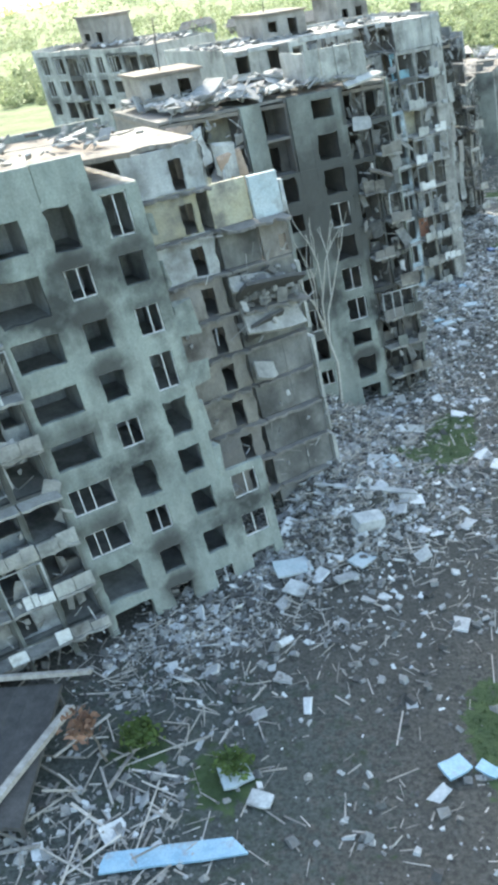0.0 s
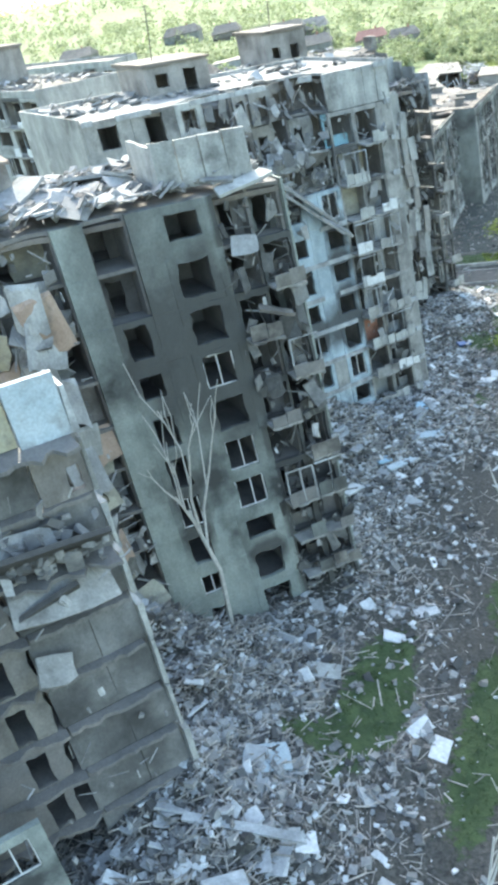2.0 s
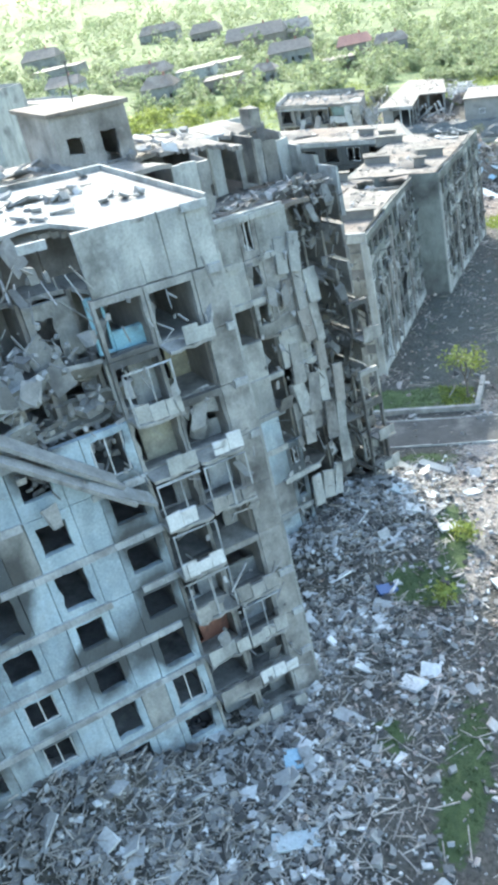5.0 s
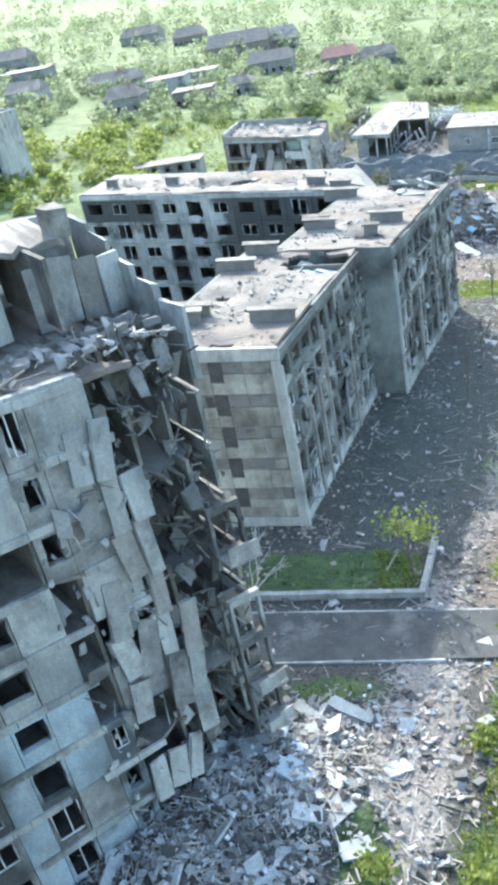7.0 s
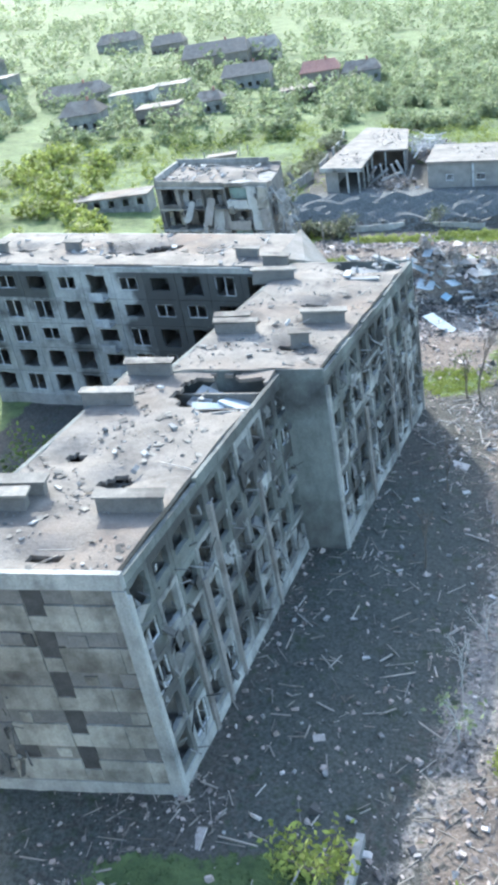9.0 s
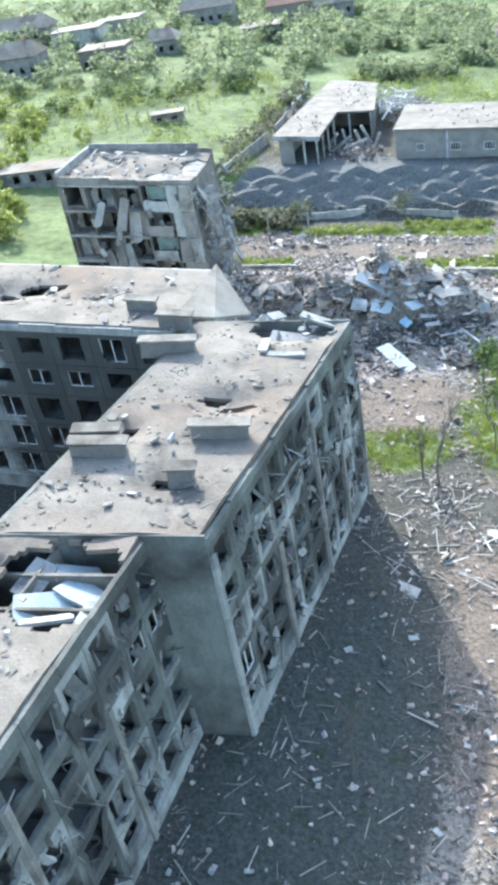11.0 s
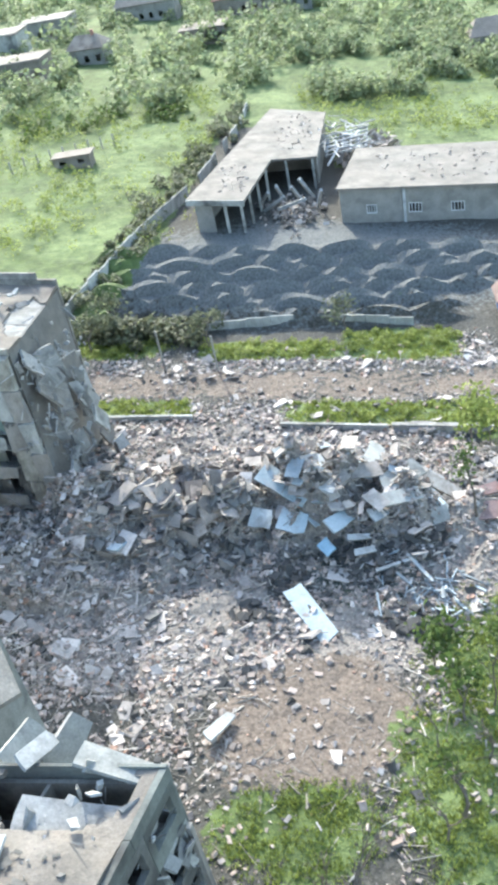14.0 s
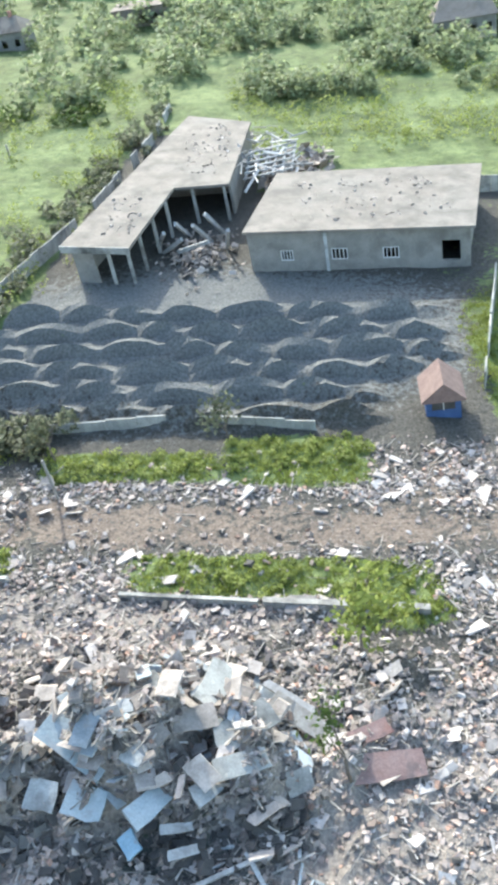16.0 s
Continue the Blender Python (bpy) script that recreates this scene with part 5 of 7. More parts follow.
for x, y, w in ((24.1, 156.4, 3.6), (17.2, 158.4, 3.6), (16.8, 157.0, 3.0), (20.6, 169.8, 3.4), (28.7, 181.8, 3.2), (28.4, 183.2, 2.6), (35.7, 183.3, 3.4), (31.6, 194.6, 3.8), (33.7, 178.9, 1.4), (22.8, 174.5, 3.2)):
    vent_box(x, y, w, -2)
for x, y, w in ((2.5, 208, 1.4), (10.5, 207, 1.6), (29, 201.5, 2.2), (31.8, 198.6, 2.4)):
    vent_box(x, y, w, -12, 16.1)
roof_wreck(G5, 0.5, 24.5, 0.5, 10.5, 16.02, 8, 61, 0.5)
roof_wreck(G5b, 0.5, 25, 0.5, 11, 16.02, 12, 62, 0.6)
roof_wreck(W5, 1, 31, 0.5, 11, 16.15, 26, 63, 0.8)
roof_bits(G5, 0.3, 25, 0.4, 10.8, 16.03, 420, 161, G5_HOLES)
roof_bits(G5b, 0.3, 25.7, 0.4, 11.2, 16.03, 480, 162, G5B_HOLES)
roof_bits(W5, 0.3, 31.5, 0.4, 11.2, 16.16, 360, 163, [(17, 206, 1.2, 0.7), (20, 207, 2.0, 1.0)])
roof_wreck(R5, 1, 14.5, 0.5, 10, 16.5, 34, 64, 1.3)
# pale roof plate hinged on the edge of the next block, and wreckage of the broken end
tip = Shape()
rim = [W5(33.45, 11.4, 16.75), W5(33.45, 1.2, 16.75), (34.6, 199.9, base(34.6, 199.9) + 16.0), (37.0, 204.0, base(37, 204) + 14.2)]
tip.v = rim + [(x, y, z - 0.25) for x, y, z in rim]
tip.f = [(0, 1, 2), (0, 2, 3), (6, 5, 4), (7, 6, 4)] + [(i, i + 4, (i + 1) % 4 + 4, (i + 1) % 4) for i in range(4)]
tp = thing("roof_plate", (34, 204, base(34, 204)), "pale cracked roof plate tipped down between two burnt blocks", "roof plate")
put(tp, "plate", tip, "roof_pale", None)
for k, (x, y, h, lx, ly, tx, ty, tz, mat) in enumerate([
    (41.0, 196.6, 15.3, 4.8, 1.5, 12, 14, -6, "concrete_island"), (42.6, 198.6, 15.9, 3.4, 1.2, -8, 22, -14, "panel_grey"), (39.2, 199.4, 16.1, 2.0, 0.8, 30, 20, 60, "plaster_pale"),
    (38.4, 194.6, 16.2, 2.2, 0.6, 4, 6, 80, "plaster_pale"), (39.8, 193.2, 16.1, 2.6, 0.5, 4, 4, -8, "concrete_island"), (38.0, 200.6, 14.6, 2.6, 1.6, 60, 12, 70, "panel_grey"), (39.4, 201.6, 13.4, 2.8, 1.6, 70, -10, 60, "concrete_island"),
]):
    big_slab((x, y, base(x, y) + h), (lx, ly, 0.2), (tx, ty, tz), mat, seed=191 + k, label="broken roof slab on the collapsed end of the burnt block")
wall_wreck(G5b, 21, 26.5, 8, 16, 50, 99, 0.3, 5)

# the block behind, turned away from the courtyard
B5 = frame_fn((-19.5, 119.2), -40)
section(
    B5, [(-26, -22.5, "window", 1.6), (-22.5, -19, "window", 2.2), (-19, -16, "balcony", 2), (-16, -13, "window", 1.6), (-13, -10, "window", 1.6), (-10, -6.5, "window", 2.4), (-6.5, -3.2, "balcony", 2), (-3.2, 0, "balcony", 2)],
    10, 3.1, 0, 12, "panel_grey", "nine-storey grey block behind the others with torn balconies", rng, attic=0.8, wreck=0.25, frames=0.6, roof="roof_pale", fire=0.35,
)
roof_wreck(B5, -25, -1, 1, 11, 31.8, 70, 35, 1.8)
lift_house(B5, -19, -13, 4, 9, 31.5, 4.0)
# far flats at the back of the courtyard
F9 = plan_fn((-58, 206), (0.97, -0.22), (0.25, 0.968))
section(F9, [(3.4 * k, 3.4 * (k + 1), "window", 1.8) for k in range(10)], 9, 3.0, 0, 11, "panel_grey", "distant nine-storey block with rows of empty windows", rng, attic=1.2, wreck=0.2, frames=0.5)
F5 = plan_fn((-66, 292), (0.98, -0.2), (0.25, 0.968))
section(F5, [(3.2 * k, 3.2 * (k + 1), "window", 1.8) for k in range(9)], 5, 2.9, 0.5, 11, "panel_grey", "distant pale five-storey block with empty windows", rng, attic=0.8, frames=0.6)

# ---------------------------------------------------------------- works yard
for name, c1, c2, kw in (
    ("shed_wall", (0.2, 0.197, 0.182), (0.28, 0.272, 0.25), dict(scale=0.6, stain=0.45, stain_scale=0.4, stain_col=(0.16, 0.15, 0.14))),
    ("shed_roof", (0.165, 0.148, 0.128), (0.24, 0.22, 0.193), dict(scale=0.4, c3=(0.21, 0.2, 0.18), stain=0.5, stain_scale=0.35, stain_col=(0.12, 0.112, 0.1))),
    ("red_roof", (0.16, 0.11, 0.098), (0.225, 0.158, 0.138), dict(scale=1.5)),
    ("blue_paint", (0.035, 0.08, 0.2), (0.06, 0.12, 0.27), dict(scale=1.0, rough=0.6)),
    ("tarp_blue", (0.2, 0.35, 0.46), (0.3, 0.45, 0.54), dict(scale=0.9, rough=0.5, stain=0.2, stain_scale=1.2, stain_col=(0.25, 0.27, 0.28))),
    ("slab_blue", (0.3, 0.365, 0.39), (0.39, 0.44, 0.46), dict(scale=0.9, stain=0.25, stain_scale=1.0, stain_col=(0.33, 0.35, 0.36), vary=0.12)),
    ("brick_red", (0.3, 0.14, 0.11), (0.4, 0.22, 0.17), dict(scale=1.5, stain=0.2, stain_scale=1.0, stain_col=(0.2, 0.15, 0.13))),
    ("slate", (0.17, 0.145, 0.12), (0.24, 0.21, 0.18), dict(scale=0.6)),
    ("bark", (0.1, 0.085, 0.07), (0.17, 0.145, 0.12), dict(scale=3.0)),
    ("bark_pale", (0.38, 0.37, 0.34), (0.5, 0.49, 0.45), dict(scale=3.0)),
    ("rust", (0.16, 0.09, 0.06), (0.24, 0.13, 0.08), dict(scale=1.5, island=0.3)),
):
    M[name] = material(name, c1, c2, **kw)


def leaf_material(name, c1, c2):
    """Thin leaves that let part of the light through."""
    m = material(name, c1, c2, 0.6, rough=0.7, island=0.4, bump=0.0)
    nt = m.node_tree
    bsdf = nt.nodes["Principled BSDF"]
    tr = nt.nodes.new("ShaderNodeBsdfTranslucent")
    mx = nt.nodes.new("ShaderNodeMixShader")
    mx.inputs[0].default_value = 0.45
    nt.links.new(bsdf.inputs["Base Color"].links[0].from_socket, tr.inputs["Color"])
    nt.links.new(bsdf.outputs[0], mx.inputs[1])
    nt.links.new(tr.outputs[0], mx.inputs[2])
    nt.links.new(mx.outputs[0], nt.nodes["Material Output"].inputs["Surface"])
    return m


M["concrete_warm"] = material("concrete_warm", (0.2, 0.18, 0.16), (0.36, 0.32, 0.285), 1.0, stain=0.25, stain_scale=0.6, stain_col=(0.12, 0.1, 0.09), island=0.5)
M["worn_red"] = material("worn_red", (0.22, 0.14, 0.125), (0.3, 0.21, 0.19), 1.0, c3=(0.27, 0.13, 0.1), stain=0.3, stain_scale=0.6, stain_col=(0.12, 0.1, 0.1))
M["leaf"] = leaf_material("leaf", (0.06, 0.1, 0.025), (0.11, 0.16, 0.04))
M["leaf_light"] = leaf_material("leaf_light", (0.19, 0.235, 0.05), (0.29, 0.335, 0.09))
M["leaf_dusty"] = leaf_material("leaf_dusty", (0.1, 0.115, 0.065), (0.17, 0.185, 0.115))
# Paler, greyer leaves: distance haze painted into the colour of the far trees
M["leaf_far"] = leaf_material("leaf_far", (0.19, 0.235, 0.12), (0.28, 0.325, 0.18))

A5 = plan_fn((38.6, 294.6), (1, 0), (0, 1))


def prism(name, corners, h0, h1, mat, parent, drop=None):
    """A plate over a plan polygon."""
    n = len(corners)
    s = Shape()
    s.v = [(x, y, base(x, y) + h0) for x, y in corners] + [(x, y, base(x, y) + h1) for x, y in corners]
    s.f = [tuple(range(n - 1, -1, -1)), tuple(range(n, 2 * n))] + [(i, (i + 1) % n, n + (i + 1) % n, n + i) for i in range(n)]
    return put(parent, name, s, mat, None)


def wall_run(name, a, b, h0, h1, mat, parent, thick=0.3, openings=(), rng=random):
    """A straight wall from plan point a to b, split round its openings (start, end, low, high)."""
    L = math.hypot(b[0] - a[0], b[1] - a[1])
    u = ((b[0] - a[0]) / L, (b[1] - a[1]) / L)
    fn = plan_fn(a, u, (-u[1], u[0]))
    x = 0.0
    for p, q, lo, hi in sorted(openings):
        put(parent, name, Shape().box((x, 0, h0), (p, thick, h1)), mat, fn)
        put(parent, "breast_wall", Shape().box((p, 0, h0), (q, thick, lo)), mat, fn)
        put(parent, "lintel", Shape().box((p, 0, hi), (q, thick, h1)), mat, fn)
        x = q
    w = put(parent, name, Shape().box((x, 0, h0), (L, thick, h1)), mat, fn)
    return w, fn


ws = thing("workshop", (48, 312, base(48, 312)), "long low workshop wing with a pale flat roof, half collapsed", "workshop", "workshops")
prism("roof", [(38.2, 294.4), (46.2, 292.7), (50.3, 309.4), (57.2, 309.4), (60.4, 333), (51.1, 338)], 4.7, 5.05, "shed_roof", ws)
prism("fascia", [(38.2, 294.4), (46.2, 292.7), (46.2, 292.5), (38.2, 294.2)], 4.3, 5.1, "panel_grey", ws)
wall_run("wall", (39.2, 295.0), (41.6, 294.5), -1.5, 4.7, "shed_wall", ws)
wall_run("wall", (51.4, 337.5), (39.2, 295.2), -1.5, 4.7, "shed_wall", ws)
wall_run("wall", (60.0, 332.5), (51.4, 337.3), -1.5, 4.7, "shed_wall", ws)
wall_run("wall", (57.2, 312), (59.9, 332.3), -1.5, 4.7, "shed_wall", ws)
wall_run("rear_wall", (46.2, 319), (57.9, 319), -1.5, 4.7, "slate", ws)
for x, y in ((43.4, 294.3), (45.6, 294.0), (46.8, 297), (48, 301.5), (49.3, 306), (52.5, 309.8), (56.5, 309.8)):
    fn = plan_fn((x, y), (1, 0), (0, 1))
    put(ws, "pillar", Shape().box((-0.18, -0.18, -1), (0.18, 0.18, 4.7), 0.05, rng), "panel_grey", fn)
for k, (x, y, tx, tz, L) in enumerate([(48.5, 301, 35, 20, 7), (50, 299, 32, 35, 6.5), (51, 303.5, 40, -10, 6), (53.5, 302, 48, -25, 5.5), (55, 304.5, 55, -40, 5), (52.5, 298.5, 20, 60, 5), (56.5, 300, 50, 15, 4.5)]):
    o = part("fallen_beam", Shape().box((-0.18, -L / 2, -0.22), (0.18, L / 2, 0.22), 0.03, rng), "plaster_pale")
    o.matrix_world = pose(x, y, base(x, y) + 1.9, -tx, 0, tz)
    tagged(o, "pale concrete roof beam fallen at a slant", "beam", "fallen beams")
c = [(x, y, base(x, y) + rng.uniform(0, 0.6)) for x, y in [(rng.gauss(52.6, 2.2), rng.gauss(299.5, 3)) for _ in range(260)]]
scatter("shed_rubble", c, sized(260, "plate", 71, 0.25, 1.1, 2), "concrete_warm", 71, 0.5, label="pale broken roof pieces heaped inside the collapsed workshop", lift=1)
c = [(x, y, base(x, y) + rng.uniform(2.5, 5.0)) for x, y in [(rng.uniform(56, 67), rng.uniform(314, 332)) for _ in range(160)]]
scatter("roof_trusses", c[:90], sized(90, "stick", 72, 1.5, 4.5, 1.2) * np.array([1, 3.0, 2.5]), "wood_pale", 72, 0.25, 0.03, label="tangled pale trusses of a collapsed roof", category="debris", lift=1)

c = [(x, y, base(x, y) + rng.uniform(0, 2.6)) for x, y in [(rng.uniform(60.5, 71), rng.uniform(315.5, 329)) for _ in range(240)]]
scatter("roof_wreckage", c, sized(240, "plate", 73, 0.5, 2.4, 1.6), "concrete_warm", 73, 0.5, label="broken roof plates heaped behind the workshops", lift=1)
lf = thing("roof_frame", (63.4, 318, base(63.4, 318)), "pale lattice frame of a fallen roof lying at a slant", "roof frame")
lm = pose(62.6, 320, base(62.6, 320) + 3.6, 3, -6, -8)
for k in range(6):
    a = -3.2 + 6.4 * k / 5
    for s in (Shape().box((a - 0.13, -4.2, -0.12), (a + 0.13, 4.2, 0.12), 0.03, rng), Shape().box((-3.4, a * 1.28 - 0.13, 0.13), (3.4, a * 1.28 + 0.13, 0.33), 0.03, rng)):
        s.v = [tuple(lm @ Vector(q)) for q in s.v]
        put(lf, "lattice_bar", s, "plaster_pale", None)
for x0, y0, w, d, h, q in ((44.7, 302, 2.1, 6, 5.05, 130), (54.2, 323, 3.2, 10, 5.05, 240), (73.4, 302, 9.4, 6.4, 5.2, 300)):
    c = [(x, y, base(x, y) + h) for x, y in [(x0 + rng.uniform(-w, w) * 0.95, y0 + rng.uniform(-d, d)) for _ in range(q)]]
    scatter("roof_crumbs", c, sized(q, "chunk", 74 + q, 0.06, 0.42, 4.0), "concrete_warm", 74 + q, 0.3, label="crumbs of concrete and dirt lying on the flat roof", lift=0.2)

wb = thing("workshop", (71, 302, base(71, 302)), "low plastered workshop with a grey flat roof and small barred windows", "workshop", "workshops")
prism("roof", [(58.7, 294.2), (83.9, 291.6), (88.6, 309.6), (63.3, 311.4)], 4.9, 5.2, "shed_roof", wb)
wins = [(3.5, 4.9, 1.3, 2.6), (9.2, 11.0, 1.3, 2.7), (14.9, 16.7, 1.3, 2.7), (21.4, 23.4, 0.9, 3.3)]
w, fn = wall_run("wall", (59.1, 294.7), (83.5, 292.2), -1.5, 4.9, "shed_wall", wb, openings=wins)
for q in wins[:3]:
    a, e, lo, hi = q
    s = Shape().box((a, 0.02, lo), (e, 0.1, lo + 0.12)).box((a, 0.02, hi - 0.12), (e, 0.1, hi)).box((a, 0.02, lo), (a + 0.12, 0.1, hi)).box((e - 0.12, 0.02, lo), (e, 0.1, hi))
    for k in (1, 2, 3):
        x = a + (e - a) * k / 4
        s.box((x - 0.05, 0.02, lo), (x + 0.05, 0.1, hi))
    put(w, "window_frame", s, "white", fn, "white barred window frame")
wall_run("wall", (63.6, 310.9), (59.4, 295.1), -1.5, 4.9, "shed_wall", wb)
wall_run("wall", (83.2, 292.6), (88.0, 309.1), -1.5, 4.9, "shed_wall", wb)
wall_run("wall", (88.0, 309.2), (63.8, 310.9), -1.5, 4.9, "shed_wall", wb)
put(wb, "buttress", Shape().box((8.5, -0.25, -1), (8.85, -0.003, 4.7)), "plaster_pale", fn)

# yard walls, one panel after the other
def fence(points, tall, label, skip=0.12, seed=1):
    r = random.Random(seed)
    f = thing("yard_wall", (*points[0], base(*points[0])), label, "wall", "yard walls")
    for a, b in zip(points, points[1:]):
        L = math.hypot(b[0] - a[0], b[1] - a[1])
        n = max(1, int(L / 2.6))
        u = ((b[0] - a[0]) / L, (b[1] - a[1]) / L)
        for k in range(n):
            if r.random() < skip:
                continue
            x, y = a[0] + u[0] * L * k / n, a[1] + u[1] * L * k / n
            fn = plan_fn((x, y), u, (-u[1], u[0]))
            put(f, "wall_panel", Shape().box((0.03, -0.08, -0.8), (L / n - 0.03, 0.08, tall + r.uniform(-0.25, 0.1)), 0.04, r), "panel_grey", fn)
    return f


fence([(24, 268.5), (37.6, 265.6), (51, 265.6), (64, 263.6)], 1.25, "low grey concrete wall along the works yard", 0.15, 3)
fence([(24, 269), (31, 294), (38, 312), (44.5, 342), (46.5, 356)], 1.9, "broken concrete fence beside the grass field", 0.2, 4)
fence([(79.5, 268), (85.5, 289)], 1.9, "grey concrete fence at the yard's edge", 0.1, 5)
fence([(66, 318), (96, 312)], 2.2, "dark stained wall behind the workshop", 0.05, 6)

# kiosk
kx, ky = 75.2, 265.6
k = thing("kiosk", (kx, ky, base(kx, ky)), "small blue kiosk with a red gabled roof", "kiosk")
part("body", Shape().box((-1.5, -1.4, -0.4), (1.5, 1.4, 2.2)), "blue_paint", k)
part("window", Shape().box((-1.0, -1.46, 0.9), (1.0, -1.403, 1.8)), "dark", k, "dark window opening")
part("window_bar", Shape().box((-0.05, -1.5, 0.9), (0.05, -1.463, 1.8)), "white", k, "white window bar")
s = Shape()
s.v = [(-1.9, -2.0, 2.2), (1.9, -2.0, 2.2), (1.9, 2.0, 2.2), (-1.9, 2.0, 2.2), (0, -2.0, 4.0), (0, 2.0, 4.0), (-1.9, -2.0, 2.05), (1.9, -2.0, 2.05), (1.9, 2.0, 2.05), (-1.9, 2.0, 2.05)]
s.f = [(0, 4, 5, 3), (1, 2, 5, 4), (0, 1, 4), (2, 3, 5), (6, 9, 8, 7), (0, 6, 7, 1), (1, 7, 8, 2), (2, 8, 9, 3), (3, 9, 6, 0)]
part("roof", s, "red_roof", k)
k.rotation_euler = (0, 0, radians(-4))

# slabs of the roof fallen into its largest hole
for k, (x, y, h, lx, ly, tx, ty, tz, mat) in enumerate([
    (27.4, 170.4, 14.7, 3.0, 1.8, 16, 20, 20, "slab_blue"), (29.2, 171.4, 14.6, 2.8, 1.6, -14, 12, -34, "slab_blue"), (26.6, 172.4, 14.8, 2.4, 1.4, 22, -10, 60, "concrete_island"),
    (28.6, 173.2, 14.4, 2.4, 1.5, -12, 24, 10, "slab_blue"), (29.8, 169.6, 14.9, 2.0, 1.0, 28, 8, 80, "plaster_pale"), (28.0, 169.0, 15.3, 2.6, 0.8, -24, 6, 8, "panel_grey"),
]):
    big_slab((x, y, base(x, y) + h), (lx, ly, 0.18), (tx, ty, tz), mat, seed=221 + k, label="broken slab fallen into the burnt roof's hole")

# kerbs, path and low walls
def strip(name, a, b, wide, h0, h1, mat, label, category):
    L = math.hypot(b[0] - a[0], b[1] - a[1])
    u = ((b[0] - a[0]) / L, (b[1] - a[1]) / L)
    fn = plan_fn(a, u, (-u[1], u[0]))
    n = max(1, int(L / 2))
    t = thing(name, (*a, base(*a)), label, category)
    r = random.Random(int(a[0] * 3))
    for k in range(n):
        put(t, "kerb_stone", Shape().box((L * k / n + 0.01, 0, h0), (L * (k + 1) / n - 0.01, wide, h1 + r.uniform(-0.05, 0.03)), 0.02, r), mat, fn)
    return t


strip("kerb", (19.5, 141.0), (32.4, 140.6), 0.45, -0.5, 0.55, "concrete", "low concrete kerb wall round the lawn", "kerb")
strip("kerb", (32.6, 140.6), (34.5, 147.2), 0.45, -0.5, 0.6, "concrete", "low concrete kerb wall beside the lawn", "kerb")
strip("kerb", (18.8, 139.4), (38.5, 138.8), 0.15, -0.5, 0.2, "panel_grey", "pale kerb stones along the footpath", "kerb")
strip("kerb", (21.0, 134.2), (33.0, 134.0), 0.15, -0.5, 0.2, "panel_grey", "pale kerb stones along the footpath", "kerb")
strip("kerb", (26, 248.8), (40.2, 247.5), 0.3, -0.5, 0.45, "panel_grey", "pale kerb along the verge", "kerb")
strip("kerb", (48.6, 245.2), (58.4, 243.7), 0.3, -0.5, 0.45, "panel_grey", "pale kerb along the verge", "kerb")
strip("kerb", (58.8, 243.5), (70, 241.9), 0.5, -0.5, 0.7, "concrete", "grey concrete kerb along the verge", "kerb")
path = thing("footpath", (27, 136.7, base(27, 136.7)), "grey asphalt footpath crossing the courtyard", "path")
path["kind"] = "structure"
put(path, "asphalt", Shape().add([(x, y, 0.02 if z else -0.4) for z in (0, 1) for x, y in ((19, 134.3), (37, 134.1), (38.3, 138.8), (18.8, 139.3))], [(0, 3, 2, 1), (4, 5, 6, 7), (0, 1, 5, 4), (1, 2, 6, 5), (2, 3, 7, 6), (3, 0, 4, 7)]), material("asphalt", (0.045, 0.046, 0.043), (0.08, 0.08, 0.075), 0.8, stain=0.3, stain_scale=0.4, stain_col=(0.16, 0.155, 0.14)), lambda x, y, z: (x, y, base(x, y) + 0.16 + z))

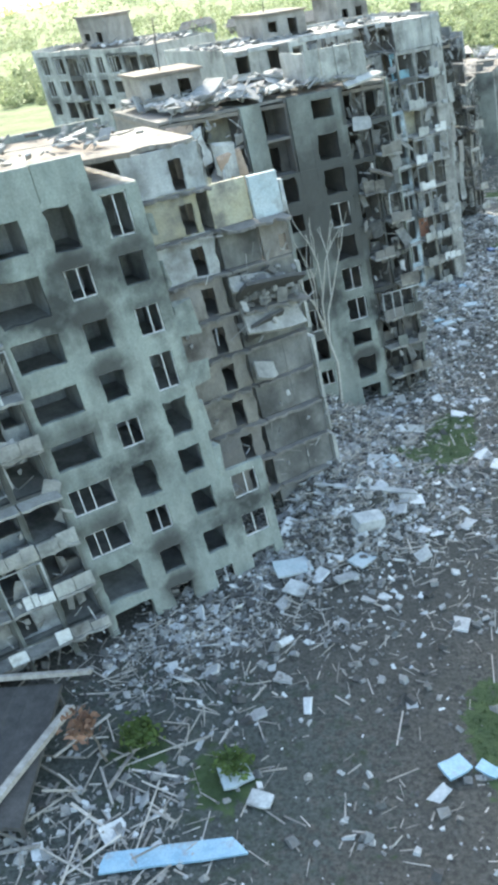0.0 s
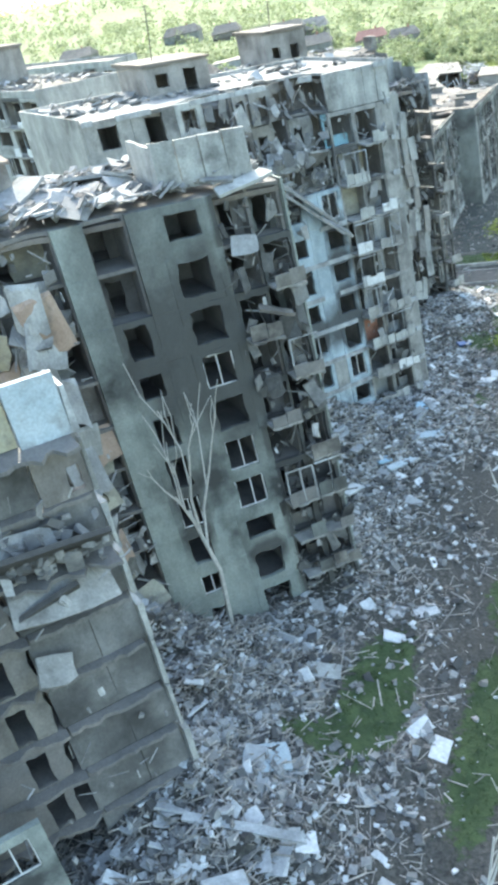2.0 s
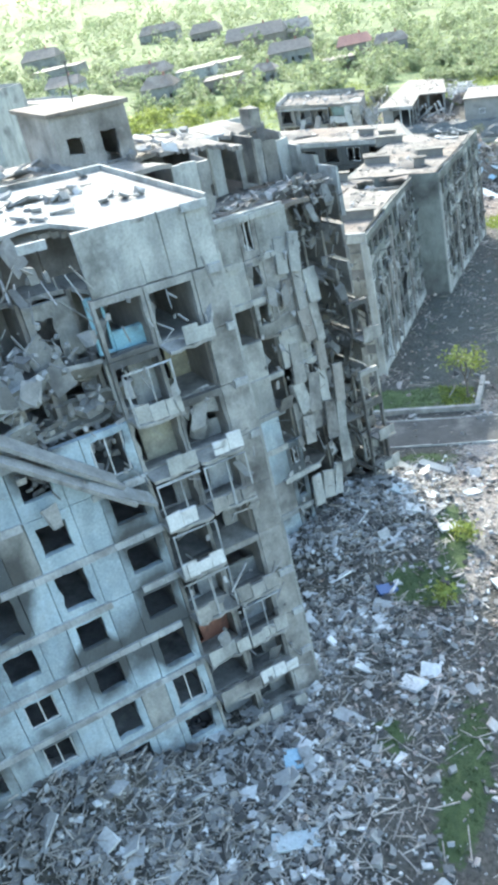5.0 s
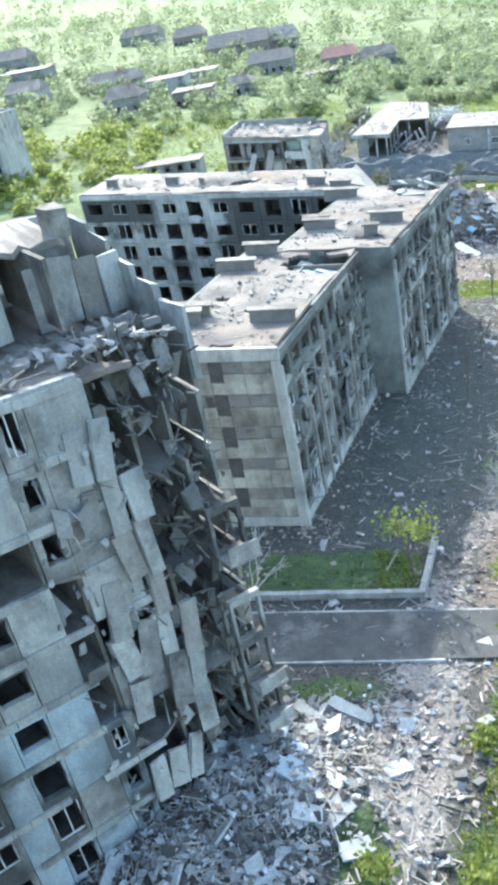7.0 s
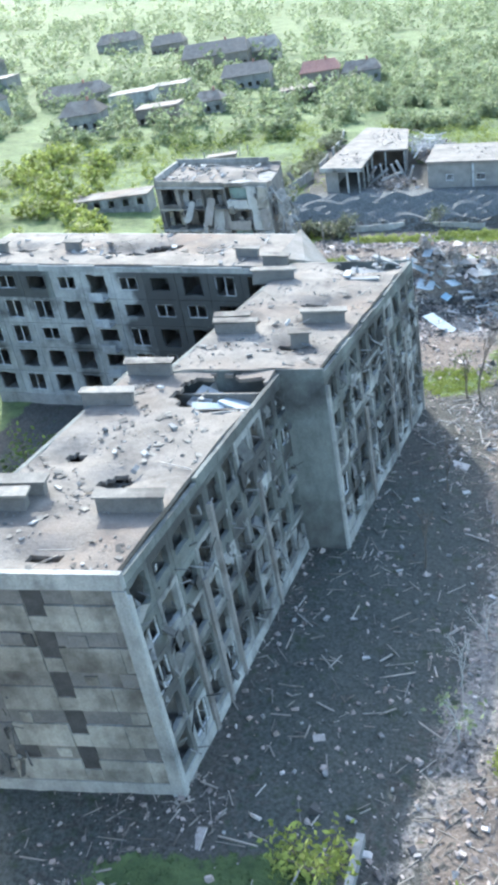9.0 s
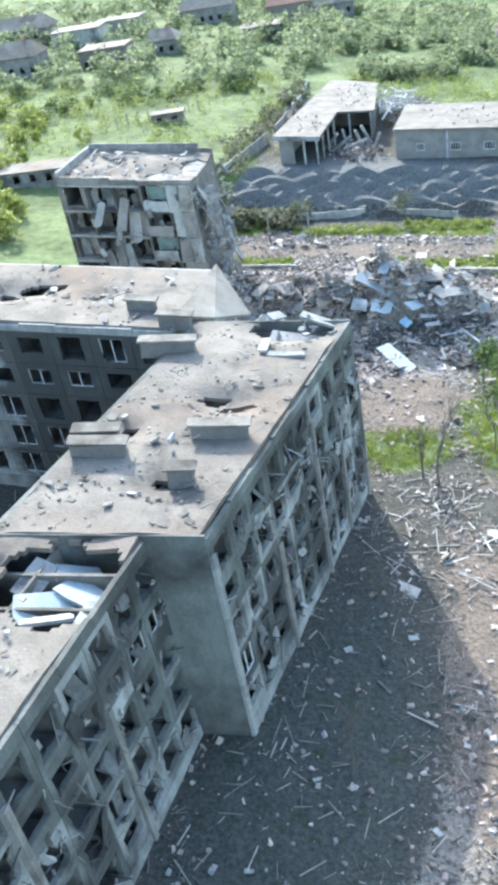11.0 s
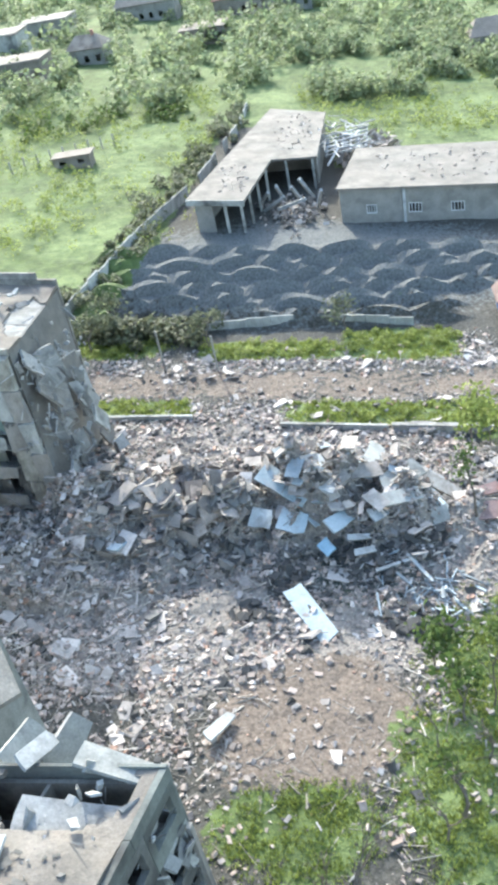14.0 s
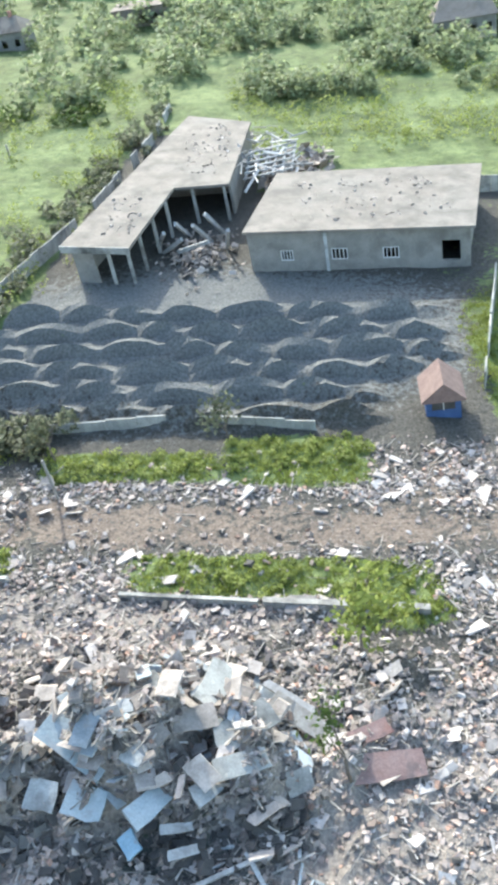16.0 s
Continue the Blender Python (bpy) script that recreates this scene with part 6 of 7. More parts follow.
# ---------------------------------------------------------------- slabs and sheets lying about
LYING = [
    # x, y, lift, length, width, tilt x, tilt y, turn, material, label
    (49.0, 230.2, 4.4, 4.4, 1.8, 16, 14, -36, "slab_blue", "pale blue wall slab lying on the rubble heap"),
    (46.9, 228.4, 3.2, 1.7, 1.6, 24, 6, -12, "plaster_pale", "whitish square slab on the rubble heap"),
    (49.3, 227.9, 3.0, 2.2, 1.8, 24, 8, -20, "slab_blue", "pale blue slab piece on the rubble heap"),
    (52.8, 227.4, 3.4, 2.8, 1.3, 26, 10, 50, "slab_blue", "pale blue slab slanting down the rubble heap"),
    (49.9, 220.9, 0.35, 5.4, 1.5, 3, 4, -62, "slab_blue", "long pale slab lying beyond the crater"),
    (51.7, 233.9, 4.5, 3.4, 1.7, 14, 8, 14, "panel_grey", "grey slab on the rubble heap"),
    (56.4, 234.1, 4.4, 3.4, 1.6, 34, 6, 72, "panel_grey", "grey wall slab standing in the heap"),
    (58.1, 231.2, 3.4, 3.6, 1.7, 22, -8, 28, "panel_grey", "grey slab on the rubble heap"),
    (55.4, 231.6, 4.8, 2.6, 1.4, 20, 4, 10, "concrete_warm", "grey broken slab on the rubble heap"),
    (57.8, 229.1, 2.4, 3.2, 1.2, 20, 0, 12, "panel_grey", "grey slab sliding off the heap"),
    (61.1, 233.1, 1.9, 4.6, 1.2, 10, 16, -34, "wood", "weathered timber panel on the heap"),
    (60.4, 234.6, 2.0, 3.6, 0.5, 10, 14, -32, "wood_pale", "pale splintered plank on the heap"),
    (65.2, 230.2, 1.1, 5.0, 1.6, 20, 4, 6, "worn_red", "fallen wall slab of faded reddish paint"),
    (64.8, 232.1, 1.3, 2.8, 1.0, 20, 4, 24, "worn_red", "reddish painted slab behind the fallen wall"),
    (51.6, 226.0, 2.0, 1.3, 1.0, 24, 6, -60, "tarp_blue", "bright blue sheet in the rubble"),
    (54.1, 226.6, 2.3, 1.8, 0.5, 18, 6, 5, "plaster_pale", "whitish lintel on the rubble heap"),
    (54.4, 225.5, 1.9, 1.7, 0.5, 22, 0, 12, "plaster_pale", "whitish slab on the rubble heap"),
    (55.8, 228.1, 3.0, 1.7, 1.2, 24, 8, 40, "plaster_pale", "whitish broken slab on the rubble heap"),
    (52.4, 229.6, 4.6, 2.0, 1.2, 16, 8, 70, "plaster_pale", "whitish slab on the rubble heap"),
    (51.4, 231.6, 5.0, 1.9, 0.8, 14, 0, 6, "plaster_pale", "whitish slab on the crest of the heap"),
    (55.1, 235.8, 3.2, 1.6, 0.9, 30, 10, 60, "plaster_pale", "white block edge standing on the heap"),
    (56.8, 224.9, 1.0, 4.2, 0.25, 8, 4, 24, "plaster_pale", "pale door frame piece in the rubble"),
    (58.2, 224.4, 0.9, 3.0, 0.25, 8, 4, -62, "plaster_pale", "pale door frame piece in the rubble"),
    (60.6, 229.2, 1.2, 1.6, 1.4, 40, 4, 20, "concrete", "broken concrete ring lying on the heap's flank"),
    (36.0, 228.6, 1.6, 4.0, 1.2, -10, 10, 70, "slab_blue", "pale slab leaning on the ruin's foot"),
    (34.2, 233.4, 2.6, 2.4, 1.0, -40, 10, 60, "panel_grey", "grey slab at the ruin's foot"),
    (39.6, 231.0, 2.1, 2.2, 1.1, -20, 8, 30, "panel_grey", "grey slab in the rubble"),
    (-15.2, 21.0, 0.25, 7.6, 1.1, 3, 2, 6, "tarp_blue", "long blue plastic sheet lying on the ground"),
    (-12.2, 25.8, 0.3, 1.8, 1.6, 4, 4, 20, "slab_blue", "pale blue sheet on the ground"),
    (-10.8, 24.0, 0.3, 1.3, 0.9, 5, 4, -20, "plaster_pale", "white sheet on the ground"),
    (-8.6, 43.8, 0.7, 2.8, 1.8, 6, 8, 20, "slab_blue", "pale blue-green wall slab on the rubble"),
    (-8.4, 41.5, 0.5, 1.6, 1.2, 8, 4, -30, "plaster_pale", "whitish slab on the rubble"),
    (-3.4, 44.0, 0.6, 2.2, 1.3, 10, 6, 50, "slab_blue", "pale blue slab on the rubble"),
    (-4.6, 42.4, 0.5, 2.6, 0.8, 5, 12, 40, "plaster_pale", "bent white sheet on the rubble"),
    (-0.6, 54.4, 1.1, 2.6, 1.8, 6, 6, 10, "slab_blue", "pale blue-green slab on the rubble"),
    (-0.3, 25.3, 0.3, 1.6, 1.2, 3, 5, 30, "tarp_blue", "blue plastic sheet on the ground"),
    (1.4, 25.0, 0.3, 1.2, 0.7, 3, 5, -40, "tarp_blue", "blue plastic sheet on the ground"),
    (-1.6, 49.8, 0.9, 6.5, 0.5, 3, 2, -14, "plaster_pale", "long pale lintel lying on the rubble"),
    (2.6, 62.5, 1.0, 2.4, 1.2, 6, 6, -10, "panel_grey", "grey slab on the rubble"),
    (7.4, 89.4, 0.9, 3.0, 0.8, 10, 4, 60, "plaster_pale", "white slab lying in the rubble"),
    (9.2, 88.4, 0.6, 1.4, 1.0, 6, 8, 20, "tarp_blue", "blue sheet caught in the rubble"),
    (10.6, 88.0, 0.6, 3.2, 0.8, 5, 4, 40, "slab_blue", "pale blue slab in the rubble"),
    (14.8, 97.2, 0.6, 2.2, 0.7, 8, 6, -70, "plaster_pale", "white slab lying in the rubble"),
    (14.0, 97.6, 0.6, 1.4, 1.2, 12, 4, 10, "tarp_blue", "blue sheet in the rubble"),
    (13.8, 92.6, 0.5, 2.6, 1.1, 4, 4, 10, "slab_blue", "pale blue slab in the rubble"),
    (6.0, 84.0, 0.9, 2.4, 1.2, 8, 8, 50, "plaster_pale", "whitish slab in the rubble"),
    (17.2, 101.0, 0.5, 2.0, 0.9, 4, 8, -30, "plaster_pale", "whitish slab in the rubble"),
    (28.9, 125.0, 0.5, 1.7, 0.9, 5, 10, 30, "plaster_pale", "white slab on the sunlit rubble"),
    (23.6, 123.6, 1.4, 2.4, 1.5, -10, 14, -30, "slab_blue", "pale blue triangular slab on the rubble"),
    (19.2, 124.8, 1.8, 2.0, 1.5, -14, 6, 10, "panel_grey", "grey square slab on the rubble"),
    (26.3, 119.6, 0.5, 1.9, 1.0, 6, 6, 20, "plaster_pale", "white slab among the weeds"),
    (24.0, 121.0, 0.9, 1.6, 0.9, 6, 6, -10, "plaster_pale", "white slab on the rubble"),
    (24.6, 128.4, 1.0, 3.4, 0.7, 4, 10, -40, "panel_grey", "grey slab at the foot of the broken block"),
    (26.6, 129.4, 0.7, 2.8, 0.8, 4, 8, -30, "panel_grey", "grey slab at the foot of the broken block"),
    (20.7, 113.0, 0.4, 1.5, 1.0, 6, 6, 20, "blue_paint", "dark blue sheet in the rubble"),
    (21.6, 117.6, 0.8, 2.0, 0.9, 6, 6, 20, "plaster_pale", "white slab in the rubble"),
    (29.0, 113.2, 0.4, 1.6, 1.2, 4, 4, 20, "plaster_pale", "white slab on the sunlit lane"),
    (43.6, 211.6, 0.6, 2.6, 0.8, 4, 6, 50, "plaster_pale", "white slab beside the crater"),
]
for k, (x, y, lift, lx, ly, tx, ty, tz, mat, label) in enumerate(LYING):
    o = big_slab((x, y, base(x, y) + max(lift, height_at(x, y) - base(x, y) + 0.12)), (lx, ly, 0.16), (tx, ty + 6, tz), mat, label, 100 + k)
# white overturned cabinet in the courtyard
o = part("cabinet", Shape().box((-1.1, -0.7, -0.5), (1.1, 0.7, 0.5), 0.05, rng), "plaster_pale")
mod = o.modifiers.new("edge", "BEVEL")
mod.width, mod.segments = 0.12, 3
o.matrix_world = pose(-2.6, 47.0, height_at(-2.6, 47) + 0.5, 6, 12, 20)
tagged(o, "overturned white cabinet lying in the rubble", "cabinet")

# wrecked porch in the foreground corner
po = thing("porch_wreck", (-25, 27, base(-25, 27)), "charred collapsed porch roof with loose beams beside the green block", "porch")
pf = plan_fn((-27.5, 22), (1, 0), (0, 1))
put(po, "roof", slab(-3, 4.5, 0, 10.5, 1.4, 1.7, rng, 0.5, 0.5, 8), "dark", pf)
put(po, "beam", Shape().box((-3, 10.6, 2.2), (6.5, 10.9, 2.45), 0.05, rng), "wood", pf)
put(po, "beam", Shape().add([(2.0, 0.2, 1.8), (2.5, 0.2, 1.8), (6.0, 8.0, 2.0), (5.5, 8.0, 2.0), (2.0, 0.2, 2.1), (2.5, 0.2, 2.1), (6.0, 8.0, 2.3), (5.5, 8.0, 2.3)], [(0, 3, 2, 1), (4, 5, 6, 7), (0, 1, 5, 4), (1, 2, 6, 5), (2, 3, 7, 6), (3, 0, 4, 7)]), "wood", pf)
for a, d in ((4, 0.6), (4.2, 9.8), (-2.5, 9.8)):
    put(po, "post", Shape().box((a, d, -1), (a + 0.25, d + 0.25, 1.4)), "dark", pf)
c = [(x, y, height_at(x, y)) for x, y in [(rng.uniform(-24, -15), rng.uniform(20, 30)) for _ in range(55)]]
scatter("porch_boards", c, sized(55, "stick", 75, 1.0, 4.5, 1.2) * np.array([1, 2.0, 1.5]), "wood", 75, 0.25, 0.03, label="pale broken boards heaped by the porch", category="debris", lift=2)

M["plaster_pale_island"] = material("plaster_pale_island", (0.25, 0.29, 0.31), (0.37, 0.41, 0.425), 0.8, island=0.4, stain=0.25, stain_scale=0.8, stain_col=(0.25, 0.25, 0.24))
# broken branches by the scorched trees
c = [(x, y, height_at(x, y)) for x, y in [(rng.gauss(50.5, 2.6), rng.gauss(193, 4.5)) for _ in range(130)]]
scatter("branches", c, sized(130, "stick", 78, 0.5, 3.0, 2.4), "wood_pale", 78, 0.14, 0.03, label="pale broken branches lying under the scorched trees", category="debris", lift=2)
# splinters and chips strewn over the shaded lane
c = draw_places(230, lambda x, y: min(1.0, 1.3 * blob(x, y, 37.5, 164, 8, 30, -20)) * (1 - 0.8 * blob(x, y, 26, 137, 9, 6, 0, 4)), (22, 130, 54, 200), 171)
scatter("splinters", c[:150], sized(150, "stick", 171, 0.3, 2.0, 2.0), "wood", 171, 0.12, 0.03, label="pale splintered sticks strewn over the dark lane", category="debris", lift=2)
scatter("chips", c[150:], sized(len(c) - 150, "plate", 172, 0.12, 0.6, 2.4), "concrete_island", 172, 0.2, label="pale plaster chips strewn over the dark lane", lift=1)
# slabs heaped on the big pile
c = [(x, y, height_at(x, y) + rng.uniform(-0.1, 0.5)) for x, y in [(rng.gauss(53.5, 3.6), rng.gauss(232.5, 3.2)) for _ in range(150)]]
z = sized(150, "plate", 76, 0.4, 1.9, 1.8)
scatter("heaped_slabs", c[:38], z[:38], "plaster_pale_island", 76, 0.3, label="pale and bluish wall slabs heaped on the rubble pile", lift=1)
scatter("heaped_slabs", c[38:], z[38:], "concrete_warm", 77, 0.35, label="grey floor slabs heaped on the rubble pile", lift=1)
c = [(x, y, height_at(x, y) + rng.uniform(-0.1, 0.5)) for x, y in [(rng.gauss(39.5, 3.6), rng.gauss(231.0, 2.2)) for _ in range(150)]]
scatter("tilted_slabs", c, sized(150, "plate", 87, 0.5, 2.3, 1.8), "concrete_warm", 87, 0.6, label="tilted broken slabs heaped at the ruin's foot", lift=1)
c = [(x, y, height_at(x, y)) for x, y in [(rng.gauss(40, 4.5), rng.gauss(229, 2.4)) for _ in range(260)]]
scatter("charred_rubble", c, sized(260, "chunk", 88, 0.25, 1.0, 2.0), "burnt", 88, 0.4, label="sooty lumps heaped at the ruin's foot", lift=0.4)
# brown broken slabs on the pile's flank, and charred lumps in its hollows
c = [(x, y, height_at(x, y) + rng.uniform(-0.1, 0.4)) for x, y in [(rng.gauss(44.5, 3.4), rng.gauss(234.0, 2.0)) for _ in range(170)]]
scatter("tilted_slabs", c, sized(170, "plate", 81, 0.3, 1.5, 1.8), "concrete_warm", 81, 0.6, label="brownish broken slabs on the flank of the rubble pile", lift=1)
c = [(x, y, height_at(x, y) + rng.uniform(-0.05, 0.15)) for x, y in [(rng.gauss(58.6, 1.8), rng.gauss(222.0, 1.4)) for _ in range(60)]]
scatter("plank_ends", c, sized(60, "stick", 82, 0.8, 2.6, 1.4) * np.array([1, 2.5, 2.0]), "plaster_pale_island", 82, 0.3, 0.03, label="pale lintels and door frames broken in the rubble", lift=1, category="debris")
for k, (x0, y0, w, d, q) in enumerate(((48.6, 224.2, 0.9, 1.2, 190), (54.4, 225.4, 1.2, 1.0, 200), (57.6, 219.6, 1.4, 0.7, 130), (43.6, 228.2, 1.6, 1.2, 120), (45.4, 222.0, 0.6, 0.5, 50), (59.4, 226.6, 0.8, 0.7, 60))):
    c = [(x, y, height_at(x, y)) for x, y in [(rng.gauss(x0, w), rng.gauss(y0, d)) for _ in range(q)]]
    scatter("charred_rubble", c, sized(q, "chunk", 83 + k, 0.2, 0.85, 2.0), "dark", 83 + k, 0.4, label="charred black lumps heaped in the rubble", lift=0.4)

# ---------------------------------------------------------------- plants


def limb(s, a, b, r0, r1, sides=5):
    """A tapered round limb from a to b."""
    a, b = Vector(a), Vector(b)
    d = (b - a).normalized()
    u = d.orthogonal().normalized()
    w = d.cross(u)
    n = len(s.v)
    for p, r in ((a, r0), (b, r1)):
        for k in range(sides):
            t = 6.2832 * k / sides
            q = p + (u * math.cos(t) + w * math.sin(t)) * r
            s.v.append(tuple(q))
    s.f += [(n + k, n + (k + 1) % sides, n + sides + (k + 1) % sides, n + sides + k) for k in range(sides)]
    s.f.append(tuple(n + sides + k for k in range(sides)))


def grow(s, tips, at, way, length, r, depth, rnd, spread):
    end = Vector(at) + way * length
    mid = (Vector(at) + end) / 2 + Vector((rnd.uniform(-1, 1), rnd.uniform(-1, 1), 0)) * length * 0.07
    limb(s, at, mid, r, r * 0.8)
    limb(s, mid, end, r * 0.8, r * 0.6)
    tips.append((end, depth))
    if depth == 0:
        return
    for _ in range(rnd.choice((2, 3, 3))):
        w = (way + Vector((rnd.uniform(-1, 1), rnd.uniform(-1, 1), rnd.uniform(-0.35, 0.6))) * spread).normalized()
        grow(s, tips, mid + (end - mid) * rnd.uniform(0.2, 1.0), w, length * rnd.uniform(0.5, 0.8), r * 0.58, depth - 1, rnd, spread)


def leaves(tips, rnd, per, size, reach):
    s = Shape()
    for p, d in tips:
        if d > 1:
            continue
        for _ in range(per):
            c = p + Vector((rnd.gauss(0, reach), rnd.gauss(0, reach), rnd.gauss(0, reach * 0.7)))
            u = Vector((rnd.gauss(0, 1), rnd.gauss(0, 1), rnd.gauss(0, 0.6))).normalized()
            w = u.orthogonal().normalized()
            k = size * rnd.uniform(0.6, 1.3)
            n = len(s.v)
            s.v += [tuple(c - u * k), tuple(c + w * k * 0.5), tuple(c + u * k), tuple(c - w * k * 0.5)]
            s.f.append((n, n + 1, n + 2, n + 3))
    return s


def tree(x, y, tall, seed, leafy=6, mat="leaf", bark="bark", label="", spread=0.8, lean=(0, 0), leaf=0.16, reach=0.4, category="tree", depth=4, stem=0.42):
    rnd = random.Random(seed)
    z = height_at(x, y) - 0.15
    t = thing(category, (x, y, z), label, category, "trees" if category == "tree" else "bushes")
    s, tips = Shape(), []
    way = Vector((lean[0] + rnd.uniform(-0.06, 0.06), lean[1] + rnd.uniform(-0.06, 0.06), 1)).normalized()
    grow(s, tips, Vector((0, 0, 0)), way, tall * stem, tall * (0.022 if leafy else 0.013), depth, rnd, spread)
    part("trunk", s, bark, t)
    if leafy:
        part("crown", leaves(tips, rnd, leafy, leaf, reach), mat, t)
    return t


tree(32.0, 143.6, 6.0, 1, 4, "leaf_light", label="young tree with thin yellow-green leaves beside the lawn", leaf=0.2, reach=0.45)
tree(50.6, 198.8, 9.5, 2, 0, label="scorched bare tree with a few upright limbs", spread=0.5)
tree(49.5, 200.0, 6.0, 3, 1, label="scorched bare tree with a few leaves", spread=0.5)
tree(63.4, 229.4, 6.5, 4, 3, label="slim young tree with sparse leaves by the rubble heap", spread=0.35, leaf=0.2)
tree(65.0, 238.8, 6.0, 5, 5, "leaf_light", label="leafy tree at the edge of the rubble", leaf=0.26, reach=0.5, spread=0.85)
tree(67.0, 240.5, 3.6, 6, 5, "leaf_light", label="leafy young tree on the verge", leaf=0.24)
tree(56.4, 262.6, 5.0, 7, 3, "leaf_dusty", label="dusty leafy tree before the yard wall", leaf=0.24, reach=0.6, spread=0.9)
tree(41.5, 261.6, 5.0, 8, 5, "leaf_dusty", label="dusty thin tree on the verge", leaf=0.22)
tree(31.0, 266.0, 6.0, 9, 8, "leaf_dusty", label="dusty leafy tree by the wall corner", leaf=0.26, reach=0.6)
tree(28.5, 262.0, 5.0, 10, 6, "leaf_dusty", label="dusty leafy tree on the verge", leaf=0.26)
tree(-3.2, 66.8, 15.0, 11, 0, bark="bark_pale", label="tall bare pale tree before the burnt block", spread=0.3, lean=(-0.04, -0.06), depth=3, stem=0.68)
tree(8.6, 43.0, 11.0, 12, 0, bark="bark_pale", label="bare pale tree in the courtyard", spread=0.35, depth=3, stem=0.6)
tree(6.2, 40.0, 7.0, 13, 0, bark="bark_pale", label="bare pale tree stripped of twigs", spread=0.5)
tree(14.6, 62.0, 12.0, 14, 0, bark="bark_pale", label="bare pale tree in the courtyard", spread=0.3, depth=3, stem=0.6)
tree(19.0, 80.0, 9.0, 15, 0, label="bare thin tree by the lane", spread=0.35)
tree(19.4, 138.8, 8.0, 16, 0, bark="bark_pale", label="broken bare pale tree by the path", spread=0.7, lean=(0.55, 0.1), depth=3, stem=0.5)
tree(18.2, 140.2, 8.0, 116, 0, bark="bark_pale", label="bare pale sapling by the path", spread=0.4, depth=3)
tree(41.5, 158.5, 5.0, 17, 0, bark="bark_pale", label="bare pale sapling in the lane", spread=0.6)
tree(44.0, 162.5, 4.0, 18, 0, bark="bark_pale", label="bare pale sapling in the lane", spread=0.6)
tree(44.5, 182.0, 6.0, 19, 0, label="scorched bare tree in the lane", spread=0.5)
tree(41.0, 171.0, 6.5, 20, 0, label="scorched bare tree in the building's shade", spread=0.4)
tree(54.6, 193.5, 7.0, 21, 0, label="scorched bare tree at the lane's edge", spread=0.4)
tree(56.4, 196.8, 8.0, 22, 1, label="scorched tree with a few leaves", spread=0.4, leaf=0.2)
tree(57.4, 205.0, 6.5, 23, 2, label="thin tree with sparse leaves on the overgrown plot", leaf=0.24)
tree(58.8, 211.5, 5.0, 24, 3, "leaf", label="thin tree with sparse leaves on the overgrown plot", leaf=0.26, reach=0.5)
tree(57.6, 215.5, 4.5, 25, 4, "leaf", label="leafy young tree on the overgrown plot", leaf=0.26, reach=0.5)
tree(61.5, 207.0, 6.0, 26, 3, label="thin tree with sparse leaves on the overgrown plot", leaf=0.26)
tree(62.4, 215.0, 5.0, 27, 4, label="thin tree with sparse leaves on the overgrown plot", leaf=0.26)
for x, y, t, q in ((56.2, 203.6, 6.5, 61), (59.6, 208.6, 6.0, 62), (60.8, 212.4, 6.5, 63), (56.8, 209.4, 5.5, 64), (58.4, 217.0, 5.0, 65)):
    tree(x, y, t, q, 0, label="scorched bare tree on the overgrown plot", spread=0.5)
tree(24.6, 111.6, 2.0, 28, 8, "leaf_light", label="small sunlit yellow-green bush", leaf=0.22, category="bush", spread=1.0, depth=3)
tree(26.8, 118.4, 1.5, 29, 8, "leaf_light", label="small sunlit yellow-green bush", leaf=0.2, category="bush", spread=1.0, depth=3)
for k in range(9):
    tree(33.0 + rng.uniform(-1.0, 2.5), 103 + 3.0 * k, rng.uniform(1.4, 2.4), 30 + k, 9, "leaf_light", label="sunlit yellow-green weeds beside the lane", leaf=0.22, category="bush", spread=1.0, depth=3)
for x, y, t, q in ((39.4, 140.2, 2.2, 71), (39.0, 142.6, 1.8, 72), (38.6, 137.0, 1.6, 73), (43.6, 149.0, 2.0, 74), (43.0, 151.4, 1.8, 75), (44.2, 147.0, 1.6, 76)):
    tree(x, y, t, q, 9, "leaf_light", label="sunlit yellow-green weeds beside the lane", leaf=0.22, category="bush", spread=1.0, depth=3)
tree(40.6, 153.8, 4.0, 77, 1, "leaf_far", bark="bark_pale", label="pale sapling with a few dusty leaves in the lane", leaf=0.18, spread=0.7)
for x, y, t, q in ((9.0, 183.0, 7.0, 81), (14.0, 190.0, 6.0, 82), (6.0, 172.0, 7.0, 83), (11.0, 165.0, 6.0, 84)):
    tree(x, y, t, q, 2, "leaf", label="scorched tree with a few leaves between the blocks", leaf=0.24, spread=0.6)
tree(-19.8, 27.6, 4.2, 45, 10, "rust", label="dead rust-brown shrub by the porch", leaf=0.25, category="bush", spread=0.6, depth=3)
tree(-12.4, 26.4, 1.6, 46, 18, label="low dark green shrub in the courtyard", leaf=0.2, category="bush", spread=1.0, depth=3)
tree(-17.6, 28.6, 1.6, 47, 18, label="low dark green shrub in the courtyard", leaf=0.2, category="bush", spread=1.0, depth=3)


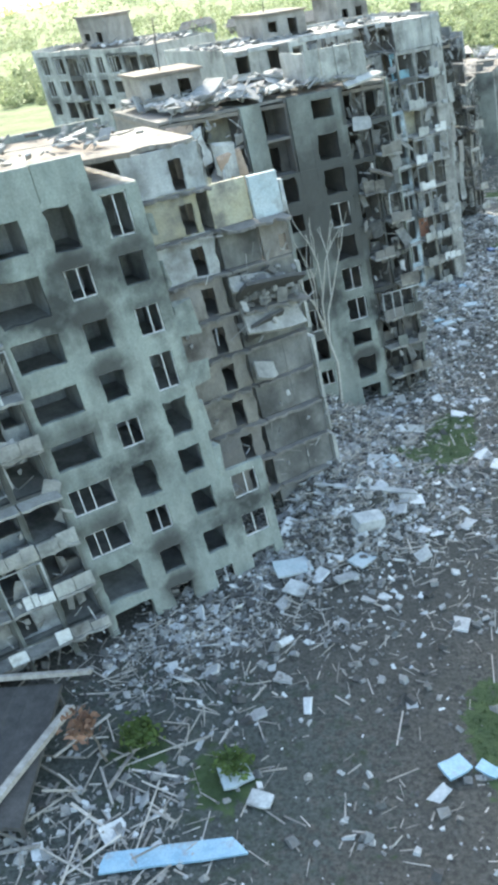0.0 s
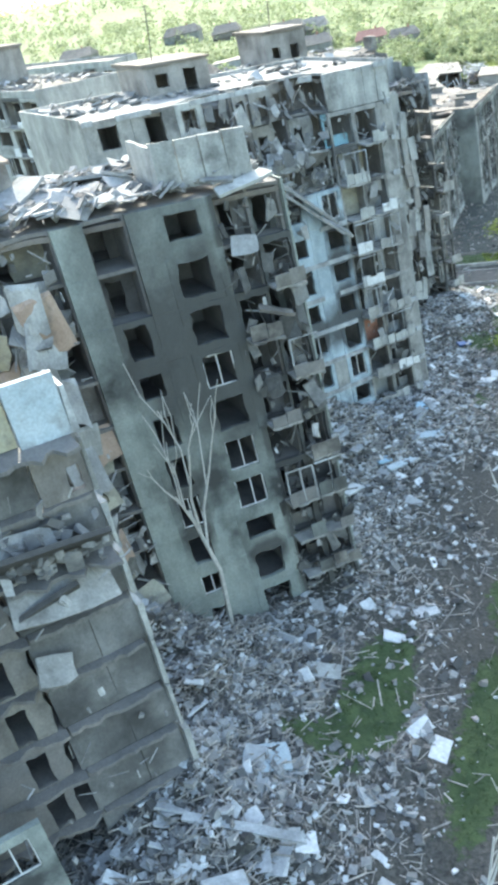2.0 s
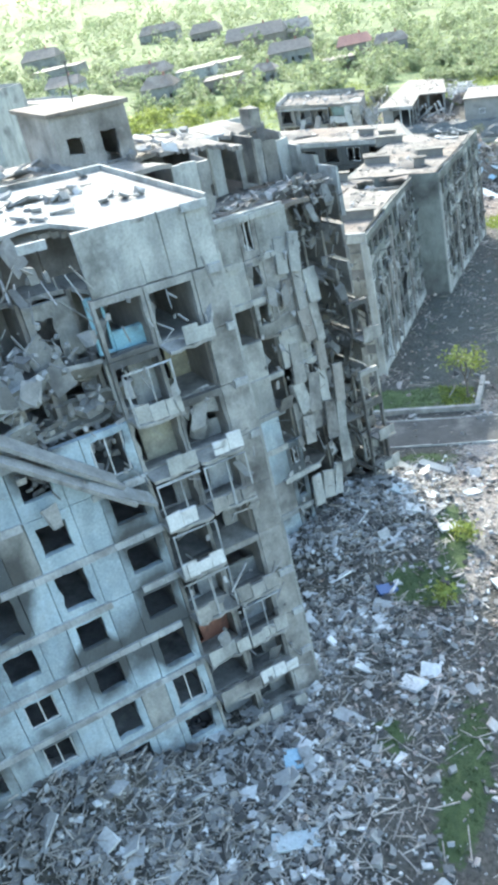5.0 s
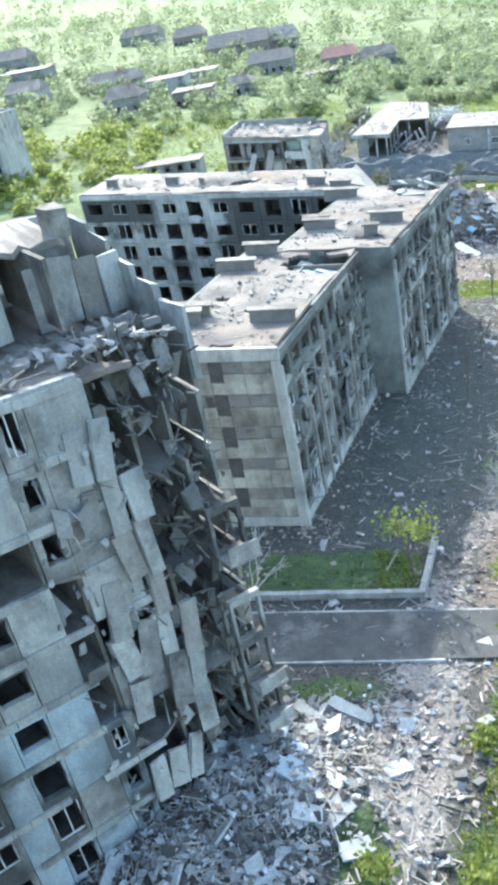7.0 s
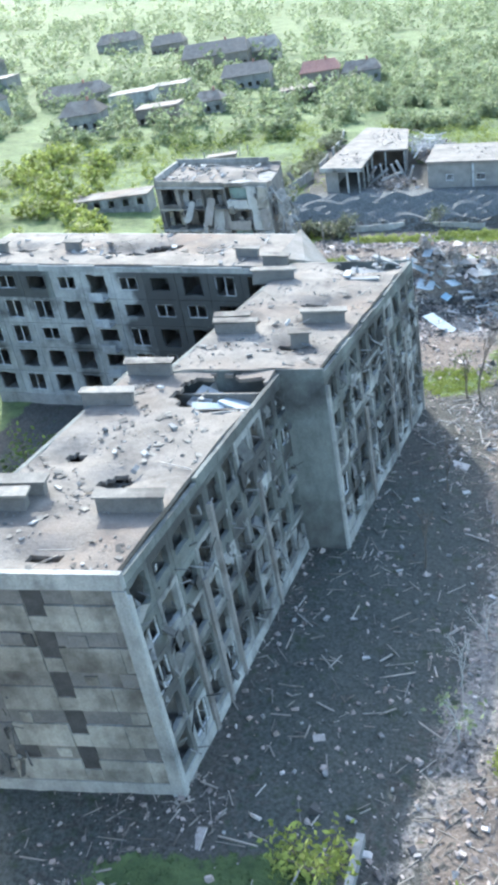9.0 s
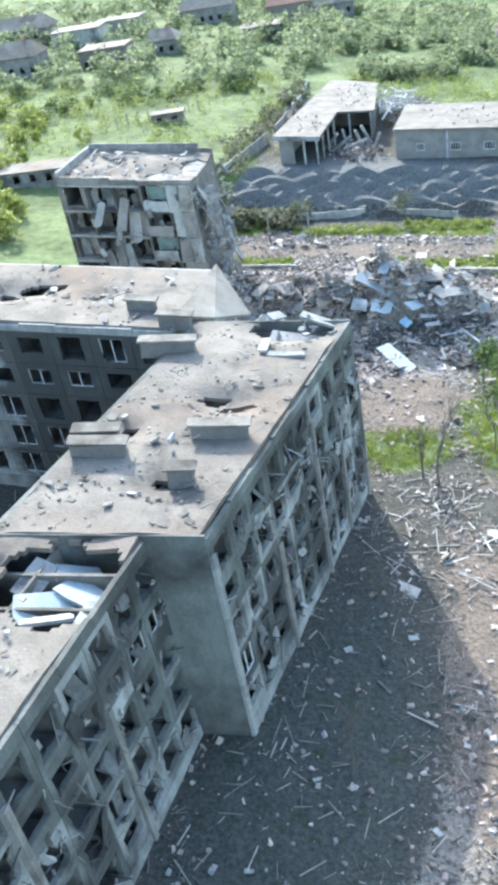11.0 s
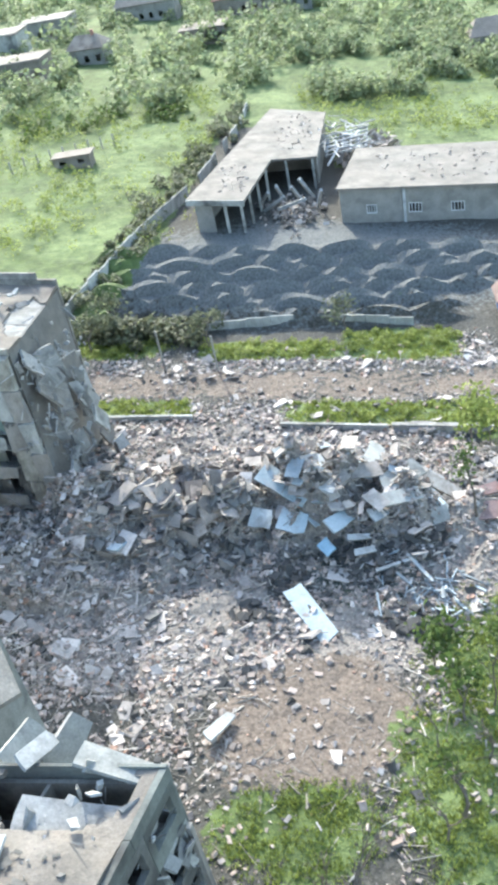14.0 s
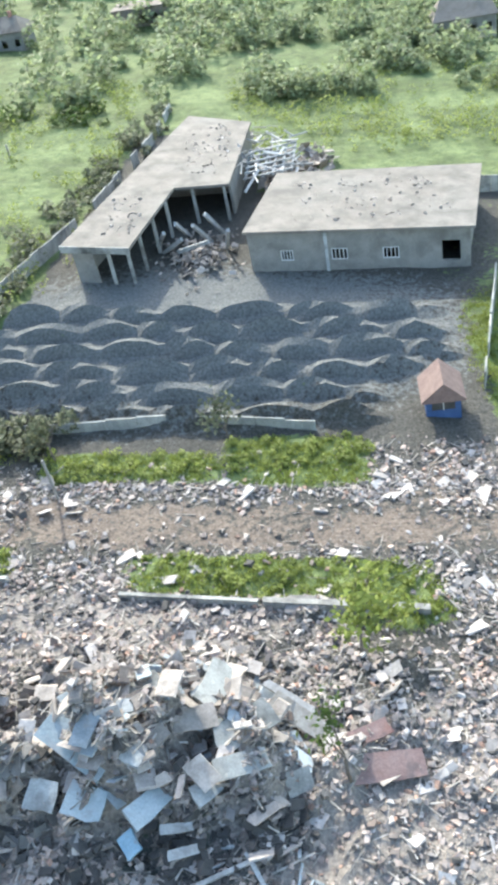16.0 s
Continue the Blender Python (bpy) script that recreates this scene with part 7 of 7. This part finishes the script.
def tufts(name, n, test, box, seed, mat, label, lo=0.15, hi=0.5):
    r = random.Random(seed)
    s = Shape()
    x0, y0, x1, y1 = box
    k = 0
    tries = 0
    while k < n and tries < n * 20:
        tries += 1
        x, y = r.uniform(x0, x1), r.uniform(y0, y1)
        if r.random() > test(x, y):
            continue
        k += 1
        z = height_at(x, y)
        t = r.uniform(lo, hi)
        for _ in range(3):
            a = r.uniform(0, 6.283)
            dx, dy = math.cos(a), math.sin(a)
            ox, oy = r.uniform(-0.2, 0.2), r.uniform(-0.2, 0.2)
            m = len(s.v)
            w = t * 0.28
            s.v += [(x + ox - dy * w, y + oy + dx * w, z - 0.03), (x + ox + dy * w, y + oy - dx * w, z - 0.03), (x + ox + dx * t * 0.5, y + oy + dy * t * 0.5, z + t)]
            s.f.append((m, m + 1, m + 2))
    return tagged(part(name, s, mat), label, "grass", kind="stuff")


def green(x, y):
    return max(0.0, max(blob(x, y, *b) for b in GRASS) ** 1.5 * (0.75 + 1.1 * noise.noise(Vector((x * 0.7, y * 0.7, 8)))))


# Leaf colour follows sun and shade: pale here, darkened for the courtyard below
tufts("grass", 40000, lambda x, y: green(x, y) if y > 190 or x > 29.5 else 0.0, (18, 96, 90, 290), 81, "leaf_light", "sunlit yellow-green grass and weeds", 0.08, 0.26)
# Courtyard tufts: a darker leaf colour stands in for the shade
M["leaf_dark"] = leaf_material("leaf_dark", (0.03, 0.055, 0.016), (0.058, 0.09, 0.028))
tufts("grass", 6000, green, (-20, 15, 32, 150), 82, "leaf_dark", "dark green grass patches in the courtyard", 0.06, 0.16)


def clumps(name, spots, seed, mat, label, per=70, leaf=0.5):
    """Leafy clumps of many small leaves, for thickets and woods far off."""
    r = np.random.RandomState(seed)
    vs, n = [], 0
    for x, y, rad, tall in spots:
        k = per
        d = r.normal(0, 1, (k, 3))
        d /= np.linalg.norm(d, axis=1)[:, None]
        rr = r.uniform(0.55, 1.0, k) ** 0.6
        lump = 1 + 0.3 * np.sin(d[:, 0] * 4 + x) * np.cos(d[:, 1] * 5 + y)
        c = d * (rr * lump)[:, None] * np.array([rad, rad, tall * 0.5]) + np.array([x, y, base(x, y) + tall * 0.5])
        u = r.normal(0, 1, (k, 3)) * np.array([1, 1, 0.45])
        u /= np.linalg.norm(u, axis=1)[:, None]
        w = np.cross(u, r.normal(0, 1, (k, 3)) * np.array([0.45, 0.45, 1]))
        w /= np.linalg.norm(w, axis=1)[:, None]
        sz = (leaf * r.uniform(0.5, 1.3, k) * (0.5 + rad * 0.25))[:, None]
        vs.append(np.stack([c - u * sz, c + w * sz * 0.6, c + u * sz, c - w * sz * 0.6], 1).reshape(-1, 3))
        n += k
    v = np.concatenate(vs)
    me = bpy.data.meshes.new(name)
    me.from_pydata(v.tolist(), [], np.arange(4 * n).reshape(-1, 4).tolist())
    me.materials.append(M[mat])
    return tagged(new(name, me), label, "thicket", kind="stuff")


def spots(n, box, seed, lo=1.0, hi=2.6, test=None):
    r = random.Random(seed)
    x0, y0, x1, y1 = box
    out = []
    tries = 0
    while len(out) < n and tries < n * 30:
        tries += 1
        x, y = r.uniform(x0, x1), r.uniform(y0, y1)
        if test and r.random() > test(x, y):
            continue
        k = r.uniform(lo, hi)
        out.append((x, y, k, k * r.uniform(1.4, 2.4)))
    return out


def wood_noise(sc, cut, off=0.0):
    return lambda x, y: 1.0 if noise.noise(Vector((x * sc + off, y * sc, 1))) > cut else 0.06


def hedge(n, a, b, wide, seed, lo, hi):
    """Spots strung along a line."""
    r = random.Random(seed)
    out = []
    for _ in range(n):
        t = r.random()
        k = r.uniform(lo, hi)
        out.append((a[0] + (b[0] - a[0]) * t + r.gauss(0, wide), a[1] + (b[1] - a[1]) * t + r.gauss(0, wide), k, k * r.uniform(1.2, 2.2)))
    return out


def glade(x, y):
    """The open green strip that runs away from the works."""
    return 0 if -12 < x - 0.3 * (y - 330) - 52 < 10 else 1


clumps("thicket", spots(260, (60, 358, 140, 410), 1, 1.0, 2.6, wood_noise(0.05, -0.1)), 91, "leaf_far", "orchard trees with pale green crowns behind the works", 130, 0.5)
clumps("thicket", spots(210, (-60, 262, 12, 345), 2, 1.0, 2.6, lambda x, y: 1.0 if x < 0 - (y - 262) * 0.15 and noise.noise(Vector((x * 0.06, y * 0.06, 3))) > -0.15 else 0.02), 92, "leaf_light", "sunlit yellow-green garden trees among the fields", 120, 0.5)
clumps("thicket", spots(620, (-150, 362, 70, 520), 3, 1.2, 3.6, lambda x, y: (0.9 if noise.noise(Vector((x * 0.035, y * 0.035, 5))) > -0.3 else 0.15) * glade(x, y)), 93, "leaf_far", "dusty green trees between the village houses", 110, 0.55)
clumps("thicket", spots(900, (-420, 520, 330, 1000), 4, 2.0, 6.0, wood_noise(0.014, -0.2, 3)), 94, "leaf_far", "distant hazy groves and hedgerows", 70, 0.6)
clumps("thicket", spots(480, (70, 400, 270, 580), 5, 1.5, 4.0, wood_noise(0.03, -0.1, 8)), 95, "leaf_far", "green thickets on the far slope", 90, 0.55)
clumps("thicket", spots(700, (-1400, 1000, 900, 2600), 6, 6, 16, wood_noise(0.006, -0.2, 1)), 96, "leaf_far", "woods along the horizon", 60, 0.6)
clumps("thicket", hedge(90, (23, 270), (46, 356), 1.5, 11, 0.6, 1.5), 101, "leaf_dusty", "dusty hedge along the broken fence", 90, 0.4)
clumps("thicket", hedge(60, (27, 266), (40, 263.5), 1.3, 12, 0.6, 1.6), 102, "leaf_dusty", "dusty bushes at the wall corner", 90, 0.4)
clumps("thicket", hedge(60, (-20, 345), (40, 362), 4, 13, 0.7, 1.8), 103, "leaf", "scattered bushes across the field", 90, 0.4)
clumps("weeds", spots(900, (-30, 290, 40, 375), 14, 0.5, 1.3, lambda x, y: 0.9 if noise.noise(Vector((x * 0.09, y * 0.09, 6))) > 0.0 else 0.15), 104, "leaf_light", "tufts of tall grass across the sunlit field", 26, 0.3)
clumps("weeds", spots(500, (56, 330, 120, 372), 15, 0.5, 1.2, lambda x, y: 0.9 if noise.noise(Vector((x * 0.09, y * 0.09, 6))) > 0.0 else 0.15), 105, "leaf_light", "tufts of tall grass behind the works", 26, 0.3)
clumps("thicket", spots(40, (2, 150, 20, 196), 21, 0.5, 1.4, lambda x, y: 0.8 if x < 13 + (y - 150) * 0.12 else 0.0), 111, "leaf", "dark bushes in the yard between the blocks", 80, 0.3)
clumps("weeds", spots(160, (26, 258.5, 74, 263), 7, 0.2, 0.5, lambda x, y: green(x, y)), 97, "leaf_light", "tall sunlit weeds along the verge", 40, 0.22)
clumps("weeds", spots(110, (28, 242, 72, 252), 8, 0.15, 0.4, lambda x, y: green(x, y)), 98, "leaf_light", "tall sunlit weeds along the kerb", 40, 0.22)
clumps("thicket", spots(90, (-60, 168, 0, 245), 20, 0.6, 1.8, lambda x, y: 0.8 if x < -3 - max(0, 206 - y) * 0.3 and (x > -3.5 or y > 214 or y < 200) else 0.0), 110, "leaf_light", "sunlit bushes on the rough ground behind the flats", 80, 0.3)

# ---------------------------------------------------------------- village


def house(x, y, w, d, h, turn, mat, roofmat, label, seed, flat=False, ruined=False):
    r = random.Random(seed)
    t = thing("house", (x, y, base(x, y)), label, "house", "village houses")
    t.rotation_euler = (0, 0, radians(turn))
    n = max(2, int(w / 3))
    for k in range(n):
        a, e = -w / 2 + w * k / n, -w / 2 + w * (k + 1) / n
        c = (a + e) / 2
        sh = ring(a, e, -2, h, (c - 0.6, c + 0.6, 0.9, min(h - 0.4, 2.4)), 0.3, r, 0.05)
        ob = part("wall", sh, mat, t)
        ob.data.transform(Matrix.Translation((0, -d / 2, 0)))
    part("wall", Shape().box((-w / 2, d / 2 - 0.3, -2), (w / 2, d / 2, h)), mat, t)
    part("wall", Shape().box((-w / 2, -d / 2 + 0.32, -2), (-w / 2 + 0.3, d / 2 - 0.32, h)), mat, t)
    part("wall", Shape().box((w / 2 - 0.3, -d / 2 + 0.32, -2), (w / 2, d / 2 - 0.32, h)), mat, t)
    s = Shape()
    if flat:
        s.box((-w / 2 - 0.3, -d / 2 - 0.3, h), (w / 2 + 0.3, d / 2 + 0.3, h + 0.3), 0.15, r)
    else:
        p = d * 0.38
        o = 0.5
        j = r.uniform(0.8, 2.0)
        s.v = [(-w / 2 - o, -d / 2 - o, h), (w / 2 + o, -d / 2 - o, h), (w / 2 + o, d / 2 + o, h), (-w / 2 - o, d / 2 + o, h), (-w / 2 + j, 0, h + p), (w / 2 - j, 0, h + p * r.uniform(0.85, 1)), (-w / 2 - o, -d / 2 - o, h - 0.15), (w / 2 + o, -d / 2 - o, h - 0.15), (w / 2 + o, d / 2 + o, h - 0.15), (-w / 2 - o, d / 2 + o, h - 0.15)]
        s.f = [(0, 1, 5, 4), (2, 3, 4, 5), (1, 2, 5), (3, 0, 4), (9, 8, 7, 6), (0, 6, 7, 1), (1, 7, 8, 2), (2, 8, 9, 3), (3, 9, 6, 0)]
    part("roof", s, roofmat, t)
    if not flat:
        part("chimney", Shape().box((w * 0.15, -0.4, h), (w * 0.15 + 0.7, 0.3, h + d * 0.38 + 0.9), 0.04, r), "brick_red", t)
    return t


HOUSES = [
    (2, 548, 30, 14, 6, -8, "slate", "slate", "long dark barn in the village", False), (22, 556, 16, 14, 6, -8, "shed_wall", "roof_pale", "grey house with a pale hipped roof", False),
    (-9, 452, 14, 9, 5, -10, "shed_wall", "roof_pale", "grey two-storey house with a pale broken roof", True), (-42, 447, 24, 9, 4, -10, "shed_wall", "roof", "long grey village house with tiled roof", False),
    (-86, 492, 22, 12, 6, -12, "shed_wall", "roof_pale", "ruined grey village house with pale roof", True), (-28, 392, 12, 9, 5, -10, "shed_wall", "roof", "grey house with a sagging roof", False),
    (-6, 398, 13, 9, 5, -8, "slate", "slate", "burnt dark village house without windows", True), (-60, 660, 24, 12, 6, -10, "shed_wall", "roof", "distant grey house with pale roof", False),
    (-30, 640, 18, 12, 5, -6, "slate", "slate", "distant house with a dark roof", False), (-110, 560, 20, 12, 6, -12, "shed_wall", "slate", "distant grey house with slate roof", False),
    (60, 470, 14, 9, 4, -6, "shed_wall", "roof", "small tiled house among the trees", False), (18, 470, 18, 10, 5, -8, "shed_wall", "slate", "grey house with a dark roof", False),
    (-18, 426, 15, 9, 6, -8, "panel_grey", "roof_pale", "pale two-storey house with torn roof", True), (36, 428, 12, 8, 4, -8, "slate", "slate", "low dark outbuilding among the trees", True),
    (16.4, 329.5, 6.5, 3.2, 2.0, -4, "slate", "slate", "small dark hut in the field", True), (8, 413, 9, 7, 4, -10, "shed_wall", "roof", "little grey house with tiled roof", False),
    (104, 395, 12, 8, 4, -5, "shed_wall", "slate", "small grey house beside the orchard", False), (-4, 291, 18, 5, 2.6, -8, "concrete", "roof", "row of low grey garages", True),
    (45, 468, 14, 9, 5, -6, "slate", "brick_red", "dark house with a reddish roof", False), (-70, 430, 14, 9, 5, -10, "panel_grey", "slate", "grey village house with slate roof", False),
]
for k, (x, y, w, d, h, turn, mat, rm, label, flat) in enumerate(HOUSES):
    house(x, y, w, d, h, turn, mat, rm, label, 200 + k, flat)
# row of posts in the field
for k in range(9):
    x, y = 6 + 2.0 * k, 327 + 1.6 * k
    o = part("fence_post", Shape().box((-0.12, -0.12, -0.5), (0.12, 0.12, 2.2), 0.05, rng), "wood")
    o.location = (x, y, height_at(x, y))
    tagged(o, "weathered wooden fence post in the field", "post", "fence posts")
# street poles by the dirt road
for x, y, t in ((42.5, 256.5, 4.2), (37.0, 256.8, 5.0)):
    o = part("pole", Shape().box((-0.09, -0.09, -0.5), (0.09, 0.09, t), 0.02, rng), "concrete")
    o.location = (x, y, height_at(x, y))
    tagged(o, "short grey concrete pole by the dirt road", "pole", "road poles")
